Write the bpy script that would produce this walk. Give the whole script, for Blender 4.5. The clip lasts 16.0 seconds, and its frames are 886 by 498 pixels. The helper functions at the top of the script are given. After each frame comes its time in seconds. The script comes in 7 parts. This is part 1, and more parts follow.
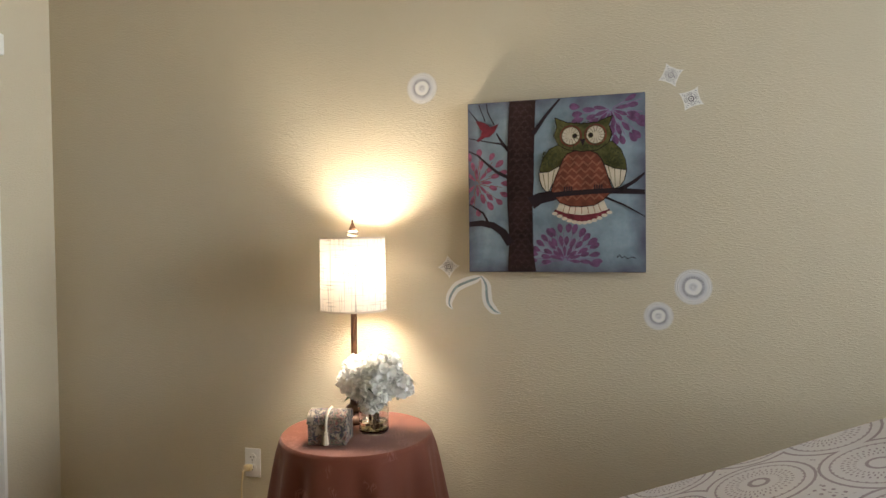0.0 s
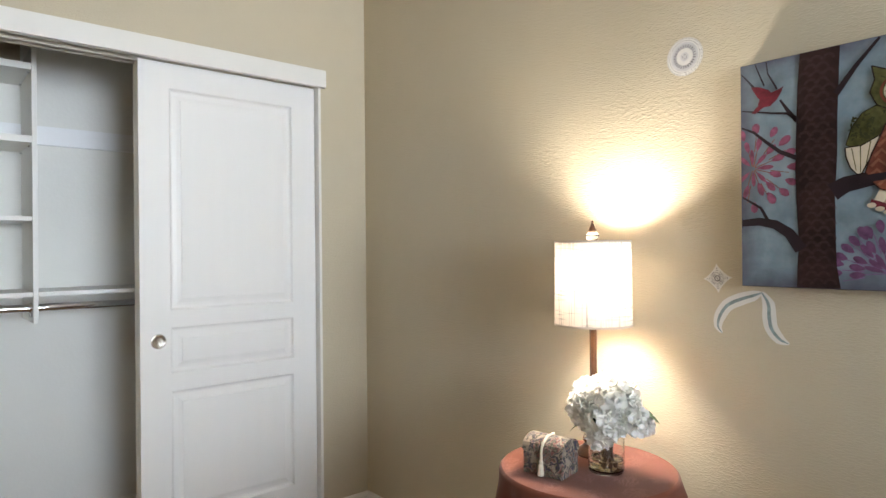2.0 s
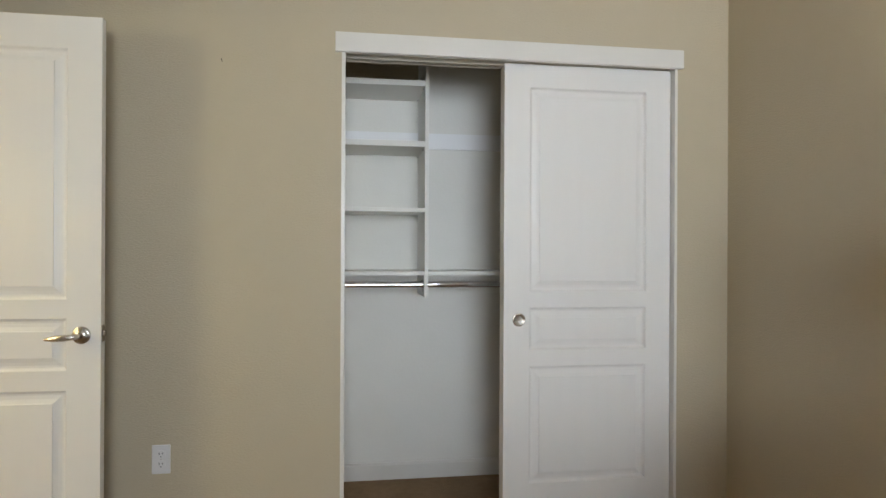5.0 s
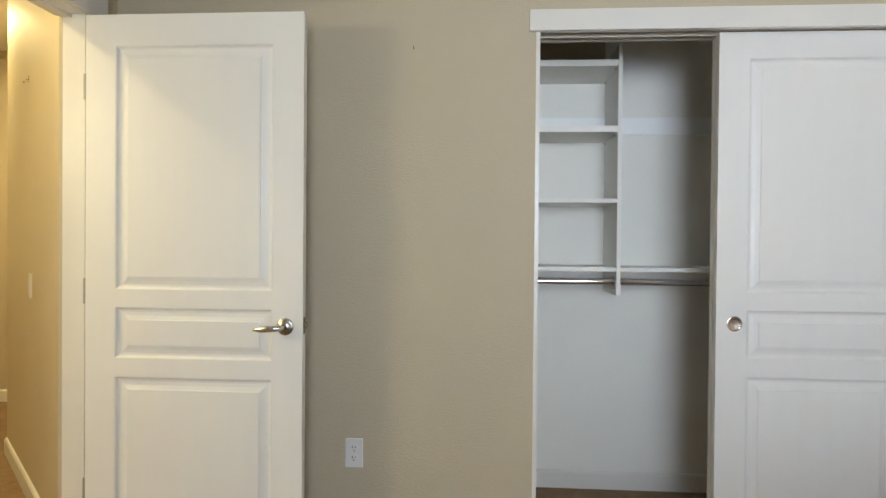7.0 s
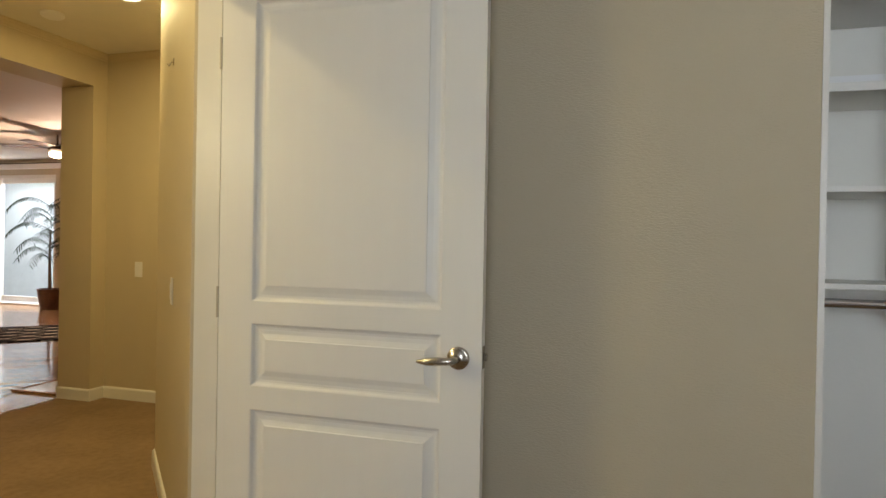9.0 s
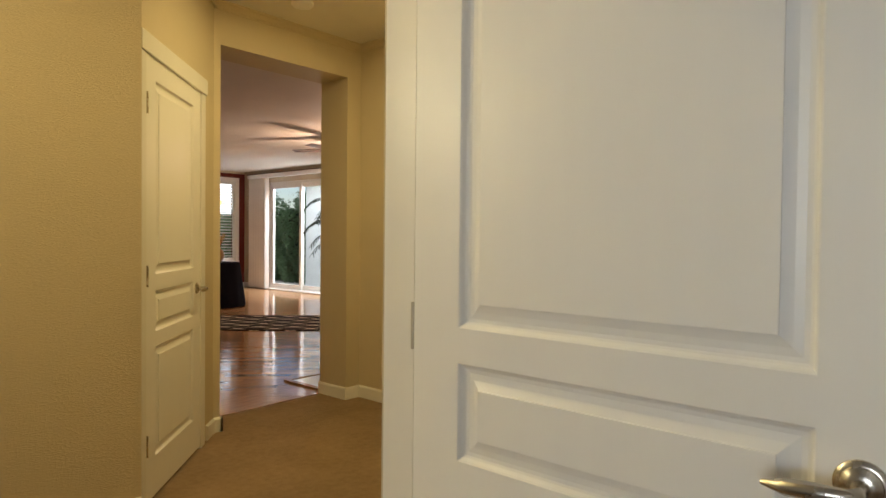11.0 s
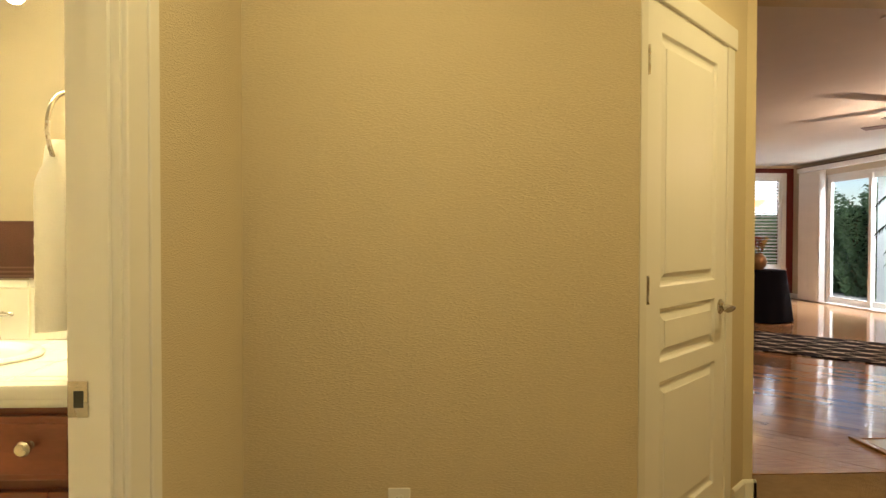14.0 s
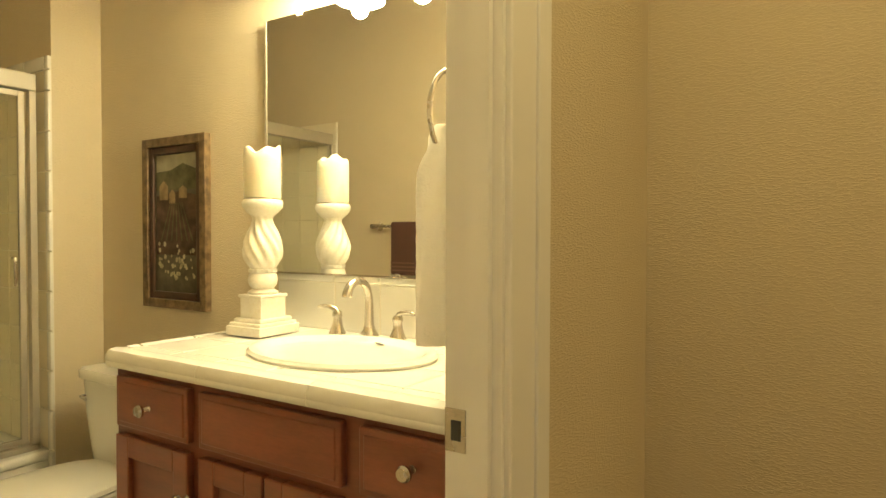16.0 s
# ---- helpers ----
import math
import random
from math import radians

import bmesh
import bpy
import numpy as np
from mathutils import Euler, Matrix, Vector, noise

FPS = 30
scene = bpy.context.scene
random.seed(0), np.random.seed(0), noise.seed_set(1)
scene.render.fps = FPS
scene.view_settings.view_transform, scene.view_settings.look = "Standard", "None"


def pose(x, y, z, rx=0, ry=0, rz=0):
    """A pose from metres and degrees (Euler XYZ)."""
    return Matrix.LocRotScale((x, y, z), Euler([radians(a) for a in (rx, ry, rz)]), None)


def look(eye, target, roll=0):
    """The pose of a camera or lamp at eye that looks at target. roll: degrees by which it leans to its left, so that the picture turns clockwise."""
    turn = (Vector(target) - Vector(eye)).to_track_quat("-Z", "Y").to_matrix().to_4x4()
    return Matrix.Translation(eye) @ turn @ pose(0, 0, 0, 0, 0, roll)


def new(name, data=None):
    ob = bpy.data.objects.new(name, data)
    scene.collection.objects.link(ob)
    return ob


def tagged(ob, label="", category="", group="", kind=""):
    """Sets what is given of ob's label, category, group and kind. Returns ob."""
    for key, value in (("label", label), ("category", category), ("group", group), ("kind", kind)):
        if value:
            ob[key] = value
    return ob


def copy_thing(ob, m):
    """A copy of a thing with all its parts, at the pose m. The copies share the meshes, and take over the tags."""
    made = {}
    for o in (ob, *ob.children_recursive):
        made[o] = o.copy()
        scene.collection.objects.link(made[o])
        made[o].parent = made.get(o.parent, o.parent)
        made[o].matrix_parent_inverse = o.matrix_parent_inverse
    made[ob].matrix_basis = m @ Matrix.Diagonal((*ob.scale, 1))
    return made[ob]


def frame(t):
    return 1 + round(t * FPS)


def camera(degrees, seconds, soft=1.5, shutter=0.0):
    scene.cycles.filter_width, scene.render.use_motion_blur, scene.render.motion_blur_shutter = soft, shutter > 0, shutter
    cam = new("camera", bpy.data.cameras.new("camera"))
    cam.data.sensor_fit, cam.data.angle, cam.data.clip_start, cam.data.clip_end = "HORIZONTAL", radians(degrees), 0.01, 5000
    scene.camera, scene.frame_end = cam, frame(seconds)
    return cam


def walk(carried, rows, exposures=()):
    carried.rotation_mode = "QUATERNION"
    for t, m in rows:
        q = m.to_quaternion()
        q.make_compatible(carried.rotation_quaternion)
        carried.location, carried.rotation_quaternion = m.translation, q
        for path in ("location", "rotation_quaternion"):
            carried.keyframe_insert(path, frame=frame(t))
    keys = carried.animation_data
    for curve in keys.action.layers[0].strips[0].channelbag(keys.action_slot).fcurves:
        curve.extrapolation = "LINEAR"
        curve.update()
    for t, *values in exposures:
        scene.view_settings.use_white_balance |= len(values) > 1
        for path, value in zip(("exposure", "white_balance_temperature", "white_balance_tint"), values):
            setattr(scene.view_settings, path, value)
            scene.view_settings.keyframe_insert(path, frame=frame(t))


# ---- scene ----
cam = camera(70.6, 16.0)

# seconds, stops, white balance
EXPOSURES = [(0, .40, 6300, 10), (.6, .34, 6400, 10), (1, .56, 6100, 10), (1.5, .62, 5950, 10), (2, .58, 5950, 10), (3, .18, 6100, 10), (3.5, -.10, 6250, 10), (4, -.06, 6250, 10), (6.5, .36, 5900, 10),
             (7.5, .12, 6000, 10), (8.2, -.16, 6100, 10), (10.3, -.36, 6350, 10), (11.8, -.38, 6300, 10), (13.3, .07, 6150, 10), (14, -.03, 6150, 10), (14.5, -.20, 6250, 10), (15, -.36, 6450, 10),
             (16, -.36, 6400, 10)]

# seconds, eye, point looked at, roll
PATH = [
    (0, (0.666, 0.836, 1.294), (0.129, 2.762, 1.251), -0.7),
    (0.5, (0.786, 0.934, 1.293), (-0.021, 2.764, 1.266), -0.7),
    (1, (0.849, 1.035, 1.281), (-0.29, 2.679, 1.262), -0.8),
    (1.5, (0.892, 1.165, 1.267), (-0.465, 2.635, 1.263), -0.6),
    (2, (0.913, 1.272, 1.272), (-0.606, 2.573, 1.271), -0.5),
    (2.5, (0.931, 1.333, 1.275), (-0.725, 2.455, 1.272), -0.5),
    (3, (0.933, 1.347, 1.259), (-0.838, 2.277, 1.262), -0.2),
    (3.5, (0.937, 1.344, 1.248), (-0.92, 2.087, 1.25), -0.0),
    (4, (0.941, 1.33, 1.235), (-0.973, 1.912, 1.236), 0.1),
    (6.3, (0.871, 1.198, 1.21), (-1.129, 1.179, 1.202), 0.4),
    (6.5, (0.843, 1.17, 1.213), (-1.156, 1.11, 1.201), 0.4),
    (7, (0.757, 1.078, 1.214), (-1.238, 0.94, 1.194), 0.5),
    (7.5, (0.676, 0.985, 1.207), (-1.314, 0.789, 1.186), 0.6),
    (8, (0.529, 0.916, 1.206), (-1.45, 0.628, 1.184), 0.6),
    (8.2, (0.457, 0.893, 1.203), (-1.515, 0.555, 1.186), 0.7),
    (10.3, (-0.298, 0.596, 1.223), (-2.007, -0.442, 1.186), 0.8),
    (10.5, (-0.369, 0.564, 1.214), (-2.028, -0.553, 1.175), 0.7),
    (11, (-0.542, 0.459, 1.206), (-2.06, -0.842, 1.164), 0.6),
    (11.5, (-0.682, 0.35, 1.209), (-2.027, -1.13, 1.165), 0.5),
    (12, (-0.815, 0.236, 1.215), (-1.948, -1.412, 1.167), 0.3),
    (12.5, (-0.899, 0.1, 1.199), (-1.791, -1.689, 1.153), 0.2),
    (13, (-0.956, -0.043, 1.196), (-1.594, -1.938, 1.15), 0.1),
    (13.5, (-0.989, -0.15, 1.192), (-1.361, -2.115, 1.147), 0.0),
    (14, (-1.008, -0.267, 1.189), (-1.096, -2.264, 1.152), 0.1),
    (14.5, (-0.997, -0.365, 1.185), (-0.757, -2.351, 1.15), -0.2),
    (15, (-0.966, -0.472, 1.187), (-0.424, -2.397, 1.152), 0.1),
    (15.5, (-0.922, -0.565, 1.191), (-0.107, -2.391, 1.148), -0.1),
    (16, (-0.888, -0.613, 1.19), (0.184, -2.301, 1.147), 0.1),
]
walk(cam, [(t, look(eye, target, roll)) for t, eye, target, roll in PATH], EXPOSURES)


# ---- world, sun, large lights ----

sky = bpy.data.worlds.new("sky")
scene.world = sky
sky.use_nodes = True
sky_tex = sky.node_tree.nodes.new("ShaderNodeTexSky")
sky_tex.sky_type = "NISHITA"
sky_tex.sun_disc = False
sky_tex.sun_elevation = radians(52)
sky_tex.sun_rotation = radians(20)
sky_bg = sky.node_tree.nodes["Background"]
sky_bg.inputs["Strength"].default_value = 0.15
sky.node_tree.links.new(sky_tex.outputs["Color"], sky_bg.inputs["Color"])

DAY = (0.90, 0.95, 1.0)
WARM = (1.0, 0.77, 0.325)
LAMP = (1.0, 0.875, 0.72)
BATH = (1.0, 0.86, 0.49)


def lamp_light(name, kind, power, colour, m, size=0.05, size_y=0.0):
    data = bpy.data.lights.new(name, kind)
    data.energy, data.color = power, colour
    if kind == "AREA":
        data.shape = "RECTANGLE" if size_y else "DISK"
        data.size = size
        if size_y:
            data.size_y = size_y
    elif kind == "POINT":
        data.shadow_soft_size = size
    ob = new(name, data)
    ob.matrix_world = m
    return ob


sun_data = bpy.data.lights.new("sun", "SUN")
sun_data.energy, sun_data.angle, sun_data.color = 3.8, radians(0.5), (1.0, 0.95, 0.87)
sun = new("sun", sun_data)
sun.matrix_world = look((math.sin(radians(20)) * 20, math.cos(radians(20)) * 20, 26), (0, 0, 0))

window_light = lamp_light("bedroom_daylight", "AREA", 30, DAY, look((3.76, 1.75, 1.60), (-1.67, 2.20, 1.90)), 1.6, 1.35)
window_light.data.spread = radians(88)      # narrowed spread dims the door and the wall beside the unseen window
lamp_light("hall_downlight_bulb", "AREA", 21, WARM, look((-2.74, -1.98, 2.575), (-2.74, -1.98, 0)), 0.13)
lamp_light("near_downlight_bulb", "AREA", 15, WARM, look((-0.98, -1.25, 2.575), (-0.98, -1.25, 0)), 0.13)
lamp_light("table_lamp_bulb", "POINT", 26, LAMP, pose(-0.205, 2.812, 1.185), 0.045)
for i in range(3):
    lamp_light("vanity_bulb", "POINT", 16, BATH, pose(0.33 - 0.225 * i, -1.85, 1.862), 0.025)
lamp_light("fan_bulb", "POINT", 120, (1.0, 0.66, 0.45), pose(-6.42, -6.60, 2.255), 0.03)
lamp_light("shutter_window_sky", "AREA", 5, DAY, look((-7.8525, -12.435, 2.00), (-7.8525, -11.0, 2.00)), 0.68, 0.70)
# unseen lamp above the slider, added to boost sky light into the living room
lamp_light("patio_sky", "AREA", 450, DAY, look((-9.05, -10.1, 2.85), (-7.2, -10.1, 0.6)), 2.4, 0.6)

# ---- materials ----
def mat(name, base, rough=0.5, metal=0.0, vary=0.06, scale=6.0, bump=0.0, bump_scale=120.0, bump_dist=0.002,
        tint=None, spec=0.5, coat=0.0, stretch=(1, 1, 1), rough_vary=0.08, sheen=0.0, random_vary=0.0):
    """A surface with colour that varies at two scales, and fine relief."""
    m = bpy.data.materials.new(name)
    m.use_nodes = True
    nt = m.node_tree
    n, l = nt.nodes, nt.links
    b = n["Principled BSDF"]
    b.inputs["Roughness"].default_value = rough
    b.inputs["Metallic"].default_value = metal
    b.inputs["Specular IOR Level"].default_value = spec
    b.inputs["Coat Weight"].default_value = coat
    b.inputs["Sheen Weight"].default_value = sheen
    tc = n.new("ShaderNodeTexCoord")
    mp = n.new("ShaderNodeMapping")
    mp.inputs["Scale"].default_value = stretch
    l.new(tc.outputs["Object"], mp.inputs["Vector"])
    big = n.new("ShaderNodeTexNoise")
    big.inputs["Scale"].default_value = scale
    big.inputs["Detail"].default_value = 5
    l.new(mp.outputs["Vector"], big.inputs["Vector"])
    ramp = n.new("ShaderNodeMapRange")
    ramp.inputs["From Min"].default_value, ramp.inputs["From Max"].default_value = 0.3, 0.7
    ramp.inputs["To Min"].default_value, ramp.inputs["To Max"].default_value = 1 - vary, 1 + vary
    l.new(big.outputs["Fac"], ramp.inputs["Value"])
    mul = n.new("ShaderNodeVectorMath")
    mul.operation = "SCALE"
    mix = n.new("ShaderNodeMix")
    mix.data_type = "RGBA"
    mix.inputs["A"].default_value = (*base, 1)
    mix.inputs["B"].default_value = (*(tint or base), 1)
    fine = n.new("ShaderNodeTexNoise")
    fine.inputs["Scale"].default_value = scale * 9
    fine.inputs["Detail"].default_value = 3
    l.new(mp.outputs["Vector"], fine.inputs["Vector"])
    l.new(fine.outputs["Fac"], mix.inputs["Factor"])
    l.new(mix.outputs["Result"], mul.inputs[0])
    last = ramp.outputs["Result"]
    if random_vary:
        info = n.new("ShaderNodeObjectInfo")
        rr = n.new("ShaderNodeMapRange")
        rr.inputs["To Min"].default_value, rr.inputs["To Max"].default_value = 1 - random_vary, 1 + random_vary
        l.new(info.outputs["Random"], rr.inputs["Value"])
        mm = n.new("ShaderNodeMath")
        mm.operation = "MULTIPLY"
        l.new(last, mm.inputs[0])
        l.new(rr.outputs["Result"], mm.inputs[1])
        last = mm.outputs["Value"]
    l.new(last, mul.inputs["Scale"])
    l.new(mul.outputs["Vector"], b.inputs["Base Color"])
    rv = n.new("ShaderNodeMapRange")
    rv.inputs["To Min"].default_value, rv.inputs["To Max"].default_value = max(0, rough - rough_vary), min(1, rough + rough_vary)
    l.new(big.outputs["Fac"], rv.inputs["Value"])
    l.new(rv.outputs["Result"], b.inputs["Roughness"])
    if bump:
        bn = n.new("ShaderNodeTexNoise")
        bn.inputs["Scale"].default_value = bump_scale
        bn.inputs["Detail"].default_value = 3
        l.new(mp.outputs["Vector"], bn.inputs["Vector"])
        bp = n.new("ShaderNodeBump")
        bp.inputs["Strength"].default_value = bump
        bp.inputs["Distance"].default_value = bump_dist
        l.new(bn.outputs["Fac"], bp.inputs["Height"])
        l.new(bp.outputs["Normal"], b.inputs["Normal"])
    return m


def node_chain(m):
    return m.node_tree.nodes, m.node_tree.links, m.node_tree.nodes["Principled BSDF"]


def knockdown(name, base, tint, grain=100, stretch=2.4, relief=0.36):
    """Painted drywall with a sprayed, flattened texture."""
    m = mat(name, base, 0.62, vary=0.025, scale=1.3, tint=tint, spec=0.35)
    n, l, b = node_chain(m)
    tc = n.new("ShaderNodeTexCoord")
    mp = n.new("ShaderNodeMapping")
    mp.inputs["Scale"].default_value = (1, 1, stretch)
    l.new(tc.outputs["Object"], mp.inputs["Vector"])
    a = n.new("ShaderNodeTexNoise")
    a.inputs["Scale"].default_value = grain
    a.inputs["Detail"].default_value = 2.5
    a.inputs["Roughness"].default_value = 0.5
    l.new(mp.outputs["Vector"], a.inputs["Vector"])
    r = n.new("ShaderNodeMapRange")
    r.interpolation_type = "SMOOTHSTEP"
    r.inputs["From Min"].default_value, r.inputs["From Max"].default_value = 0.42, 0.66
    l.new(a.outputs["Fac"], r.inputs["Value"])
    bp = n.new("ShaderNodeBump")
    bp.inputs["Strength"].default_value = relief
    bp.inputs["Distance"].default_value = 0.0016
    l.new(r.outputs["Result"], bp.inputs["Height"])
    l.new(bp.outputs["Normal"], b.inputs["Normal"])
    return m


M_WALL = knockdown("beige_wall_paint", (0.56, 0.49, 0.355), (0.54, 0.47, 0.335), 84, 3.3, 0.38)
M_HALL = knockdown("hall_wall_paint", (0.60, 0.515, 0.36), (0.58, 0.495, 0.34), 88, 3.6, 0.5)
M_RED = knockdown("red_wall_paint", (0.16, 0.022, 0.016), (0.14, 0.02, 0.015))
M_CEIL = mat("ceiling_paint", (0.72, 0.68, 0.6), 0.75, vary=0.02, bump=0.3, bump_scale=70)
M_TRIM = mat("white_trim_paint", (0.78, 0.76, 0.71), 0.33, vary=0.025, scale=3, bump=0.06, bump_scale=40, bump_dist=0.001)
M_DOOR = mat("white_door_paint", (0.83, 0.815, 0.78), 0.36, vary=0.008, scale=2.5, bump=0.03, bump_scale=60, bump_dist=0.001,
             stretch=(9, 9, 0.6))
M_MELA = mat("white_melamine", (0.87, 0.855, 0.80), 0.45, vary=0.02, scale=3)
M_CLOSET = mat("closet_wall_paint", (0.85, 0.835, 0.775), 0.6, vary=0.03, scale=2, bump=0.25, bump_scale=70)
M_CARPET = mat("tan_carpet", (0.40, 0.275, 0.165), 0.95, vary=0.14, scale=3, tint=(0.27, 0.18, 0.105), bump=1.0, bump_scale=150, bump_dist=0.012, spec=0.1)
M_PLANK = mat("cherry_floor_wood", (0.46, 0.25, 0.115), 0.12, vary=0.2, scale=5, tint=(0.33, 0.17, 0.075), stretch=(1, 9, 1), bump=0.08,
              bump_scale=30, coat=0.25, random_vary=0.30, rough_vary=0.05)
M_TILE = mat("cream_tile", (0.74, 0.725, 0.67), 0.22, vary=0.05, scale=5, random_vary=0.04, coat=0.3)
M_STILE = mat("shower_tile", (0.74, 0.67, 0.50), 0.22, vary=0.05, scale=5, random_vary=0.04)
M_GROUT = mat("light_grout", (0.74, 0.70, 0.60), 0.8, vary=0.05, scale=20)
M_CHERRY = mat("cherry_cabinet_wood", (0.21, 0.062, 0.030), 0.34, vary=0.16, scale=4, tint=(0.15, 0.042, 0.02), stretch=(1, 1, 7), coat=0.2)
M_CHERRY_H = mat("cherry_drawer_wood", (0.23, 0.068, 0.033), 0.34, vary=0.16, scale=4, tint=(0.165, 0.046, 0.022), stretch=(1.5, 7, 7), coat=0.2)
M_NICKEL = mat("brushed_nickel", (0.54, 0.50, 0.44), 0.26, 1.0, vary=0.05, scale=30)
M_ALU = mat("pale_satin_aluminium", (0.46, 0.42, 0.34), 0.42, 0.35, vary=0.03, scale=8)
M_CHROME = mat("polished_chrome", (0.72, 0.72, 0.74), 0.06, 1.0, vary=0.03, scale=30, rough_vary=0.04)
M_BRONZE = mat("dark_bronze", (0.055, 0.026, 0.014), 0.32, 0.4, vary=0.3, scale=18, tint=(0.10, 0.045, 0.02))
M_PORC = mat("white_porcelain", (0.80, 0.79, 0.73), 0.10, vary=0.015, coat=0.5, rough_vary=0.03)
M_WAX = mat("cream_candle_wax", (0.82, 0.76, 0.60), 0.42, vary=0.06, scale=9)
M_WAX.node_tree.nodes["Principled BSDF"].inputs["Subsurface Weight"].default_value = 0.4
M_WAX.node_tree.nodes["Principled BSDF"].inputs["Subsurface Radius"].default_value = (0.03, 0.02, 0.01)
M_CERAM = mat("distressed_white_ceramic", (0.80, 0.785, 0.73), 0.32, vary=0.08, scale=14, tint=(0.70, 0.64, 0.5))
M_CLOTH = mat("rust_tablecloth", (0.150, 0.045, 0.022), 0.72, vary=0.10, scale=5, tint=(0.155, 0.038, 0.018), bump=0.25, bump_scale=260, spec=0.3, sheen=0.15)
M_BLACK = mat("black_tablecloth", (0.006, 0.006, 0.009), 0.9, vary=0.1, scale=7, spec=0.05)
M_WTOWEL = mat("white_towel", (0.86, 0.83, 0.77), 0.95, vary=0.05, scale=8, bump=0.6, bump_scale=230, bump_dist=0.003)
M_WTOWEL.node_tree.nodes["Principled BSDF"].inputs["Subsurface Weight"].default_value = 0.5
M_WTOWEL.node_tree.nodes["Principled BSDF"].inputs["Subsurface Radius"].default_value = (0.06, 0.058, 0.05)
w_nodes, w_links = M_WTOWEL.node_tree.nodes, M_WTOWEL.node_tree.links
w_thin = w_nodes.new("ShaderNodeBsdfTranslucent")
w_thin.inputs["Color"].default_value = (0.88, 0.86, 0.80, 1)
w_mix = w_nodes.new("ShaderNodeMixShader")
w_mix.inputs["Fac"].default_value = 0.45
w_links.new(w_nodes["Principled BSDF"].outputs["BSDF"], w_mix.inputs[1])
w_links.new(w_thin.outputs["BSDF"], w_mix.inputs[2])
w_links.new(w_mix.outputs["Shader"], w_nodes["Material Output"].inputs["Surface"])
M_BTOWEL = mat("brown_towel", (0.095, 0.04, 0.025), 0.95, vary=0.1, scale=8, bump=0.9, bump_scale=230, bump_dist=0.006)
M_LEAF = mat("dark_green_leaf", (0.05, 0.085, 0.03), 0.45, vary=0.2, scale=15, tint=(0.08, 0.12, 0.04))
M_PETAL = mat("white_silk_petal", (0.95, 0.935, 0.89), 0.75, vary=0.03, scale=20)
M_PETAL.node_tree.nodes["Principled BSDF"].inputs["Subsurface Weight"].default_value = 0.5
M_PETAL.node_tree.nodes["Principled BSDF"].inputs["Subsurface Radius"].default_value = (0.02, 0.02, 0.018)
pn_, pl_, pb_ = M_PETAL.node_tree.nodes, M_PETAL.node_tree.links, M_PETAL.node_tree.nodes["Principled BSDF"]
thin = pn_.new("ShaderNodeBsdfTranslucent")             # thin silk lets the lamp shine through
thin.inputs["Color"].default_value = (0.95, 0.93, 0.87, 1)
thin_mix = pn_.new("ShaderNodeMixShader")
thin_mix.inputs["Fac"].default_value = 0.4
pl_.new(pb_.outputs["BSDF"], thin_mix.inputs[1])
pl_.new(thin.outputs["BSDF"], thin_mix.inputs[2])
pl_.new(thin_mix.outputs["Shader"], pn_["Material Output"].inputs["Surface"])
M_STEM = mat("brown_stem", (0.10, 0.06, 0.03), 0.6, vary=0.2, scale=30)
M_PLASTIC = mat("white_plate_plastic", (0.78, 0.77, 0.76), 0.3, vary=0.01)
M_SLOT = mat("dark_slot", (0.03, 0.03, 0.03), 0.6)
M_CORD = mat("cream_cord", (0.62, 0.50, 0.28), 0.5)
M_BLIND = mat("white_blind_vinyl", (0.82, 0.79, 0.75), 0.5, vary=0.04, scale=3)
M_HEDGE = mat("hedge_leaf", (0.16, 0.25, 0.15), 0.55, vary=0.35, scale=3, tint=(0.10, 0.16, 0.07))
h_nodes, h_links = M_HEDGE.node_tree.nodes, M_HEDGE.node_tree.links
h_thin = h_nodes.new("ShaderNodeBsdfTranslucent")
h_thin.inputs["Color"].default_value = (0.24, 0.36, 0.18, 1)
h_mix = h_nodes.new("ShaderNodeMixShader")
h_mix.inputs["Fac"].default_value = 0.45
h_links.new(h_nodes["Principled BSDF"].outputs["BSDF"], h_mix.inputs[1])
h_links.new(h_thin.outputs["BSDF"], h_mix.inputs[2])
h_links.new(h_mix.outputs["Shader"], h_nodes["Material Output"].inputs["Surface"])
M_PATIO = mat("pale_patio", (0.26, 0.25, 0.23), 0.85, vary=0.12, scale=4)
M_STUCCO = mat("pale_stucco", (0.36, 0.39, 0.40), 0.9, vary=0.05, scale=4, bump=0.4, bump_scale=80)
M_SOIL = mat("soil_ground", (0.12, 0.09, 0.06), 0.95, vary=0.25, scale=4)
M_PAPER = mat("white_decal_paper", (0.74, 0.72, 0.68), 0.7, vary=0.02)
M_SILVER = mat("pale_silver_ink", (0.56, 0.55, 0.56), 0.6, vary=0.1, scale=60)
M_INK = mat("purple_grey_ink", (0.11, 0.095, 0.11), 0.7, vary=0.2, scale=60)
M_TEAL = mat("teal_ink", (0.26, 0.33, 0.33), 0.7, vary=0.4, scale=60)


def plain_glass(name, tintc=(1, 1, 1), rough=0.0):
    m = mat(name, tintc, rough, vary=0.0, rough_vary=0.0)
    n, l, b = node_chain(m)
    b.inputs["Transmission Weight"].default_value = 1.0
    b.inputs["IOR"].default_value = 1.45
    return m


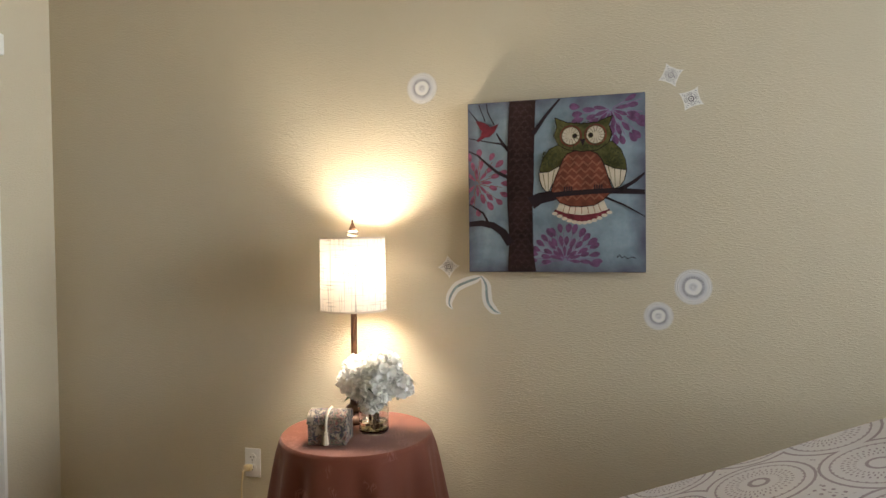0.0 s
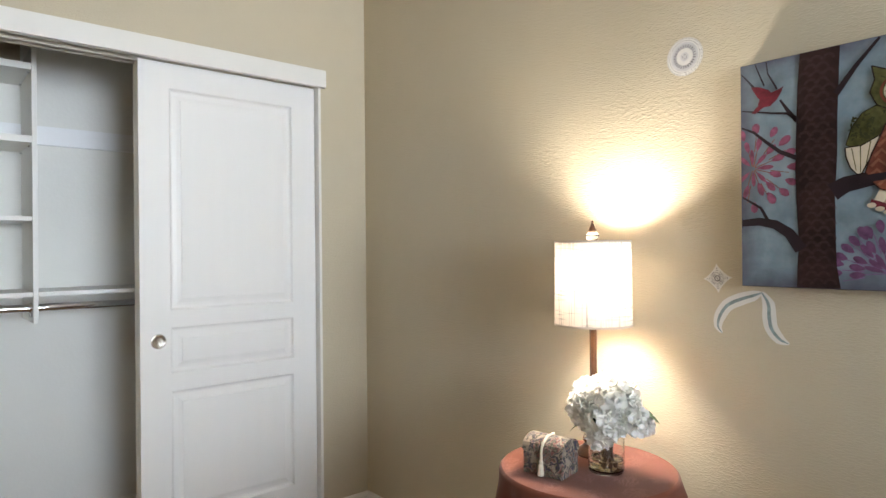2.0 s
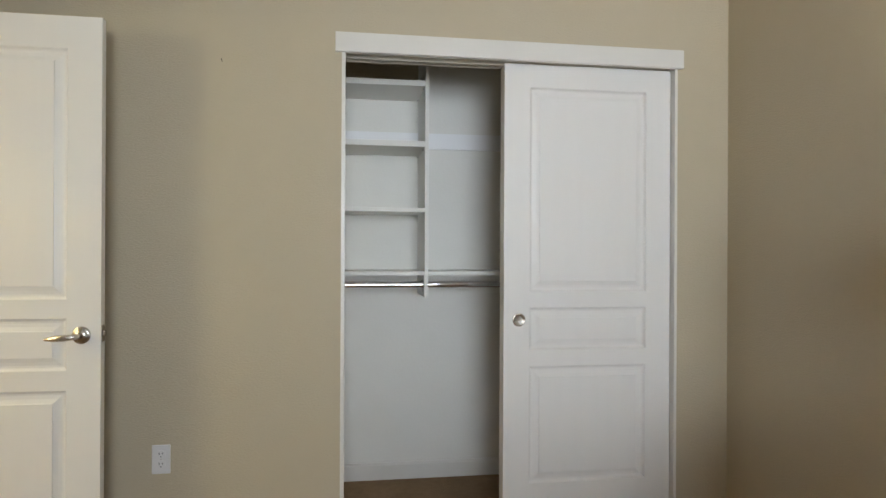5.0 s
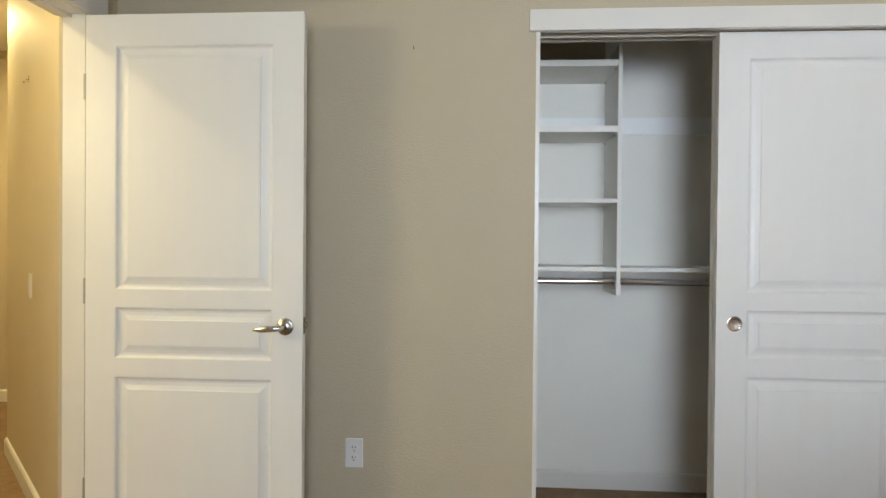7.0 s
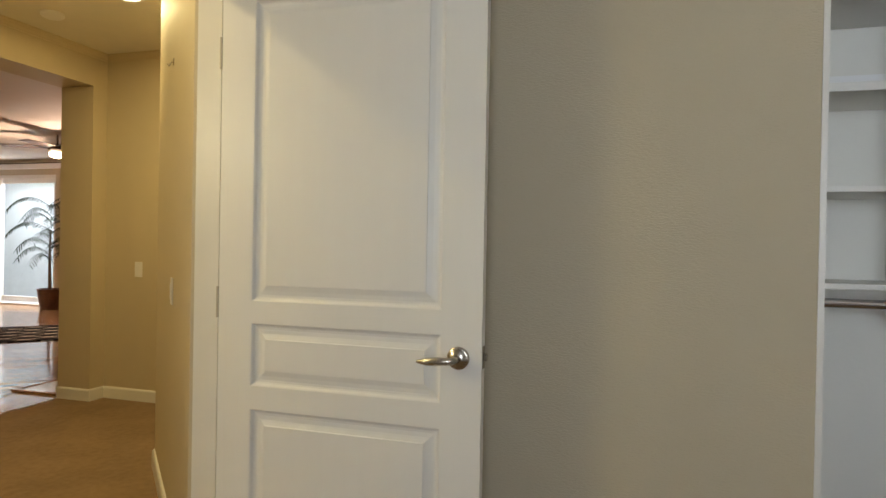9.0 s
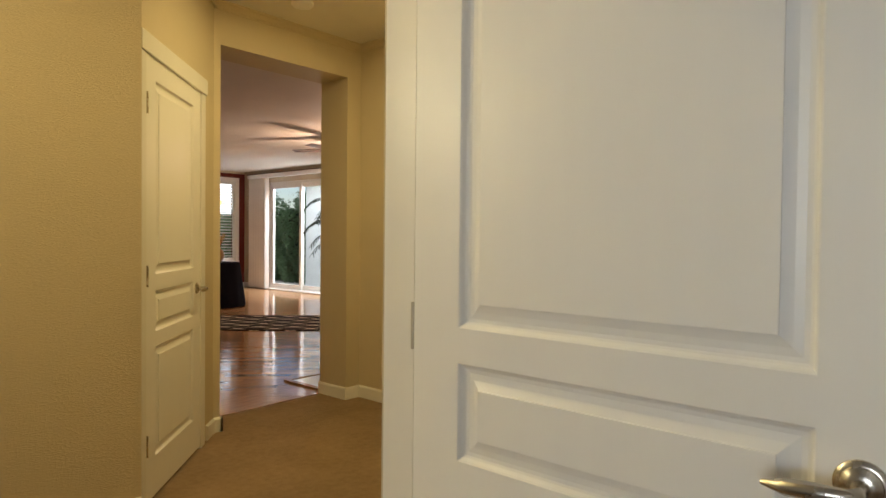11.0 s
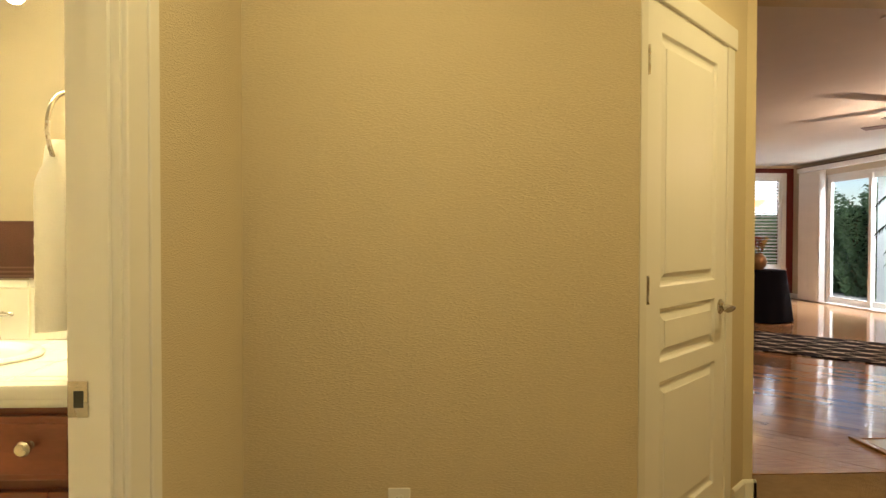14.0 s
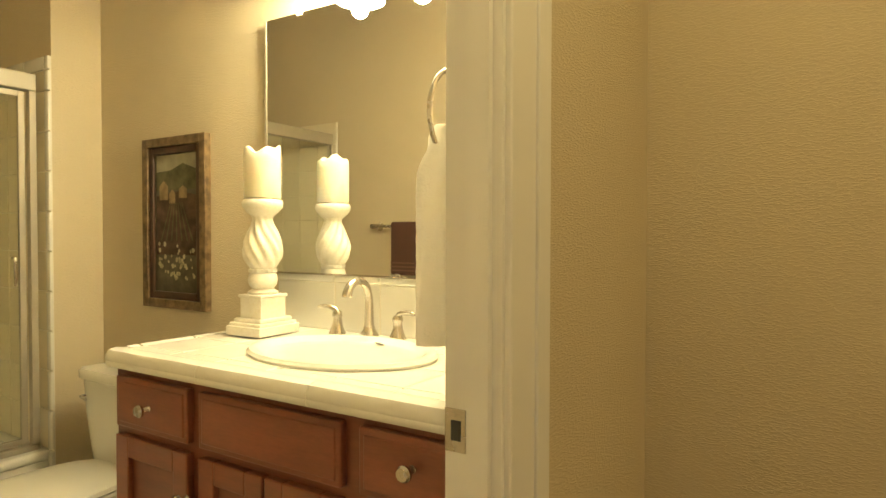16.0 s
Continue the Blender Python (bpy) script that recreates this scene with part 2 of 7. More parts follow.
M_GLASS = plain_glass("clear_glass")
M_PANE = plain_glass("window_glass")
M_PANE.node_tree.nodes["Principled BSDF"].inputs["IOR"].default_value = 1.1
M_SHGLASS = plain_glass("shower_glass", (0.93, 0.95, 0.90))
M_SHGLASS.node_tree.nodes["Principled BSDF"].inputs["IOR"].default_value = 1.12
M_MIRROR = mat("mirror_silver", (0.9, 0.9, 0.88), 0.0, 1.0, vary=0.0, rough_vary=0.0)


def shade_mat():
    """Slubby linen that lets the bulb glow through."""
    m = mat("linen_shade_cloth", (0.80, 0.72, 0.62), 0.9, vary=0.03, scale=10)
    n, l, b = node_chain(m)
    tc = n.new("ShaderNodeTexCoord")
    lines = []
    for sc, st in ((70, (0.16, 0.16, 2.6)), (60, (2.8, 2.8, 0.12))):
        mp = n.new("ShaderNodeMapping")
        mp.inputs["Scale"].default_value = st
        l.new(tc.outputs["Object"], mp.inputs["Vector"])
        t = n.new("ShaderNodeTexNoise")
        t.inputs["Scale"].default_value = sc
        t.inputs["Detail"].default_value = 2
        l.new(mp.outputs["Vector"], t.inputs["Vector"])
        r = n.new("ShaderNodeMapRange")
        r.inputs["From Min"].default_value, r.inputs["From Max"].default_value = 0.55, 0.72
        r.inputs["To Min"].default_value, r.inputs["To Max"].default_value = 1.0, 0.55
        l.new(t.outputs["Fac"], r.inputs["Value"])
        lines.append(r)
    mm = n.new("ShaderNodeMath")
    mm.operation = "MULTIPLY"
    l.new(lines[0].outputs["Result"], mm.inputs[0])
    l.new(lines[1].outputs["Result"], mm.inputs[1])
    sc = n.new("ShaderNodeVectorMath")
    sc.operation = "SCALE"
    sc.inputs[0].default_value = (0.80, 0.70, 0.58)
    l.new(mm.outputs["Value"], sc.inputs["Scale"])
    l.new(sc.outputs["Vector"], b.inputs["Base Color"])
    tr = n.new("ShaderNodeBsdfTranslucent")
    l.new(sc.outputs["Vector"], tr.inputs["Color"])
    mx = n.new("ShaderNodeMixShader")
    mx.inputs["Fac"].default_value = 0.045
    l.new(b.outputs["BSDF"], mx.inputs[1])
    l.new(tr.outputs["BSDF"], mx.inputs[2])
    l.new(mx.outputs["Shader"], n["Material Output"].inputs["Surface"])
    return m


M_SHADE = shade_mat()


def glow(name, colour, strength):
    m = bpy.data.materials.new(name)
    m.use_nodes = True
    b = m.node_tree.nodes["Principled BSDF"]
    b.inputs["Base Color"].default_value = (*colour, 1)
    b.inputs["Emission Color"].default_value = (*colour, 1)
    b.inputs["Emission Strength"].default_value = strength
    return m


M_GLOW = glow("lit_frosted_glass", (1.0, 0.86, 0.6), 13)
M_VGLOW = glow("lit_vanity_glass", (1.0, 0.87, 0.55), 46)
M_CANGLOW = glow("lit_downlight_lens", (1.0, 0.85, 0.6), 9)
M_YGLOW = glow("lit_amber_shade", (1.0, 0.62, 0.22), 2.5)


def damask(m):
    """Scattered leaf sprays woven a little lighter and glossier than the ground."""
    n, l, b = node_chain(m)
    base = b.inputs["Base Color"].links[0].from_socket
    tc = n.new("ShaderNodeTexCoord")
    warp = n.new("ShaderNodeTexNoise")
    warp.inputs["Scale"].default_value = 16
    l.new(tc.outputs["Object"], warp.inputs["Vector"])
    add = n.new("ShaderNodeMix")
    add.data_type = "VECTOR"
    add.inputs["Factor"].default_value = 0.10
    l.new(tc.outputs["Object"], add.inputs["A"])
    l.new(warp.outputs["Color"], add.inputs["B"])
    sprays = n.new("ShaderNodeTexVoronoi")
    sprays.inputs["Scale"].default_value = 10
    l.new(add.outputs["Result"], sprays.inputs["Vector"])
    veins = n.new("ShaderNodeTexWave")
    veins.inputs["Scale"].default_value = 34
    veins.inputs["Distortion"].default_value = 9
    veins.inputs["Detail"].default_value = 2
    l.new(add.outputs["Result"], veins.inputs["Vector"])
    near = n.new("ShaderNodeMapRange")
    near.inputs["From Min"].default_value, near.inputs["From Max"].default_value = 0.30, 0.36
    near.inputs["To Min"].default_value, near.inputs["To Max"].default_value = 1, 0
    l.new(sprays.outputs["Distance"], near.inputs["Value"])
    lines = n.new("ShaderNodeMapRange")
    lines.inputs["From Min"].default_value, lines.inputs["From Max"].default_value = 0.5, 0.62
    l.new(veins.outputs["Fac"], lines.inputs["Value"])
    both = n.new("ShaderNodeMath")
    both.operation = "MULTIPLY"
    l.new(near.outputs["Result"], both.inputs[0])
    l.new(lines.outputs["Result"], both.inputs[1])
    mix = n.new("ShaderNodeMix")
    mix.data_type = "RGBA"
    l.new(both.outputs["Value"], mix.inputs["Factor"])
    l.new(base, mix.inputs["A"])
    mix.inputs["B"].default_value = (0.21, 0.075, 0.050, 1)
    l.new(mix.outputs["Result"], b.inputs["Base Color"])


damask(M_CLOTH)


def flat(name, base, vary=0.15, scale=25):
    return mat(name, base, 0.7, vary=vary, scale=scale, bump=0.15, bump_scale=180, spec=0.2)


def tapestry():
    """Floral tapestry paper of the trinket box."""
    m = mat("floral_tapestry", (0.4, 0.34, 0.28), 0.75)
    n, l, b = node_chain(m)
    tc = n.new("ShaderNodeTexCoord")
    v = n.new("ShaderNodeTexVoronoi")
    v.inputs["Scale"].default_value = 33
    w = n.new("ShaderNodeTexNoise")
    w.inputs["Scale"].default_value = 26
    w.inputs["Distortion"].default_value = 1.5
    l.new(tc.outputs["Object"], w.inputs["Vector"])
    add = n.new("ShaderNodeMix")
    add.data_type = "VECTOR"
    add.inputs["Factor"].default_value = 0.08
    l.new(tc.outputs["Object"], add.inputs["A"])
    l.new(w.outputs["Color"], add.inputs["B"])
    l.new(add.outputs["Result"], v.inputs["Vector"])
    r = n.new("ShaderNodeValToRGB")
    cols = ((0.0, (0.07, 0.065, 0.04, 1)), (0.20, (0.012, 0.014, 0.010, 1)), (0.33, (0.20, 0.17, 0.12, 1)), (0.45, (0.04, 0.045, 0.025, 1)), (0.56, (0.22, 0.08, 0.07, 1)),
            (0.66, (0.26, 0.22, 0.16, 1)), (0.76, (0.035, 0.022, 0.06, 1)), (0.88, (0.06, 0.065, 0.035, 1)), (1.0, (0.30, 0.24, 0.18, 1)))
    e = r.color_ramp.elements
    e[0].position, e[0].color = cols[0]
    e[1].position, e[1].color = cols[-1]
    for p, c in cols[1:-1]:
        q = e.new(p)
        q.color = c
    sep = n.new("ShaderNodeSeparateColor")
    l.new(v.outputs["Color"], sep.inputs["Color"])
    mixn = n.new("ShaderNodeMath")
    mixn.operation = "MULTIPLY_ADD"
    mixn.inputs[1].default_value = 0.55
    l.new(sep.outputs["Red"], mixn.inputs[0])
    l.new(v.outputs["Distance"], mixn.inputs[2])
    l.new(mixn.outputs["Value"], r.inputs["Fac"])
    l.new(r.outputs["Color"], b.inputs["Base Color"])
    return m


M_TAPE = tapestry()


def quilt_mat():
    """Pale quilt printed with rings of dashes."""
    m = mat("medallion_quilt", (0.6, 0.58, 0.6), 0.85, bump=0.2, bump_scale=180, sheen=0.2)
    n, l, b = node_chain(m)
    tc = n.new("ShaderNodeTexCoord")
    mp = n.new("ShaderNodeMapping")
    mp.inputs["Scale"].default_value = (4.6, 4.6, 0.001)
    l.new(tc.outputs["Object"], mp.inputs["Vector"])
    v = n.new("ShaderNodeTexVoronoi")
    v.inputs["Randomness"].default_value = 0.35
    v.inputs["Scale"].default_value = 1
    l.new(mp.outputs["Vector"], v.inputs["Vector"])
    sub = n.new("ShaderNodeVectorMath")
    sub.operation = "SUBTRACT"
    l.new(mp.outputs["Vector"], sub.inputs[0])
    l.new(v.outputs["Position"], sub.inputs[1])
    sep = n.new("ShaderNodeSeparateXYZ")
    l.new(sub.outputs["Vector"], sep.inputs["Vector"])
    ang = n.new("ShaderNodeMath")
    ang.operation = "ARCTAN2"
    l.new(sep.outputs["X"], ang.inputs[0])
    l.new(sep.outputs["Y"], ang.inputs[1])
    ring = n.new("ShaderNodeMath")
    ring.operation = "MULTIPLY"
    ring.inputs[1].default_value = 62
    l.new(v.outputs["Distance"], ring.inputs[0])
    rs = n.new("ShaderNodeMath")
    rs.operation = "SINE"
    l.new(ring.outputs["Value"], rs.inputs[0])
    am = n.new("ShaderNodeMath")
    am.operation = "MULTIPLY"
    am.inputs[1].default_value = 34
    l.new(ang.outputs["Value"], am.inputs[0])
    an = n.new("ShaderNodeMath")
    an.operation = "SINE"
    l.new(am.outputs["Value"], an.inputs[0])
    low = n.new("ShaderNodeMath")
    low.operation = "SINE"
    lm = n.new("ShaderNodeMath")
    lm.operation = "MULTIPLY"
    lm.inputs[1].default_value = 16
    l.new(v.outputs["Distance"], lm.inputs[0])
    l.new(lm.outputs["Value"], low.inputs[0])
    mx = n.new("ShaderNodeMath")
    mx.operation = "MAXIMUM"
    l.new(an.outputs["Value"], mx.inputs[0])
    l.new(low.outputs["Value"], mx.inputs[1])
    mul = n.new("ShaderNodeMath")
    mul.operation = "MULTIPLY"
    l.new(rs.outputs["Value"], mul.inputs[0])
    l.new(mx.outputs["Value"], mul.inputs[1])
    r = n.new("ShaderNodeValToRGB")
    r.color_ramp.elements[0].position, r.color_ramp.elements[0].color = 0.42, (0.74, 0.73, 0.78, 1)
    r.color_ramp.elements[1].position, r.color_ramp.elements[1].color = 0.6, (0.36, 0.31, 0.38, 1)
    l.new(mul.outputs["Value"], r.inputs["Fac"])
    l.new(r.outputs["Color"], b.inputs["Base Color"])
    return m


M_QUILT = quilt_mat()


def rug_mat():
    """Black rug with a cream ogee lattice."""
    m = mat("lattice_rug", (0.02, 0.02, 0.02), 0.95, bump=0.5, bump_scale=200, spec=0.1)
    n, l, b = node_chain(m)
    tc = n.new("ShaderNodeTexCoord")
    sep = n.new("ShaderNodeSeparateXYZ")
    l.new(tc.outputs["Object"], sep.inputs["Vector"])
    vals = []
    for ax, k in (("X", 14.0), ("Y", 21.0)):
        a = n.new("ShaderNodeMath")
        a.operation = "MULTIPLY"
        a.inputs[1].default_value = k
        l.new(sep.outputs[ax], a.inputs[0])
        c = n.new("ShaderNodeMath")
        c.operation = "COSINE"
        l.new(a.outputs["Value"], c.inputs[0])
        vals.append(c)
    s = n.new("ShaderNodeMath")
    s.operation = "ADD"
    l.new(vals[0].outputs["Value"], s.inputs[0])
    l.new(vals[1].outputs["Value"], s.inputs[1])
    ab = n.new("ShaderNodeMath")
    ab.operation = "ABSOLUTE"
    l.new(s.outputs["Value"], ab.inputs[0])
    r = n.new("ShaderNodeValToRGB")
    r.color_ramp.elements[0].position, r.color_ramp.elements[0].color = 0.13, (0.62, 0.54, 0.42, 1)
    r.color_ramp.elements[1].position, r.color_ramp.elements[1].color = 0.22, (0.010, 0.009, 0.010, 1)
    l.new(ab.outputs["Value"], r.inputs["Fac"])
    l.new(r.outputs["Color"], b.inputs["Base Color"])
    return m


M_RUG = rug_mat()

# ---- mesh helpers ----
def finish(name, bm, material, smooth=False):
    bmesh.ops.recalc_face_normals(bm, faces=bm.faces)
    me = bpy.data.meshes.new(name)
    bm.to_mesh(me)
    bm.free()
    for m in (material if isinstance(material, (list, tuple)) else [material]):
        me.materials.append(m)
    if smooth:
        for p in me.polygons:
            p.use_smooth = True
        try:
            me.set_sharp_from_angle(angle=radians(38))
        except AttributeError:
            pass
    return me


def part(name, bm, material, parent, label="", smooth=False, at=None):
    ob = new(name, finish(name, bm, material, smooth))
    ob.parent = parent
    if at is not None:
        ob.matrix_basis = at
    return tagged(ob, label)


def thing(name, m, label, category, group=""):
    ob = new(name)
    ob.empty_display_size = 0.1
    ob.matrix_world = m
    return tagged(ob, label, category, group)


def solid(name, bm, material, m, label, category, group="", smooth=False):
    ob = new(name, finish(name, bm, material, smooth))
    ob.matrix_world = m
    return tagged(ob, label, category, group)


def built(name, bm, material, label=""):
    return tagged(new(name, finish(name, bm, material)), label, kind="structure")


def box(bm, x0, y0, z0, x1, y1, z1, r=0.0, seg=2, m=None):
    """A box between two corners, its edges rounded by r."""
    t = Matrix.Translation(((x0 + x1) / 2, (y0 + y1) / 2, (z0 + z1) / 2)) @ Matrix.Diagonal((abs(x1 - x0), abs(y1 - y0), abs(z1 - z0), 1))
    vs = bmesh.ops.create_cube(bm, size=1, matrix=(m @ t) if m else t)["verts"]
    if r:
        es = list({e for v in vs for e in v.link_edges})
        bmesh.ops.bevel(bm, geom=es, offset=r, segments=seg, affect="EDGES", profile=0.5)
    return bm


def boxes(*rows, r=0.0):
    bm = bmesh.new()
    for row in rows:
        box(bm, *row, r=r)
    return bm


def prism(bm, pts, z0, z1):
    """An upright prism over a plan outline."""
    lo = [bm.verts.new((x, y, z0)) for x, y in pts]
    hi = [bm.verts.new((x, y, z1)) for x, y in pts]
    bm.faces.new(lo[::-1])
    bm.faces.new(hi)
    for i in range(len(pts)):
        j = (i + 1) % len(pts)
        bm.faces.new((lo[i], lo[j], hi[j], hi[i]))
    return bm


def lathe(bm, prof, seg=24, m=None, wave=None, close=False):
    """Turns (radius, height) rows round the upright axis."""
    m = m or Matrix.Identity(4)
    rings = []
    for i, (r, z) in enumerate(prof):
        ring = []
        for k in range(seg):
            a = 2 * math.pi * k / seg
            rr = r if wave is None else wave(r, z, a)
            ring.append(bm.verts.new(m @ Vector((rr * math.cos(a), rr * math.sin(a), z))))
        rings.append(ring)
    for p, q in zip(rings, rings[1:]):
        for k in range(seg):
            j = (k + 1) % seg
            bm.faces.new((p[k], p[j], q[j], q[k]))
    if close:
        bm.faces.new(rings[0][::-1])
        bm.faces.new(rings[-1])
    return bm


def tube(bm, pts, r, seg=10, cap=True):
    """A round bar along points; r may be a list."""
    pts = [Vector(p) for p in pts]
    rs = r if isinstance(r, (list, tuple)) else [r] * len(pts)
    rings = []
    side = None
    for i, p in enumerate(pts):
        d = (pts[min(i + 1, len(pts) - 1)] - pts[max(i - 1, 0)]).normalized()
        if side is None:
            side = d.orthogonal().normalized()
        side = (side - d * side.dot(d)).normalized()
        up = d.cross(side)
        rings.append([bm.verts.new(p + rs[i] * (side * math.cos(a) + up * math.sin(a))) for a in (2 * math.pi * k / seg for k in range(seg))])
    for p, q in zip(rings, rings[1:]):
        for k in range(seg):
            j = (k + 1) % seg
            bm.faces.new((p[k], p[j], q[j], q[k]))
    if cap:
        bm.faces.new(rings[0][::-1])
        bm.faces.new(rings[-1])
    return bm


def ball(bm, c, r, seg=12, squash=(1, 1, 1)):
    bmesh.ops.create_uvsphere(bm, u_segments=seg, v_segments=max(6, seg * 2 // 3), radius=1,
                              matrix=Matrix.Translation(c) @ Matrix.Diagonal((r * squash[0], r * squash[1], r * squash[2], 1)))
    return bm


def plate(bm, pts, depth, y=0.0):
    """A thin upright sheet in the xz plane, facing -y, its front at y."""
    a = [bm.verts.new((x, y, z)) for x, z in pts]
    b = [bm.verts.new((x, y + depth, z)) for x, z in pts]
    bm.faces.new(a)
    bm.faces.new(b[::-1])
    for i in range(len(pts)):
        j = (i + 1) % len(pts)
        bm.faces.new((a[i], b[i], b[j], a[j]))
    return bm


# ---- structure: the bedroom ----
CX, OY, DY, EX, BC = -1.67, 2.985, -0.41, 3.80, 2.75     # closet wall, far wall, doorway wall, east wall, bedroom ceiling
HC = 2.60                                                # hall ceiling
built("wall_north", boxes((-2.49, OY, 0, EX + .12, OY + .12, BC)), M_WALL, "beige textured bedroom wall behind the lamp table")
built("wall_closet", boxes((CX - .12, DY, 0, CX, 1.262, BC), (CX - .12, 2.739, 0, CX, OY, BC), (CX - .12, 1.262, 2.05, CX, 2.739, BC)),
      M_WALL, "beige textured bedroom wall around the closet opening")
built("wall_doorway", boxes((CX, DY - .12, 0, -1.495, DY, BC), (-.635, DY - .12, 0, EX, DY, BC), (-1.495, DY - .12, 2.065, -.635, DY, BC)),
      M_WALL, "beige textured wall with the bedroom doorway")
built("wall_east", boxes((EX, DY, 0, EX + .12, .90, BC), (EX, 2.60, 0, EX + .12, OY, BC), (EX, .90, 0, EX + .12, 2.60, .9), (EX, .90, 2.3, EX + .12, 2.60, BC)),
      M_WALL, "beige bedroom wall with the window opening")
built("ceiling_bedroom", boxes((-2.49, DY - .12, BC, EX + .12, OY + .12, BC + .1)), M_CEIL)
built("floor_bedroom", boxes((-2.49, -.47, -.1, EX + .12, OY + .12, 0)), M_CARPET, "tan looped carpet in the bedroom and closet")
built("closet_shell", boxes((-2.49, 1.02, 0, -2.39, 2.985, 2.45), (-2.39, 1.02, 0, CX - .12, 1.12, 2.45), (-2.39, 2.90, 0, CX - .12, OY, 2.45),
                            (-2.49, 1.02, 2.45, CX - .12, OY, 2.53)), M_CLOSET, "white painted closet walls and soffit")
# thin beige layer laid over the white closet walls above the top shelf
built("closet_upper_wall", boxes((-2.389, 1.121, 2.04, -2.383, 1.655, 2.449), (-2.383, 1.121, 2.04, CX - .121, 1.126, 2.449)), M_WALL, "thin beige strips over the short closet shelves")
# closet jamb boards
built("closet_jamb", boxes((CX - .125, 1.262, 0, CX + .004, 1.277, 2.05), (CX - .125, 2.727, 0, CX + .004, 2.739, 2.05), (CX - .125, 1.277, 2.036, CX - .001, 2.727, 2.05)), M_TRIM)


def base_run(name, x0, y0, x1, y1, side, h=.088, t=.014):
    """A baseboard with an eased top along a wall line; side is +1 when it stands to the left of the line."""
    dx, dy = x1 - x0, y1 - y0
    ln = math.hypot(dx, dy)
    prof = [(0, 0), (t, 0), (t, h - .012), (t - .005, h - .003), (t - .009, h), (0, h)]
    bm = bmesh.new()
    nx, ny = -dy / ln * side, dx / ln * side
    ends = []
    for px, py in ((x0, y0), (x1, y1)):
        ends.append([bm.verts.new((px + nx * a, py + ny * a, z)) for a, z in prof])
    for i in range(len(prof)):
        j = (i + 1) % len(prof)
        bm.faces.new((ends[0][i], ends[0][j], ends[1][j], ends[1][i]))
    bm.faces.new(ends[0])
    bm.faces.new(ends[1][::-1])
    return built(name, bm, M_TRIM, "white painted baseboard")


base_run("baseboard", CX, 2.741, CX, OY, -1)
base_run("baseboard", CX, DY, CX, 1.26, -1)
base_run("baseboard", CX + .014, OY, EX, OY, -1)
base_run("baseboard", -2.39, 1.12, -2.39, 2.90, -1)
base_run("baseboard", -2.39, 2.90, CX - .13, 2.90, -1)
base_run("baseboard", EX, OY, EX, DY, -1)

# doorway of the bedroom: jamb boards, stop and casing
built("door_frame_bedroom", boxes((-1.495, -.500, 0, -1.478, DY + .002, 2.065), (-.652, DY - .122, 0, -.635, DY + .002, 2.065),
                                  (-1.478, DY - .122, 2.048, -.652, DY + .002, 2.065), (-1.478, DY - .085, 0, -1.466, DY + .001, 2.048),
                                  (-.664, DY - .085, 0, -.652, DY - .050, 2.048), (-1.466, DY - .085, 2.036, -.664, DY - .050, 2.048)), M_TRIM,
      "white painted door frame of the bedroom")
built("door_casing", boxes((-1.56, DY, 0, -1.49, DY + .016, 2.05), (-.64, DY, 0, -.55, DY + .016, 2.05), (-1.575, DY, 2.05, -.535, DY + .022, 2.15), r=.003), M_TRIM,
      "white painted casing round the bedroom doorway")

# ---- structure: the hall ----
AX, AY = -1.479, -.499                                  # diagonal wall with the key hook
built("wall_hook", prism(bmesh.new(), [(-1.479, -.499), (-2.61, -1.63), (-3.675, -1.63), (-3.675, -1.52), (-2.66, -1.52), (-1.60, -.46)], 0, HC),
      M_HALL, "beige textured diagonal hall wall with a small hook")
built("wall_hall_west", boxes((-3.795, -3.04, 0, -3.675, -1.52, HC)), M_HALL, "beige textured hall wall with a light switch")
LY, LX = -2.22, -1.716                                   # long wall and its free corner
built("wall_hall_long", boxes((LX, LY - .12, 0, -.475, LY, HC)), M_HALL, "beige textured long hall wall")
DU = -math.sqrt(.5)
DB = Matrix.Translation((-1.767, -2.287, 0)) @ Matrix.Rotation(radians(-135), 4, "Z")   # along the diagonal: +x runs along it, +y into the wall


def diag_box(bm, s0, n0, z0, s1, n1, z1, r=0.0):
    return box(bm, s0, n0, z0, s1, n1, z1, r=r, m=DB)


bm = bmesh.new()
for row in ((-.062, .014, 0, -.012, .134, HC), (.782, .014, 0, 1.06, .134, HC), (-.012, .014, 2.045, .782, .134, HC)):
    diag_box(bm, *row)
built("wall_hall_diagonal", bm, M_HALL, "beige textured diagonal hall wall around the linen door")
OL, OR, OB, OH = -2.545, -3.545, -3.34, 2.345            # cased opening to the living room
built("wall_opening", boxes((OR - .25, OB, 0, OR, -3.04, HC), (OL, OB, 0, OL + .9, -3.04, HC), (OR, OB, OH, OL, -3.04, HC)), M_HALL,
      "thick beige textured wall with a drywall opening to the living room")
BX0, BX1 = -.475, -.388                                  # bathroom door wall
built("wall_bath_door", boxes((BX0, LY - .12, 0, BX1, -1.428, HC), (BX0, -.63, 0, BX1, DY - .12, HC), (BX0, -1.428, 2.065, BX1, -.63, HC)), M_HALL,
      "beige textured wall with the bathroom doorway")
built("ceiling_hall", boxes((-3.80, OB, HC, BX1, DY - .12, HC + .1)), M_CEIL)
built("floor_hall", boxes((-3.80, OB + .03, -.1, BX1, -.47, 0)), M_CARPET, "tan looped carpet in the hall")


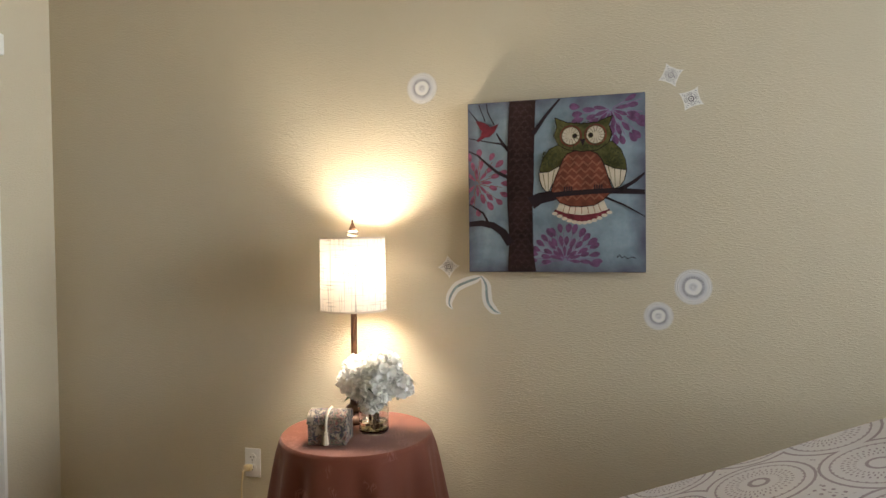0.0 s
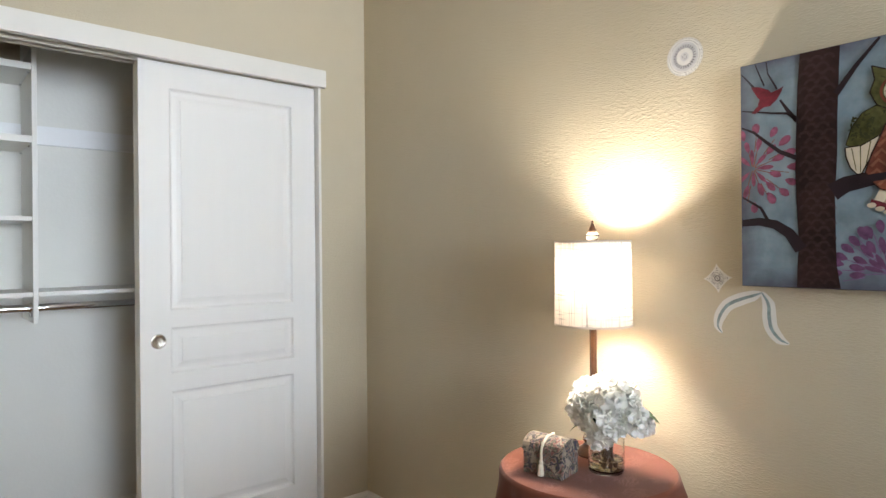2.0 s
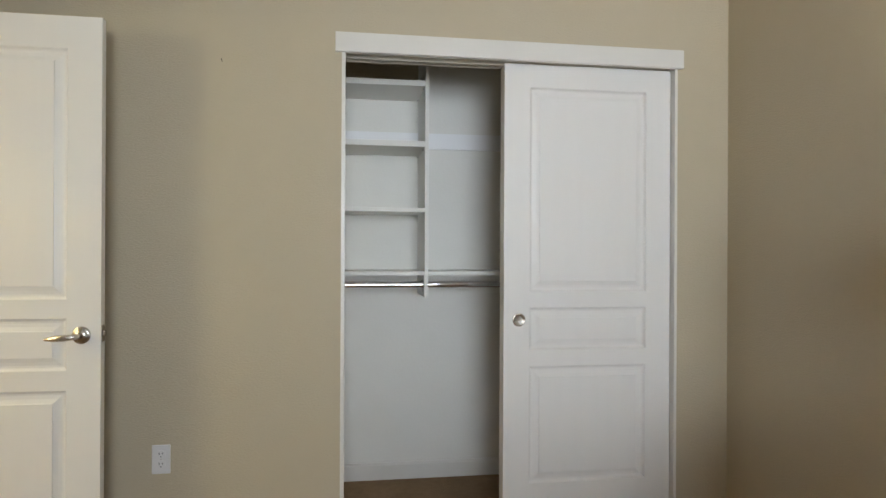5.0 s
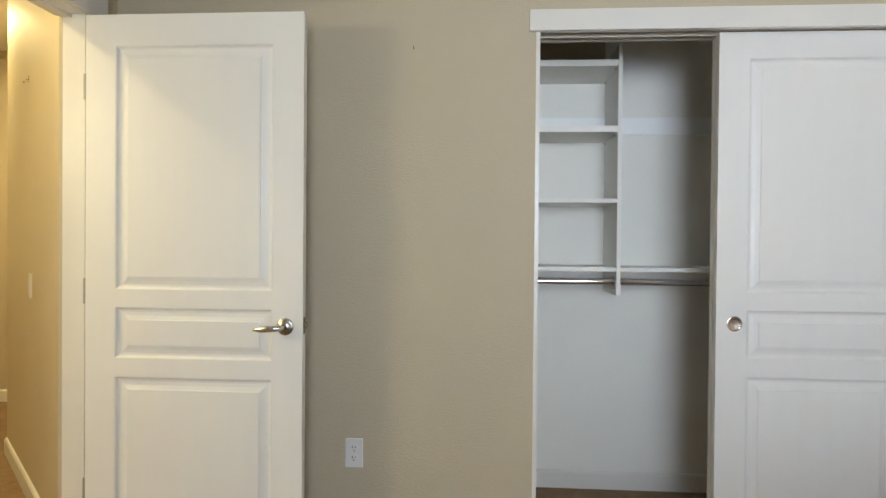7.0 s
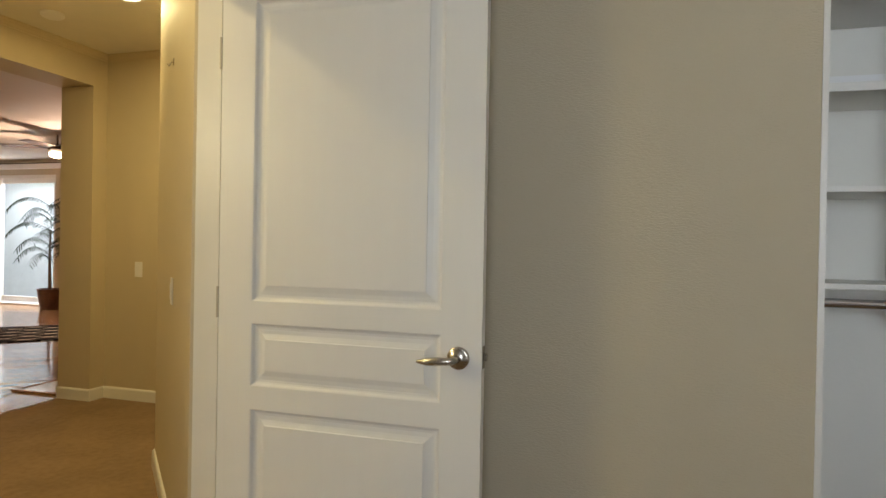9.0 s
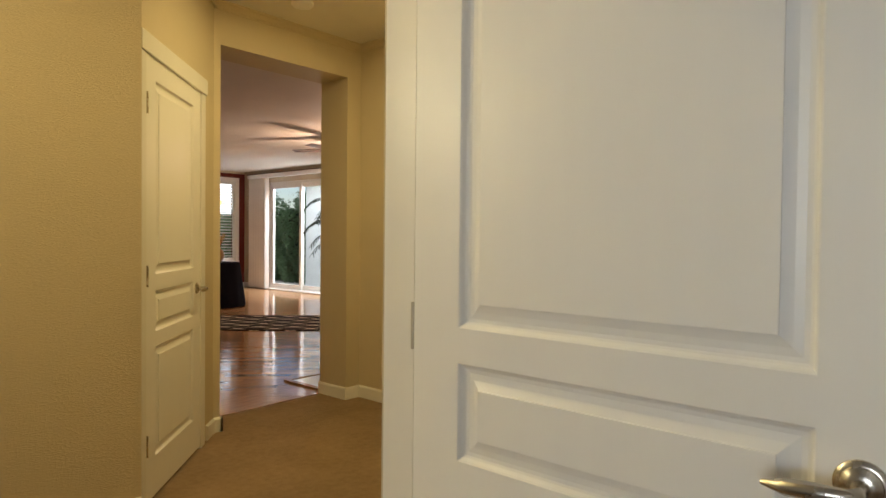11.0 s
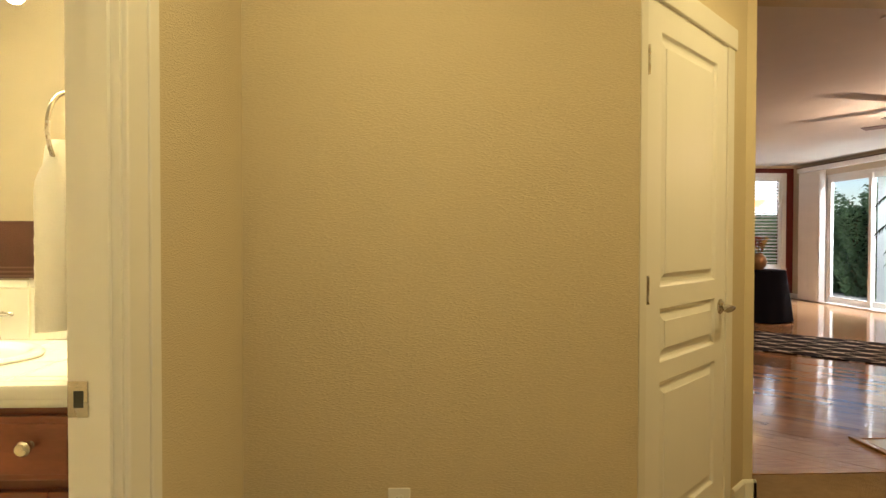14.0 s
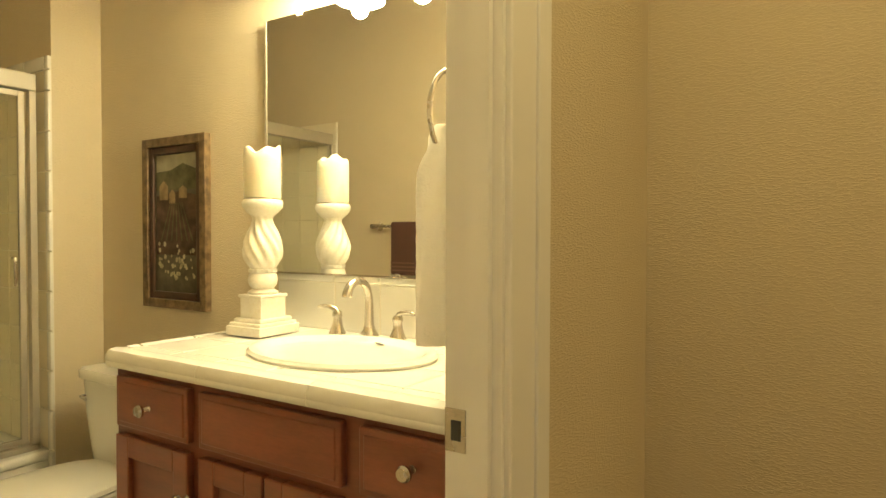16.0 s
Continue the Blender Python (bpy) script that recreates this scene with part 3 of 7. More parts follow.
def crown(name, x0, y0, x1, y1, side, z=HC):
    dx, dy = x1 - x0, y1 - y0
    ln = math.hypot(dx, dy)
    nx, ny = -dy / ln * side, dx / ln * side
    prof = [(0, -.045), (.008, -.045), (.012, -.034), (.030, -.014), (.040, -.010), (.045, 0), (0, 0)]
    bm = bmesh.new()
    ends = [[bm.verts.new((px + nx * a, py + ny * a, z + h - .001)) for a, h in prof] for px, py in ((x0, y0), (x1, y1))]
    for i in range(len(prof)):
        j = (i + 1) % len(prof)
        bm.faces.new((ends[0][i], ends[0][j], ends[1][j], ends[1][i]))
    bm.faces.new(ends[0])
    bm.faces.new(ends[1][::-1])
    return built(name, bm, M_HALL, "painted crown moulding at the hall ceiling")


crown("crown_moulding", -3.675, -3.04, -2.50, -3.04, 1)
crown("crown_moulding", -3.675, -1.63, -3.675, -3.04, 1)
crown("crown_moulding", -2.52, -3.04, LX, LY, 1)
crown("crown_moulding", LX, LY, BX0, LY, 1)
base_run("baseboard", OR - .12, -3.04, OR, -3.04, 1)
base_run("baseboard", OR, -3.026, OR, OB, 1)
base_run("baseboard", -3.675, -1.63, -3.675, -3.04, 1)
base_run("baseboard", OL, OB, OL, -3.026, 1)
base_run("baseboard", -2.559, -3.04, -2.50, -3.04, 1)
base_run("baseboard", -2.51, -3.05, -2.395, -2.935, 1)
base_run("baseboard", LX, LY, BX0, LY, 1)
base_run("baseboard", BX0, LY, BX0, -1.585, 1)
base_run("baseboard", AX - .01, AY - .01, -2.61, -1.63, 1)
base_run("baseboard", -2.61, -1.63, -3.675, -1.63, 1)

# bathroom doorway frame with stop and casing
built("door_frame_bath", boxes((BX0 - .006, -1.428, 0, BX1 + .002, -1.411, 2.065), (BX0 - .006, -.647, 0, BX1 + .002, -.63, 2.065), (BX0 - .006, -1.411, 2.048, BX1 + .002, -.647, 2.065),
                               (BX0 + .01, -1.411, 0, BX0 + .045, -1.399, 2.048)), M_TRIM, "white painted door frame of the bathroom")
built("door_casing", boxes((BX0 - .017, -1.505, 0, BX0, -1.420, 2.05), (BX0 - .022, -1.513, 0, BX0, -1.503, 2.05), (BX0 - .009, -1.583, 0, BX0, -1.513, 2.05),
                           (BX0 - .02, -1.60, 2.05, BX0, -.53, 2.14), r=.003), M_TRIM, "white painted casing beside the bathroom doorway")

# ---- structure: the bathroom ----
MY, TX = -1.985, 1.583                                   # mirror wall, face of the tub end
built("wall_bath_mirror", boxes((BX1, MY - .12, 0, TX + .9, MY, HC)), M_HALL, "beige textured bathroom wall behind the vanity")
built("wall_bath_north", boxes((BX1, DY - .124, 0, TX + .9, DY - .118, HC)), M_HALL, "beige textured bathroom wall with the towel bar")
built("wall_tub_end", boxes((TX, MY, 0, TX + .77, -1.80, HC), (TX + .77, MY, 0, TX + .89, DY - .12, HC)), M_HALL, "beige textured stub wall and far wall at the tub")
built("ceiling_bath", boxes((BX1, MY - .12, HC, TX + .9, DY - .12, HC + .1)), M_CEIL)
built("floor_bath", boxes((BX1, MY, -.1, TX + .9, DY - .12, .002)), M_TILE, "cream tile bathroom floor")

# ---- structure: the living room ----
LXW, LYS, LC = -8.45, -12.30, 2.60
built("wall_living_slider", boxes((LXW - .15, LYS, 0, LXW, -11.35, LC), (LXW - .15, -8.9, 0, LXW, OB, LC), (LXW - .15, -11.35, 2.33, LXW, -8.9, LC)), M_WALL,
      "pale living room wall around the sliding door")
built("wall_living_red", boxes((LXW - .15, LYS - .15, 0, -8.205, LYS, LC), (-7.50, LYS - .15, 0, -1.5, LYS, LC), (-8.205, LYS - .15, 0, -7.50, LYS, .60), (-8.205, LYS - .15, 2.37, -7.50, LYS, LC)), M_RED,
      "dark red living room wall around the shuttered window")
built("wall_living_east", boxes((-1.5, LYS - .15, 0, -1.38, OB, LC)), M_WALL)
built("wall_living_north", boxes((LXW - .15, OB, 0, OR - .25, OB + .12, LC), (OL + .9, OB, 0, -1.38, OB + .12, LC)), M_WALL)
built("ceiling_living", boxes((LXW - .15, LYS - .15, LC, -1.38, OB + .0, LC + .1)), M_CEIL)
built("subfloor_living", boxes((LXW - .15, LYS - .15, -.12, -1.38, OB + .03, -.014)), M_SLOT, "dark underlay below the wood floor")
base_run("baseboard", LXW, -11.35, LXW, LYS, 1, h=.1)
base_run("baseboard", LXW, LYS, -1.5, LYS, 1, h=.1)
crown("crown_moulding", LXW, OB, LXW, LYS, 1)
crown("crown_moulding", LXW, LYS, -1.5, LYS, 1)

# outdoors
built("ground", boxes((-60, -60, -.4, 40, 40, -.13)), M_SOIL, "bare soil ground round the house")
built("patio", boxes((-12.2, -14.5, -.13, LXW - .15, -7, -.05)), M_PATIO, "pale concrete patio outside the sliding door")
built("wall_stucco_outside", boxes((-10.2, -11.75, -.13, -9.75, -6.0, 3.0)), M_STUCCO, "pale stucco house wall beyond the sliding door")

# ---- doors ----
def panel_face(bm, w, h, panels, y0, sgn):
    """One face of a panelled door in the xz plane at depth y0; sgn is the outward way along y."""
    def quad(x0, z0, x1, z1, y):
        f = [(x0, y, z0), (x1, y, z0), (x1, y, z1), (x0, y, z1)]
        vs = [bm.verts.new(p) for p in f]
        bm.faces.new(vs)
    xs0, xs1 = panels[0][0], panels[0][2]
    quad(0, 0, xs0, h, y0)
    quad(xs1, 0, w, h, y0)
    z = 0
    for x0, z0, x1, z1 in sorted(panels, key=lambda p: p[1]):
        quad(x0, z, x1, z0, y0)
        z = z1
        rows = [(-.002, 0), (.003, -.0035), (.007, -.0100), (.011, -.0125), (.018, -.0135), (.030, -.0110), (.0455, -.0050), (.0462, -.0012), (.049, -.0010)]
        rings = []
        for ins, d in rows:
            y = y0 + sgn * d
            rings.append([bm.verts.new(p) for p in ((x0 + ins, y, z0 + ins), (x1 - ins, y, z0 + ins), (x1 - ins, y, z1 - ins), (x0 + ins, y, z1 - ins))])
        for p, q in zip(rings, rings[1:]):
            for k in range(4):
                j = (k + 1) % 4
                bm.faces.new((p[k], p[j], q[j], q[k]))
        bm.faces.new(rings[-1])
    quad(xs0, z, xs1, h, y0)


def door_leaf(w, h=2.028, t=.035, margin=.114, zs=((.20, .710), (.780, .966), (1.033, 1.925)), zoff=0.0):
    """A three-panel leaf: width along x, thickness y 0..t, standing on z 0."""
    bm = bmesh.new()
    pans = [(margin, a - .012 + zoff, w - margin, b - .012 + zoff) for a, b in zs]
    panel_face(bm, w, h, pans, 0, -1)
    panel_face(bm, w, h, pans, t, 1)
    for a, b in (((0, 0), (w, 0)), ((w, 0), (w, h)), ((w, h), (0, h)), ((0, h), (0, 0))):
        vs = [bm.verts.new(p) for p in ((a[0], 0, a[1]), (b[0], 0, b[1]), (b[0], t, b[1]), (a[0], t, a[1]))]
        bm.faces.new(vs)
    bmesh.ops.remove_doubles(bm, verts=bm.verts, dist=1e-5)
    return bm


def lever(parent, x, z, y, out, way):
    """A lever handle: rose on the leaf at (x, z), face y, standing out by out, lever pointing along way in x."""
    grip = part("handle", tube(bmesh.new(), [(x, y + out * .012, z), (x, y + out * .05, z), (x + way * .012, y + out * .056, z - .001), (x + way * .042, y + out * .056, z - .003),
                                             (x + way * .074, y + out * .054, z - .006), (x + way * .101, y + out * .052, z - .007)],
                               [.0105, .0095, .0100, .0115, .0105, .0035], seg=14), M_NICKEL, parent, "brushed nickel lever handle", smooth=True)
    m = Matrix.Translation((x, y, z)) @ Matrix.Rotation(radians(90 if out < 0 else -90), 4, "X")
    part("rose", lathe(bmesh.new(), [(.0, .0), (.031, .0), (.031, .004), (.027, .007), (.024, .0075), (.023, .011), (.017, .014), (.013, .016), (.0, .016)], 28, m),
         M_NICKEL, parent, "round nickel rose with a stepped rim", smooth=True)
    return grip


def hinge(parent, x, y, z):
    bm = tube(bmesh.new(), [(x - .0055, y + .0045, z - .047), (x - .0055, y + .0045, z + .047)], .0055, 12)
    return part("hinge", bm, M_ALU, parent, "dull nickel butt hinge")


# bedroom door, standing open: local x runs from the hinge, local y away from the room's middle
BD = Matrix.Translation((-1.456, -.398, .012)) @ Matrix.Rotation(radians(90), 4, "Z")
door_a = thing("door_1", BD, "white three-panel bedroom door standing open against the closet wall", "door")
door_a["kind"] = "structure"
part("leaf", door_leaf(.818), M_DOOR, door_a, "white painted leaf with three raised panels")
lever(door_a, .754, .894, 0, -1, -1)
lever(door_a, .754, .894, .035, 1, -1)
for z in (1.766, 1.013, .270):
    hinge(door_a, 0, -.001, z)
bm = box(bmesh.new(), .8175, .006, .868, .820, .029, .928)
part("latch", box(bm, .819, .011, .888, .829, .024, .908, r=.002), M_NICKEL, door_a, "nickel latch plate and bolt")

# linen closet door in the diagonal wall, shut
HD = DB @ Matrix.Translation((0, .004, .014))
door_b = thing("door_2", HD, "white three-panel linen closet door, shut, in the diagonal hall wall", "door")
door_b["kind"] = "structure"
part("leaf", door_leaf(.762, h=2.018, zs=((.19, .690), (.758, .944), (1.018, 1.886))), M_DOOR, door_b, "white painted leaf with three raised panels")
lever(door_b, .70, .893, 0, -1, -1)
for z in (1.756, 1.003, .255):
    bm = box(bmesh.new(), -.012, -.004, z - .047, .010, .001, z + .047, r=.001, seg=1)
    tube(bm, [(-.001, -.007, z - .047), (-.001, -.007, z + .047)], .0055, 10)
    part("hinge", bm, M_NICKEL, door_b, "nickel butt hinge")
bm = bmesh.new()
for row in ((-.056, -.002, 0, -.004, .014, 1.985), (.766, -.002, 0, .842, .014, 1.985)):
    diag_box(bm, *row, r=.003)
built("door_casing", bm, M_TRIM, "white painted side casing of the linen door")
built("door_head_trim", diag_box(bmesh.new(), -.068, -.010, 1.985, .856, .014, 2.072, r=.004), M_TRIM, "white painted head trim of the linen door")

# closet header board and bypass doors
HB = thing("closet_header", pose(CX, 1.236, 2.025), "white painted header board over the closet opening", "trim")
HB["kind"] = "structure"
part("board", box(bmesh.new(), 0, 0, 0, .020, 1.524, .080, r=.0015, seg=1), M_TRIM, HB)
part("track", boxes((-.10, .03, .012, -.002, 1.495, .022), (-.10, .03, -.008, -.096, 1.495, .012), (-.052, .03, -.008, -.048, 1.495, .012), (-.006, .03, -.002, -.002, 1.495, .012)), M_ALU, HB,
     "metal sliding door track")


def slide_door(y, x, label):
    d = thing("sliding_closet_door", Matrix.Translation((x, y, .012)) @ Matrix.Rotation(radians(90), 4, "Z"), label, "closet door", "closet doors")
    part("leaf", door_leaf(.766, h=2.012, t=.033), M_DOOR, d, "white painted leaf with three raised panels")
    m = Matrix.Translation((.068, 0, .902)) @ Matrix.Rotation(radians(90), 4, "X")
    part("finger_pull", lathe(bmesh.new(), [(.0, .0006), (.017, .0006), (.0205, .0012), (.022, .0028), (.026, .0035), (.029, .002), (.0295, -.001), (.0, -.001)], 32, m), M_NICKEL, d,
         "round recessed nickel finger pull", smooth=True)
    return d


slide_door(1.957, CX - .030, "front white three-panel sliding closet door, slid over its twin")
slide_door(1.960, CX - .078, "rear white three-panel sliding closet door behind its twin")

# closet shelving
sh = thing("closet_shelving", pose(-2.388, 1.122, 0), "white melamine closet shelves with chrome hanging rods", "closet shelving")
SD = .318
part("divider", box(bmesh.new(), 0, .534, .985, SD, .552, 2.10, r=.001, seg=1), M_MELA, sh, "white upright divider panel")
for z, tk in ((2.006, .028), (1.713, .028), (1.398, .019)):
    part("shelf", box(bmesh.new(), 0, 0, z, SD, .533, z + tk, r=.001, seg=1), M_MELA, sh, "short white shelf")
part("shelf", box(bmesh.new(), 0, 0, 1.092, SD, .533, 1.111, r=.001, seg=1), M_MELA, sh, "short white shelf above the rod")
part("shelf", box(bmesh.new(), 0, .553, 1.092, SD, 1.775, 1.111, r=.001, seg=1), M_MELA, sh, "long white shelf above the rod")
M_CLEAT = mat("bright_melamine", (0.93, 0.93, 0.92), 0.35, vary=0.01)
part("cleat", boxes((0, 0, 1.752, .016, .533, 1.835), (0, .553, 1.752, .016, 1.775, 1.835)), M_CLEAT, sh, "white wall cleat")
part("cleat", boxes((0, 0, 1.03, .016, .533, 1.088), (0, .553, 1.03, .016, 1.775, 1.088)), M_MELA, sh, "white wall cleat below the shelf")
for y0, y1 in ((0, .533), (.553, 1.775)):
    part("rod", tube(bmesh.new(), [(.285, y0, 1.045), (.285, y1, 1.045)], .0155, 20), M_CHROME, sh, "chrome hanging rod", smooth=True)
part("rod_bracket", box(tube(bmesh.new(), [(.285, .522, 1.045), (.285, .5345, 1.045)], .022, 16), .262, .528, 1.01, .30, .534, 1.03, r=.002), M_CHROME, sh)
for z in (2.0, 1.70):
    for x in (.03, .27):
        part("peg", box(bmesh.new(), x, .525, z, x + .01, .5335, z + .006), M_CHROME, sh)


# ---- outlets, switches, hooks ----
def outlet(m, label):
    o = thing("wall_outlet", m, label, "electrical outlet")
    part("plate", box(bmesh.new(), -.035, -.005, -.057, .035, 0, .057, r=.003), M_PLASTIC, o, "white cover plate")
    for z in (.0195, -.0195):
        bm = lathe(bmesh.new(), [(0, 0), (.0172, 0), (.0172, .0022), (0, .0022)], 20, Matrix.Translation((0, -.0045, z)) @ Matrix.Rotation(radians(90), 4, "X"))
        r = part("receptacle", bm, M_PLASTIC, o)
        part("slot", boxes((-.0075, -.0075, z - .001, -.0050, -.0066, z + .008), (.0050, -.0075, z + .001, .0072, -.0066, z + .007), (-.002, -.0075, z - .010, .002, -.0066, z - .006)), M_SLOT, r)
    part("screw", lathe(bmesh.new(), [(0, 0), (.003, 0), (.002, .001), (0, .001)], 10, Matrix.Translation((0, -.005, 0)) @ Matrix.Rotation(radians(90), 4, "X")), M_NICKEL, o)
    return o


def light_switch(m, label):
    o = thing("light_switch", m, label, "light switch")
    part("plate", box(bmesh.new(), -.035, -.005, -.057, .035, 0, .057, r=.003), M_PLASTIC, o, "white cover plate")
    part("rocker", box(bmesh.new(), -.0165, -.009, -.033, .0165, -.004, .033, r=.002), M_PLASTIC, o, "white rocker")
    return o


def on_wall(x, y, z, facing):
    """A wall thing's pose: its local -y looks along facing, in degrees from +x."""
    return pose(x, y, z, 0, 0, facing + 90)


outlet(on_wall(CX, .567, .385, 0), "white outlet low on the beige closet wall")
outlet(on_wall(-.958, LY, .347, 90), "almond outlet low on the long hall wall")
lamp_outlet = outlet(on_wall(-.718, OY, .412, -90), "white outlet with a cream cord plugged in, on the lamp wall")
light_switch(on_wall(-2.012, -1.032, .997, -45), "white rocker switch on the diagonal wall by the bedroom door")
light_switch(on_wall(-3.675, -2.725, .985, 0), "white rocker switch on the far hall wall")
bm = tube(bmesh.new(), [(0, 0, .012), (0, -.010, .012), (0, -.014, .002), (0, -.020, -.006), (0, -.026, .002)], .0022, 8)
box(bm, -.008, -.003, .0, .008, 0, .030, r=.001)
solid("wall_hook", bm, M_NICKEL, on_wall(-2.065, -1.085, 1.955, -45), "small metal hook up on the diagonal hall wall", "hook", smooth=True)
for nm, m, lb in (("wall_nail", on_wall(CX, .79, 1.965, 0), "bent nail stuck in the beige closet wall"), ("wall_nail", on_wall(-1.10, LY, 2.03, 90), "small nail stuck in the long hall wall")):
    solid(nm, tube(bmesh.new(), [(0, 0, 0), (0, -.012, .002), (0, -.014, .009)], .0016, 8), M_SLOT, m, lb, "nail")
cord = [(-.735, 2.968, .395), (-.742, 2.950, .385), (-.748, 2.947, .33), (-.752, 2.952, .2), (-.74, 2.95, .06), (-.66, 2.93, .012), (-.52, 2.93, .008), (-.38, 2.90, .008)]
bm = tube(bmesh.new(), cord, .0035, 8)
box(bm, -.7325 - .012, 2.955, .385, -.7325 + .018, 2.979, .408, r=.005)
solid("power_cord", bm, M_CORD, pose(0, 0, 0), "cream lamp cord hanging from the wall outlet", "cord", smooth=True)

# ---- lamp table ----
TC, TR, TH = (-.158, 2.715), .243, .655


def skirt(bm, r0, r1, z0, z1, folds, amp, seg=160, rows=14, seed=3, flare=1.0):
    rnd = random.Random(seed)
    ph = [rnd.uniform(0, 6.3) for _ in range(5)]
    rings = []
    for i in range(rows + 1):
        f = i / rows
        ring = []
        for k in range(seg):
            a = 2 * math.pi * k / seg
            w = math.sin(folds * a + ph[0] + .7 * math.sin(2 * a + ph[1])) * .62 + math.sin((folds * 1.7) // 1 * a + ph[2]) * .24 + math.sin(3 * a + ph[3]) * .2
            r = r0 + (r1 - r0) * f ** flare + amp * (f ** .5) * w
            ring.append(bm.verts.new((r * math.cos(a), r * math.sin(a), z0 + (z1 - z0) * f)))
        rings.append(ring)
    for p, q in zip(rings, rings[1:]):
        for k in range(seg):
            j = (k + 1) % seg
            bm.faces.new((p[k], p[j], q[j], q[k]))
    return rings


def cloth(bm, r, h, r1, folds, amp, seed):
    rings = skirt(bm, r + .004, r1, h - .010, .012, folds, amp, seed=seed)
    top = [(r + .002, h - .004), (r - .004, h + .002), (r - .02, h + .0035)]
    prev = rings[0]
    for rr, z in top:
        ring = [bm.verts.new((rr * math.cos(2 * math.pi * k / 160), rr * math.sin(2 * math.pi * k / 160), z)) for k in range(160)]
        for k in range(160):
            j = (k + 1) % 160
            bm.faces.new((prev[k], ring[k], ring[j], prev[j]))
        prev = ring
    bm.faces.new(prev)
    return bm


tb = thing("side_table", pose(*TC, 0), "small round side table hidden under a rust cloth", "side table")
part("tabletop", lathe(bmesh.new(), [(0, TH - .022), (TR - .004, TH - .022), (TR - .002, TH - .006), (TR - .006, TH - .003), (0, TH - .003)], 48), M_CHERRY, tb)
for k in range(3):
    a = radians(30 + 120 * k)
    part("leg", tube(bmesh.new(), [(.13 * math.cos(a), .13 * math.sin(a), TH - .03), (.19 * math.cos(a), .19 * math.sin(a), 0.001)], .014, 12), M_CHERRY, tb)
cl = solid("tablecloth", cloth(bmesh.new(), TR, TH, .340, 10, .046, 5), M_CLOTH, pose(*TC, 0.002), "rust damask tablecloth hanging in folds to the floor", "tablecloth", smooth=True)
ZT = TH + .0045

# ---- table lamp ----
LPX, LPY = -.205, 2.812
lp = thing("table_lamp", pose(LPX, LPY, ZT + .001), "lit bronze candlestick lamp with a linen drum shade", "table lamp")
part("base", lathe(bmesh.new(), [(0, 0), (.052, 0), (.055, .006), (.050, .016), (.036, .024), (.028, .034), (.034, .044), (.030, .054), (.018, .062), (.016, .078), (.024, .088), (.028, .100),
                                 (.020, .112), (.013, .122), (.012, .150), (.018, .158), (.026, .164), (.012, .172), (.0095, .18), (0, .18)], 28), M_BRONZE, lp, "turned dark bronze base", smooth=True)
bm = lathe(bmesh.new(), [(.0105, .178), (.0105, .50), (.016, .505), (.016, .515), (.006, .52)], 16, wave=lambda r, z, a: r * (1 + .05 * math.cos(8 * a)))
part("stem", bm, M_BRONZE, lp, "slim reeded bronze stem", smooth=True)
S0, S1, SR = 1.044 - ZT - .001, 1.291 - ZT - .001, .1120
bm = lathe(bmesh.new(), [(SR, S0), (SR - .002, S1)], 64)
part("shade", bm, M_SHADE, lp, "cream slubby linen drum shade", smooth=True)
bm = lathe(bmesh.new(), [(SR + .0015, S0 + .005), (SR + .0015, S0 - .001), (SR - .001, S0 - .001)], 64)
M_BAND = mat("shade_trim_cloth", (0.5, 0.42, 0.33), 0.8)
part("shade_trim", bm, M_BAND, lp, "narrow lower trim band of the shade", smooth=True)
part("shade_trim", lathe(bmesh.new(), [(SR - .0005, S1 - .005), (SR - .0005, S1 + .001), (SR - .003, S1 + .001)], 64), M_BAND, lp, "narrow upper trim band of the shade", smooth=True)
bm = bmesh.new()
for k in range(3):
    a = radians(120 * k + 20)
    tube(bm, [(0, 0, S1 - .012), (SR * .5 * math.cos(a), SR * .5 * math.sin(a), S1 - .012), (SR * .985 * math.cos(a), SR * .985 * math.sin(a), S1 - .006)], .0015, 6)
tube(bm, [(0, 0, S1 - .012), (.030, 0, S1 - .03), (.036, 0, S1 - .09), (.018, 0, S1 - .15), (.008, 0, S1 - .165)], .0013, 6)
tube(bm, [(0, 0, S1 - .012), (-.030, 0, S1 - .03), (-.036, 0, S1 - .09), (-.018, 0, S1 - .15), (-.008, 0, S1 - .165)], .0013, 6)
part("harp", bm, M_NICKEL, lp, "thin wire harp")
part("finial", lathe(bmesh.new(), [(0, S1 - .012), (.008, S1 - .010), (.010, S1 + .0), (.019, S1 + .010), (.020, S1 + .018), (.010, S1 + .026)], 16, close=False), M_GLASS, lp, "clear crystal finial ball", smooth=True)
part("finial_cap", lathe(bmesh.new(), [(.011, S1 + .024), (.013, S1 + .030), (.007, S1 + .042), (.003, S1 + .052), (.0045, S1 + .056), (0, S1 + .061)], 16), M_BRONZE, lp, "bronze finial cap", smooth=True)

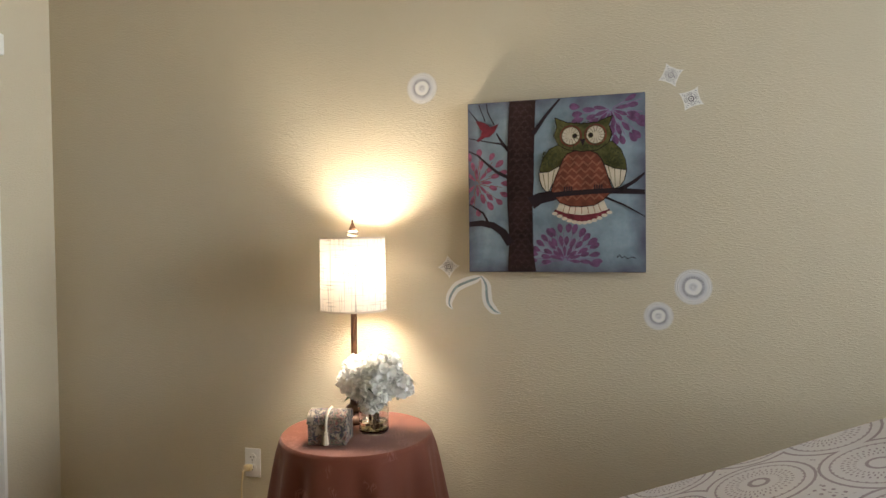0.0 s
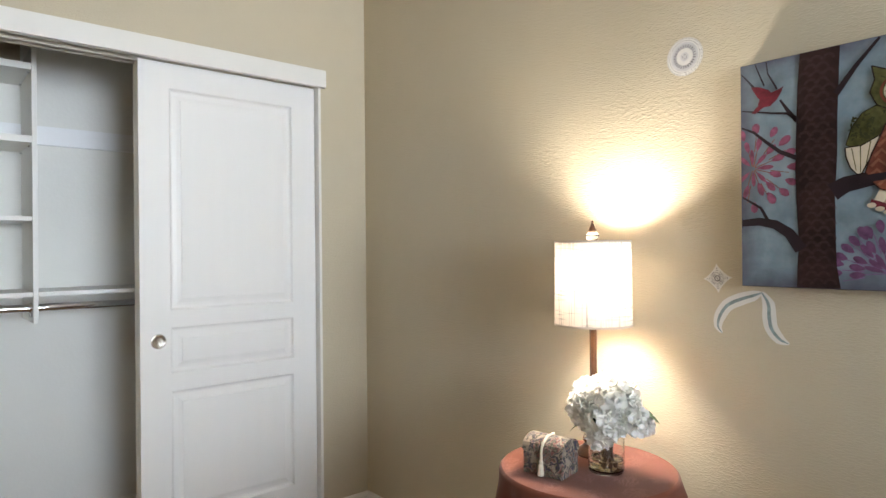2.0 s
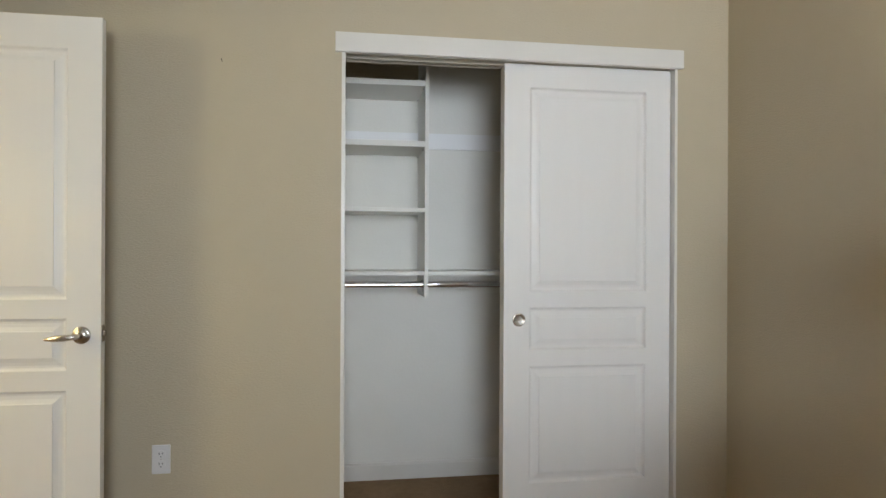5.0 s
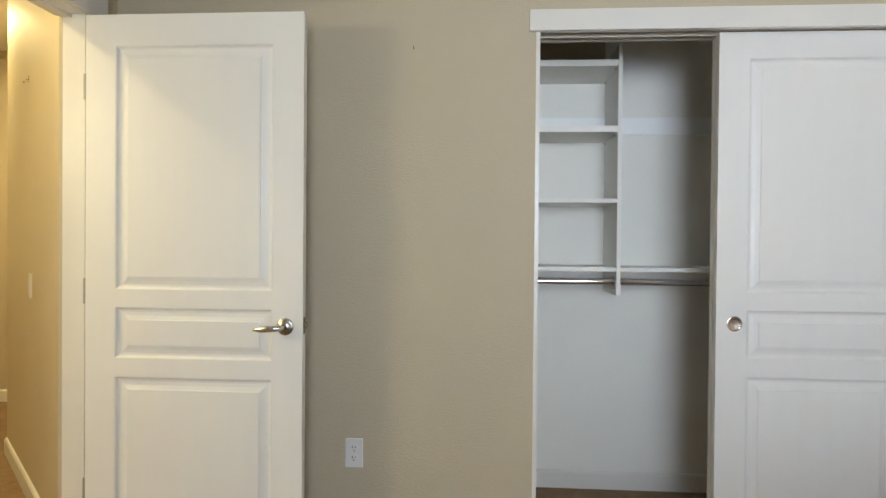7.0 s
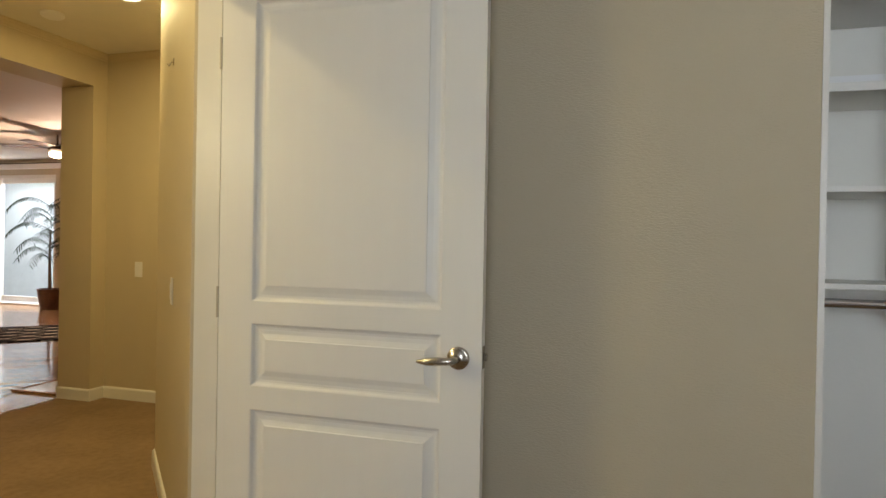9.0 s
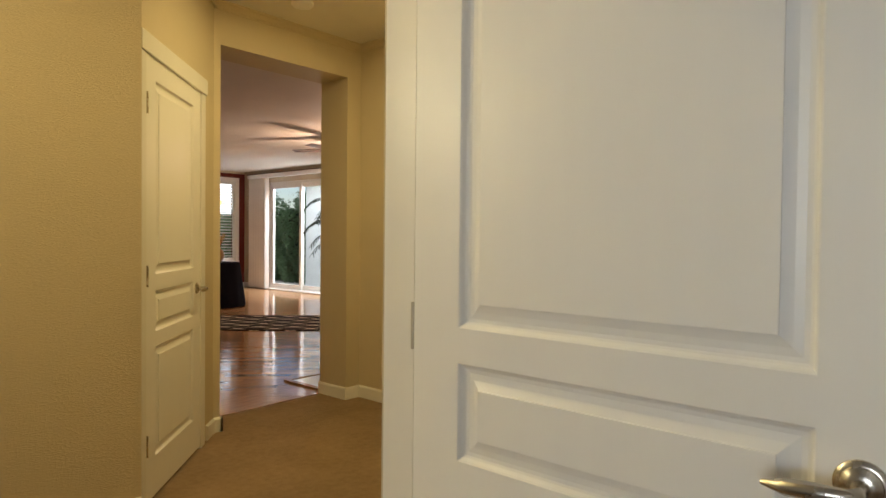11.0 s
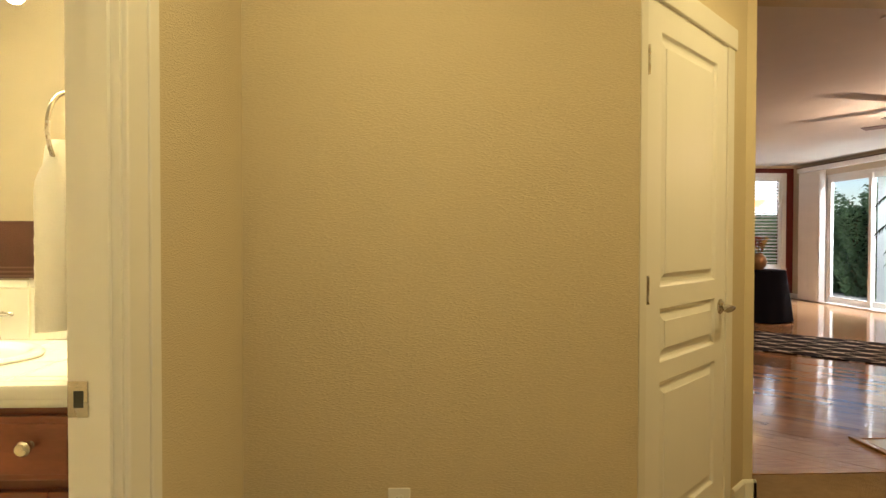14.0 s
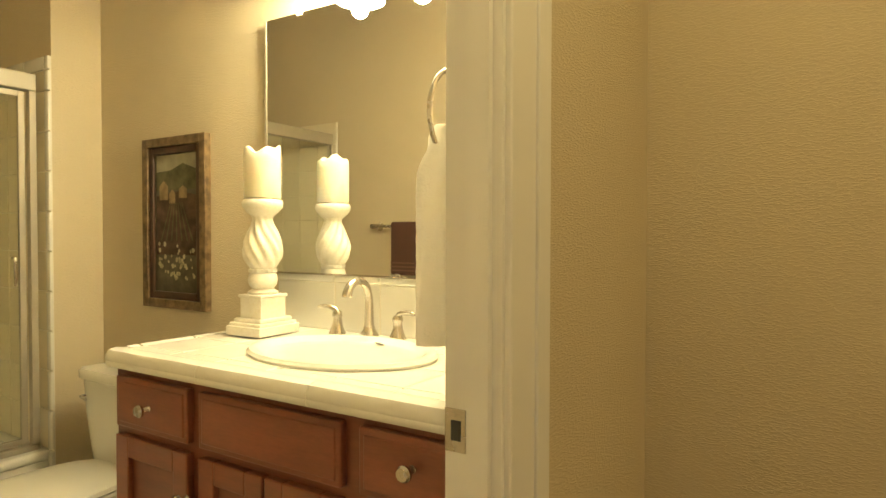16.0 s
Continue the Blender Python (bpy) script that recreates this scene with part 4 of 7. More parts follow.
# ---- trinket box ----
BXM = pose(-.196, 2.602, ZT + .001, 0, 0, 10)
tbx = thing("trinket_box", BXM, "small floral tapestry box with domed lid and cream tassel", "decorative box")
part("body", box(bmesh.new(), -.066, -.050, 0, .066, .050, .066, r=.004), M_TAPE, tbx, "floral tapestry box body")
bm = bmesh.new()
prof = [(-.052, .067)] + [(-.052 * math.cos(a), .072 + .036 * math.sin(a)) for a in [math.pi * i / 12 for i in range(13)]] + [(.052, .067)]
a = [bm.verts.new((-.068, y, z)) for y, z in prof]
b = [bm.verts.new((.068, y, z)) for y, z in prof]
for i in range(len(prof)):
    j = (i + 1) % len(prof)
    bm.faces.new((a[i], a[j], b[j], b[i]))
bm.faces.new(a[::-1])
bm.faces.new(b)
part("lid", bm, M_TAPE, tbx, "domed floral tapestry lid")
bm = tube(bmesh.new(), [(0, .02, .1085), (0, -.02, .1075), (0, -.045, .093), (0, -.0545, .070), (0, -.0545, .046)], .0045, 8)
ball(bm, (0, -.057, .043), .0075, 10)
lathe(bm, [(.004, 0), (.007, -.008), (.009, -.030), (.0095, -.036), (0, -.036)], 14, Matrix.Translation((0, -.057, .041)), wave=lambda r, z, a: r * (1 + .12 * math.cos(7 * a)))
part("tassel", bm, mat("cream_tassel_yarn", (0.62, 0.55, 0.42), 0.9, vary=0.1, scale=60, bump=0.5, bump_scale=300), tbx, "cream braided tassel", smooth=True)
for ob in tbx.children:
    ob.data.transform(Matrix.Diagonal((.90, .92, .93, 1)))

# ---- vase of hydrangeas ----
VX, VY = -.100, 2.722
vs = thing("flower_vase", pose(VX, VY, ZT + .001), "clear glass vase of white silk hydrangeas on the rust table", "vase of flowers")
part("vase", lathe(bmesh.new(), [(0, 0), (.044, 0), (.048, .004), (.048, .126), (.0458, .126), (.0458, .012), (.041, .007), (0, .007)], 36), M_GLASS, vs, "clear straight glass vase", smooth=True)
part("water", lathe(bmesh.new(), [(0, .0075), (.040, .0075), (.0452, .013), (.0452, .036), (0, .036)], 32), plain_glass("pale_resin_water", (0.93, 0.88, 0.68)), vs, "set resin water", smooth=True)
rnd = random.Random(4)
bm = bmesh.new()
for k in range(9):
    a = rnd.uniform(0, 6.28)
    tube(bm, [(.018 * math.cos(a), .018 * math.sin(a), .014), (.015 * math.cos(a + 1), .015 * math.sin(a + 1), .08), (.028 * math.cos(a + 1.5), .028 * math.sin(a + 1.5), .15)], .0045, 7)
part("stems", bm, M_STEM, vs, "bundle of dark stems", smooth=True)
bm = bmesh.new()
for k in range(26):
    a, q = rnd.uniform(0, 6.28), .036 * rnd.uniform(.1, 1) ** .5
    ball(bm, (q * math.cos(a), q * math.sin(a), .012 + rnd.uniform(0, .006)), rnd.uniform(.004, .0065), 7, (1, 1, .6))
tagged(part("pebbles", bm, mat("golden_pebble", (0.46, 0.34, 0.15), 0.35, vary=0.3, scale=40, tint=(0.3, 0.2, 0.08)), vs, "small golden pebbles", smooth=True), kind="stuff")


def petal(bm, m, w=.016, ln=.02, curl=.35):
    """A small cupped petal."""
    g = []
    for i in range(4):
        f = i / 3
        row = []
        for j in range(3):
            u = (j - 1)
            ww = w * math.sin(math.pi * (.12 + .80 * f)) ** .7
            row.append(bm.verts.new(m @ Vector((u * ww * .5, f * ln, curl * ln * (f * f) + .12 * ln * u * u))))
        g.append(row)
    for i in range(3):
        for j in range(2):
            bm.faces.new((g[i][j], g[i][j + 1], g[i + 1][j + 1], g[i + 1][j]))


def bloom(name, cx, cy, cz, rad, n, seed):
    r = random.Random(seed)
    bm = bmesh.new()
    for i in range(n):
        z = 1 - 1.75 * (i + .5) / n
        a = i * 2.39996 + r.uniform(-.2, .2)
        q = math.sqrt(max(0, 1 - z * z))
        d = Vector((q * math.cos(a), q * math.sin(a), z))
        base = Vector((cx, cy, cz)) + d * rad * r.uniform(.78, 1.04)
        rot = d.to_track_quat("Z", "Y").to_matrix().to_4x4()
        spin = r.uniform(0, 6.3)
        for k in range(4):
            m = Matrix.Translation(base) @ rot @ Matrix.Rotation(spin + k * math.pi / 2, 4, "Z") @ Matrix.Rotation(r.uniform(.05, .55), 4, "X")
            petal(bm, m, w=r.uniform(.020, .027), ln=r.uniform(.018, .026))
    ball(bm, (cx, cy, cz), rad * .8, 10)
    return part(name, bm, M_PETAL, vs, "white hydrangea head", smooth=True)


bloom("flower_head", -.030, -.010, .188, .052, 84, 1)
bloom("flower_head", .034, -.004, .198, .052, 84, 2)
bloom("flower_head", -.078, .004, .160, .034, 44, 3)
bloom("flower_head", .022, -.036, .144, .042, 54, 5)
bloom("flower_head", .074, .0, .158, .034, 44, 7)
bloom("flower_head", .0, .02, .214, .042, 54, 8)
bloom("flower_head", -.046, -.026, .150, .030, 34, 11)
bloom("flower_head", .088, .030, .140, .023, 22, 13)
bloom("flower_head", .006, -.040, .104, .024, 24, 17)
bloom("flower_head", -.066, .0, .212, .020, 20, 19)


def leaf_blade(bm, p0, p1, w, sag=.2):
    p0, p1 = Vector(p0), Vector(p1)
    d = p1 - p0
    sd = d.cross(Vector((0, 0, 1))).normalized()
    g = []
    for i in range(7):
        f = i / 6
        c = p0 + d * f + Vector((0, 0, sag * d.length * math.sin(math.pi * f)))
        ww = w * math.sin(math.pi * min(.98, max(.03, f))) ** .8
        g.append([bm.verts.new(c - sd * ww * .5), bm.verts.new(c - Vector((0, 0, .12 * ww))), bm.verts.new(c + sd * ww * .5)])
    for i in range(6):
        for j in range(2):
            bm.faces.new((g[i][j], g[i][j + 1], g[i + 1][j + 1], g[i + 1][j]))


for p0, p1, w in (((.078, .010, .180), (.138, .040, .148), .044), ((-.05, 0, .125), (-.105, .01, .125), .030), ((.0, -.05, .155), (.03, -.075, .14), .022), ((-.045, -.03, .12), (-.085, -.05, .10), .028),
                  ((.02, -.06, .14), (-.01, -.075, .11), .02)):
    bm = bmesh.new()
    leaf_blade(bm, p0, p1, w)
    part("leaf", bm, M_LEAF, vs, "dark green leaf", smooth=True)

# ---- painting on the lamp wall ----
PX0, PZ0, PW, PH = .172, 1.167, .583, .578
pt = thing("canvas_painting", pose(PX0, 2.944, PZ0), "square canvas painting of a dark tree, pink blooms and rounded shapes", "painting")
C_BACK = mat("painted_blue_grey", (0.17, 0.25, 0.285), 0.7, vary=0.35, scale=9, spec=0.2, tint=(0.25, 0.29, 0.33), bump=0.15, bump_scale=220)
n, l, b = node_chain(C_BACK)
# the ground is glazed with dark violet towards its four edges
g_tc = n.new("ShaderNodeTexCoord")
g_sep = n.new("ShaderNodeSeparateXYZ")
l.new(g_tc.outputs["Object"], g_sep.inputs["Vector"])
g_sides = []
for g_ax, g_len in (("X", PW), ("Z", PH)):
    g_far = n.new("ShaderNodeMath")
    g_far.operation = "SUBTRACT"
    g_far.inputs[0].default_value = g_len
    l.new(g_sep.outputs[g_ax], g_far.inputs[1])
    g_min = n.new("ShaderNodeMath")
    g_min.operation = "MINIMUM"
    l.new(g_sep.outputs[g_ax], g_min.inputs[0])
    l.new(g_far.outputs["Value"], g_min.inputs[1])
    g_sides.append(g_min)
g_edge = n.new("ShaderNodeMath")
g_edge.operation = "MINIMUM"
l.new(g_sides[0].outputs["Value"], g_edge.inputs[0])
l.new(g_sides[1].outputs["Value"], g_edge.inputs[1])
g_noise = n.new("ShaderNodeTexNoise")
g_noise.inputs["Scale"].default_value = 11
g_noise.inputs["Detail"].default_value = 6
l.new(g_tc.outputs["Object"], g_noise.inputs["Vector"])
g_add = n.new("ShaderNodeMath")
g_add.operation = "MULTIPLY_ADD"
g_add.inputs[1].default_value = -0.09
l.new(g_noise.outputs["Fac"], g_add.inputs[0])
l.new(g_edge.outputs["Value"], g_add.inputs[2])
g_range = n.new("ShaderNodeMapRange")
g_range.inputs["From Min"].default_value, g_range.inputs["From Max"].default_value = -0.060, 0.012
g_range.inputs["To Min"].default_value, g_range.inputs["To Max"].default_value = 0.95, 0
l.new(g_add.outputs["Value"], g_range.inputs["Value"])
g_mix = n.new("ShaderNodeMix")
g_mix.data_type = "RGBA"
g_mix.inputs["B"].default_value = (0.060, 0.048, 0.080, 1)
l.new(g_range.outputs["Result"], g_mix.inputs["Factor"])
l.new(b.inputs["Base Color"].links[0].from_socket, g_mix.inputs["A"])
l.new(g_mix.outputs["Result"], b.inputs["Base Color"])
part("canvas", box(bmesh.new(), 0, 0, 0, PW, .041, PH, r=.002), mat("dark_canvas_edge", (0.075, 0.06, 0.075), 0.6, vary=0.2), pt, "stretched canvas with dark purple edges")
part("ground", plate(bmesh.new(), [(.002, .002), (PW - .002, .002), (PW - .002, PH - .002), (.002, PH - .002)], .0012, -.0014), C_BACK, pt, "blue-grey painted ground")
C_TRUNK = mat("painted_trunk", (0.018, 0.009, 0.009), 0.7, spec=0.15, vary=0.4, scale=12, tint=(0.036, 0.018, 0.016), bump=0.3, bump_scale=90)
C_BRANCH = flat("painted_branch", (0.022, 0.013, 0.016))
C_PINK = flat("painted_pink", (0.24, 0.075, 0.125), .4, 60)
C_VIOLET = flat("painted_violet", (0.140, 0.062, 0.130), .4, 60)
C_VIOLET2 = flat("painted_pale_violet", (0.22, 0.13, 0.25), .3, 60)
C_SPECK = flat("painted_olive_speck", (0.05, 0.05, 0.02), .3)
C_GREEN = flat("painted_green", (0.085, 0.082, 0.026), .5, 50)
C_OUTLINE = flat("painted_dark_outline", (0.020, 0.012, 0.010), .3)
C_RUST = flat("painted_rust", (0.145, 0.042, 0.024), .3, 40)
C_RUST2 = flat("painted_light_rust", (0.22, 0.085, 0.05), .3, 40)
C_CREAM = flat("painted_cream", (0.56, 0.49, 0.37), .12)
C_RED = flat("painted_red", (0.13, 0.018, 0.026), .4, 50)
C_ARC = flat("painted_scale_line", (0.060, 0.034, 0.032), .3)
layer = [0]


def shape(pts, material, label):
    """A flat painted shape; each lies a hair above the last."""
    layer[0] += 1
    y = -.0016 - .00012 * layer[0]
    q = [(u * PW, v * PH) for u, v in pts]
    return part("painted_shape", plate(bmesh.new(), q, .0001, y), material, pt, label)


def group_shape(polys, material, label, lift=0.0):
    """Many flat shapes of one colour; lift sets each a hair above its neighbour where they overlap."""
    layer[0] += 1
    y = -.0016 - .00012 * layer[0]
    bm = bmesh.new()
    for k, pts in enumerate(polys):
        plate(bm, [(u * PW, v * PH) for u, v in pts], .0001, y - lift * k)
    layer[0] += math.ceil(lift * len(polys) / .00012)
    return tagged(part("painted_shape", bm, material, pt, label), kind="stuff")


def oval(cx, cy, rx, ry, n=28, rot=0.0, a0=0.0, a1=2 * math.pi):
    out = []
    for k in range(n):
        a = a0 + (a1 - a0) * k / (n if a1 - a0 > 6.2 else n - 1)
        x, y = rx * math.cos(a), ry * math.sin(a)
        out.append((cx + x * math.cos(rot) - y * math.sin(rot), cy + x * math.sin(rot) + y * math.cos(rot)))
    return out


def clipped(pts):
    return [(min(.996, max(.004, u)), min(.996, max(.004, v))) for u, v in pts]


def stroke(pts, w0, w1):
    """A tapering brush stroke along points."""
    lft, rgt = [], []
    for i, (x, y) in enumerate(pts):
        x0, y0 = pts[max(0, i - 1)]
        x1, y1 = pts[min(len(pts) - 1, i + 1)]
        ln = math.hypot(x1 - x0, y1 - y0) or 1
        nx, ny = -(y1 - y0) / ln, (x1 - x0) / ln
        w = (w0 + (w1 - w0) * i / (len(pts) - 1)) / 2
        lft.append((x + nx * w, y + ny * w))
        rgt.append((x - nx * w, y - ny * w))
    return clipped(lft + rgt[::-1])


def outline(pts, w=.005):
    """A thin dark line round a closed shape."""
    return [stroke([pts[k], pts[(k + 1) % len(pts)]], w, w) for k in range(len(pts))]


def petal_shape(px, py, a, ln, hw):
    """A pointed drop, its round end outwards."""
    out = []
    for q in range(12):
        b = 2 * math.pi * q / 12
        u, v = ln * math.cos(b), hw * math.copysign(abs(math.sin(b)) ** 1.35, math.sin(b)) * (1 + .28 * math.cos(b))
        out.append((px + u * math.cos(a) - v * math.sin(a), py + u * math.sin(a) + v * math.cos(a)))
    return clipped(out)


def flower(cx, cy, r, material, label, a0=0, a1=360, pale=None):
    petals, stalks, pr = [], [], random.Random(int(cx * 100))
    for k, (rr, n, ln) in enumerate(((.27, 8, .17), (.56, 12, .16), (.87, 17, .15))):
        for i in range(n):
            a = a0 + (a1 - a0) * (i + .5 * (k % 2)) / n
            if a > a1:
                continue
            a = radians(a + pr.uniform(-4, 4))
            rj = rr * pr.uniform(.92, 1.07)
            px, py = cx + r * rj * math.cos(a), cy + r * rj * math.sin(a)
            if not (.01 < px < .99 and .01 < py < .99):
                continue
            petals.append(petal_shape(px, py, a, r * ln * pr.uniform(.85, 1.12), r * (.050 + .016 * k) * pr.uniform(.9, 1.1)))
            if k == 1:
                stalks.append(stroke([(cx + r * .05 * math.cos(a), cy + r * .05 * math.sin(a)), (cx + r * .45 * math.cos(a), cy + r * .45 * math.sin(a))], .004, .003))
                stalks.append(stroke([(cx + r * .4 * math.cos(a + .13), cy + r * .4 * math.sin(a + .13)), (cx + r * .80 * math.cos(a + .13), cy + r * .80 * math.sin(a + .13))], .004, .003))
    stalks = [q for q in stalks if all(.006 < x < .994 and .006 < y < .994 for x, y in q)]
    if stalks:
        group_shape(stalks, pale or C_VIOLET2, "thin pale stalks of a bloom")
    group_shape(petals, material, label, .00002)


flower(.816, .917, .215, C_VIOLET, "violet bloom of pointed petals", 170, 395)
flower(.055, .528, .190, C_PINK, "pink bloom of pointed petals", pale=C_RUST2)
flower(.560, .070, .200, C_VIOLET, "violet bloom of pointed petals", -10, 192)
shape([(.233, .004), (.397, .004), (.383, .10), (.381, .20), (.379, .38), (.388, .55), (.390, .713), (.401, .996), (.251, .996), (.240, .85), (.236, .72), (.230, .50), (.233, .38), (.242, .19), (.236, .10)], C_TRUNK, "dark plum tree trunk")
arcs = []
for row in range(31):
    for c in range(4):
        ux = .268 + c * .046 + (.023 if row % 2 else 0)
        if ux > .368:
            continue
        vy = .02 + row * .031
        for w in (.023, .017):
            arcs.append(stroke([(ux + w * math.cos(math.pi * q / 8), vy + w * 1.05 * math.sin(math.pi * q / 8)) for q in range(9)], .0020, .0020))
group_shape(arcs, C_ARC, "rows of lighter scale lines on the trunk")
group_shape([stroke([(.37, .400), (.42, .428), (.52, .446), (.66, .455), (.83, .461), (.996, .447)], .075, .026), stroke([(.86, .462), (.94, .508), (.996, .552)], .024, .014),
             stroke([(.775, .428), (.889, .376), (.996, .312)], .013, .007), stroke([(.25, .165), (.205, .235), (.148, .275), (.081, .290), (.006, .285)], .050, .030),
             stroke([(.119, .290), (.089, .350), (.008, .403)], .016, .007), stroke([(.235, .556), (.170, .590), (.115, .638), (.060, .690), (.008, .717)], .020, .007),
             stroke([(.240, .712), (.200, .768), (.172, .815)], .020, .008), stroke([(.236, .718), (.200, .752), (.144, .762), (.009, .793)], .014, .005),
             stroke([(.160, .865), (.122, .940), (.115, .994)], .008, .004), stroke([(.106, .890), (.081, .957), (.068, .994)], .007, .004), stroke([(.070, .880), (.039, .921), (.006, .962)], .009, .004),
             stroke([(.385, .800), (.456, .899), (.537, .992)], .026, .010)], C_BRANCH, "dark branches")
# small red bird and the large rounded bird, as plain shapes
shape([(.165, .862), (.186, .872), (.178, .852), (.160, .820), (.130, .795), (.095, .795), (.080, .812), (.092, .842), (.130, .852)], C_RED, "small red rounded shape")
shape([(.050, .893), (.080, .890), (.125, .868), (.145, .842), (.105, .815), (.080, .840)], C_RED, "small red pointed shape")
shape([(.090, .815), (.052, .776), (.068, .771), (.110, .798)], C_RED, "small red pointed shape")
tail = [(.545, .425), (.520, .372), (.509, .345), (.575, .318), (.655, .308), (.735, .315), (.803, .342), (.790, .376), (.768, .428)]
band = [(.506, .362), (.498, .340), (.570, .306), (.654, .287), (.738, .297), (.811, .338), (.806, .358), (.738, .336), (.655, .326), (.570, .338)]
shape(tail, C_CREAM, "cream fan of a tail")
group_shape([stroke([(.655 + (u - .655) * .72, .415), (u, .335)], .003, .004) for u in (.545, .580, .617, .655, .693, .730, .765)], C_RUST2, "thin lines on the tail")
shape(band, C_RED, "red tail band")
group_shape([oval(.506 + .0273 * i, .338 - .056 * math.sin(math.pi * i / 11.0), .016, .010, 12) for i in range(12)], C_CREAM, "cream scalloped hem")
shape([(.655, .286 + .018), (.570, .322), (.512, .352), (.570, .328)], C_RED, "red tail band")
back = [(.538, .735), (.477, .707), (.440, .655), (.419, .585), (.470, .560), (.538, .600), (.660, .640), (.771, .610), (.835, .575), (.900, .573), (.893, .632), (.865, .694), (.825, .736), (.770, .735)]
shape(back, C_GREEN, "olive shoulders")
group_shape(outline(back, .004), C_OUTLINE, "dark outline of the shoulders")
for k, (wing, lines) in enumerate((([(.417, .575), (.420, .535), (.436, .490), (.458, .464), (.474, .465), (.490, .500), (.515, .540), (.538, .612), (.475, .578)], ((.440, .570, .455, .480), (.470, .578, .470, .470), (.505, .590, .490, .505))),
                                   ([(.771, .615), (.788, .564), (.815, .513), (.832, .470), (.862, .483), (.886, .515), (.900, .573), (.835, .584)], ((.800, .600, .818, .520), (.835, .583, .838, .480), (.868, .578, .862, .490))))):
    shape(wing, C_CREAM, "cream wing tip")
    group_shape([stroke([(a, b), (c, d)], .004, .003) for a, b, c, d in lines], C_GREEN, "feather lines")
    group_shape(outline(wing, .005), C_OUTLINE, "dark outline of the wing tip")
belly = [(.660, .691), (.612, .690), (.575, .676), (.552, .645), (.535, .600), (.510, .545), (.486, .471), (.505, .435), (.534, .400), (.590, .378), (.656, .374), (.725, .380), (.775, .410), (.805, .440), (.822, .470),
         (.800, .540), (.785, .590), (.765, .640), (.740, .672), (.705, .688)]
shape(belly, C_RUST, "rust belly")
chev = []
for row in range(7):
    v = .425 + row * .038
    half = .155 - .075 * max(0, (v - .47) / .22) ** 1.3 - (.03 if row == 0 else 0)
    pts, k = [], 0
    u = -half
    while u <= half:
        pts.append((.655 + u, v + (.014 if k % 2 else -.010)))
        u += .0245
        k += 1
    if len(pts) > 2:
        chev.append(stroke(pts, .012, .012))
group_shape(chev, C_RUST2, "lighter zigzag bands")
group_shape(outline(belly, .005), C_OUTLINE, "dark outline of the body")
head = [(.510, .885), (.578, .853), (.662, .842), (.739, .846), (.826, .880), (.806, .828), (.823, .775), (.802, .726), (.743, .690), (.660, .686), (.576, .700), (.527, .729), (.503, .781), (.520, .830)]
shape(head, C_GREEN, "olive head")
group_shape(outline(head, .005), C_OUTLINE, "dark outline of the head")
for u in (.598, .733):
    shape(oval(u, .777, .062, .062, 28), C_RUST, "ring round a pale disc")
    shape(oval(u, .777, .052, .052, 28), C_GREEN, "thin ring")
    shape(oval(u, .777, .048, .048, 28), C_CREAM, "pale disc")
    group_shape([stroke([(u + .018 * math.cos(b), .777 + .018 * math.sin(b)), (u + .046 * math.cos(b), .777 + .046 * math.sin(b))], .002, .003) for b in [math.pi * k / 7 for k in range(14)]], C_OUTLINE, "fine spokes")
    shape(oval(u + (.022 if u < .65 else -.026), .775, .015, .015, 18), C_GREEN, "small ring")
    shape(oval(u + (.022 if u < .65 else -.026), .775, .011, .011, 18), C_OUTLINE, "dark dot")
shape([(.648, .757), (.679, .757), (.672, .735), (.664, .717), (.655, .735)], C_BRANCH, "dark wedge")
rs_ = random.Random(8)
specks = []
for sx, wx in ((-1, .478), (1, .838)):
    for _ in range(60):
        b, q = rs_.uniform(0, 6.28), rs_.uniform(0, .9) ** .5
        specks.append(oval(wx + .050 * q * math.cos(b), .645 + .062 * q * math.sin(b), rs_.uniform(.005, .010), .0035, 7, rs_.uniform(0, 3)))
for _ in range(50):
    specks.append(oval(rs_.uniform(.545, .79), rs_.uniform(.692, .722), .006, .003, 7, rs_.uniform(0, 3)))
for _ in range(26):
    specks.append(oval(rs_.uniform(.54, .79), rs_.uniform(.830, .852), .006, .003, 7, rs_.uniform(0, 3)))
group_shape(specks, C_SPECK, "dark feather flecks")
shape(stroke([(.46, .440), (.56, .450), (.68, .456), (.83, .461)], .030, .028), C_BRANCH, "branch passing in front")
group_shape([stroke([(.560 + i * .013, .445), (.562 + i * .013, .490)], .009, .007) for i in range(4)] + [stroke([(.725 + i * .013, .450), (.727 + i * .013, .496)], .009, .007) for i in range(4)], C_BRANCH, "dark toes")
# unreadable signature as a plain stroke
group_shape([stroke([(.845, .085), (.86, .10), (.87, .082), (.885, .092), (.90, .078), (.925, .088), (.945, .080)], .006, .004)], C_BRANCH, "small dark scribble")


# ---- paper decals on the lamp wall ----
def ring_poly(r0, r1, n=48):
    return r0, r1, n


def add_ring(bm, cx, cz, r0, r1, y, n=48, wob=0.0, k=0):
    a = []
    for i in range(n):
        t = 2 * math.pi * i / n
        q = 1 + wob * math.cos(k * t)
        a.append((bm.verts.new((cx + r0 * q * math.cos(t), y, cz + r0 * q * math.sin(t))), bm.verts.new((cx + r1 * q * math.cos(t), y, cz + r1 * q * math.sin(t)))))
    for i in range(n):
        j = (i + 1) % n
        bm.faces.new((a[i][0], a[j][0], a[j][1], a[i][1]))


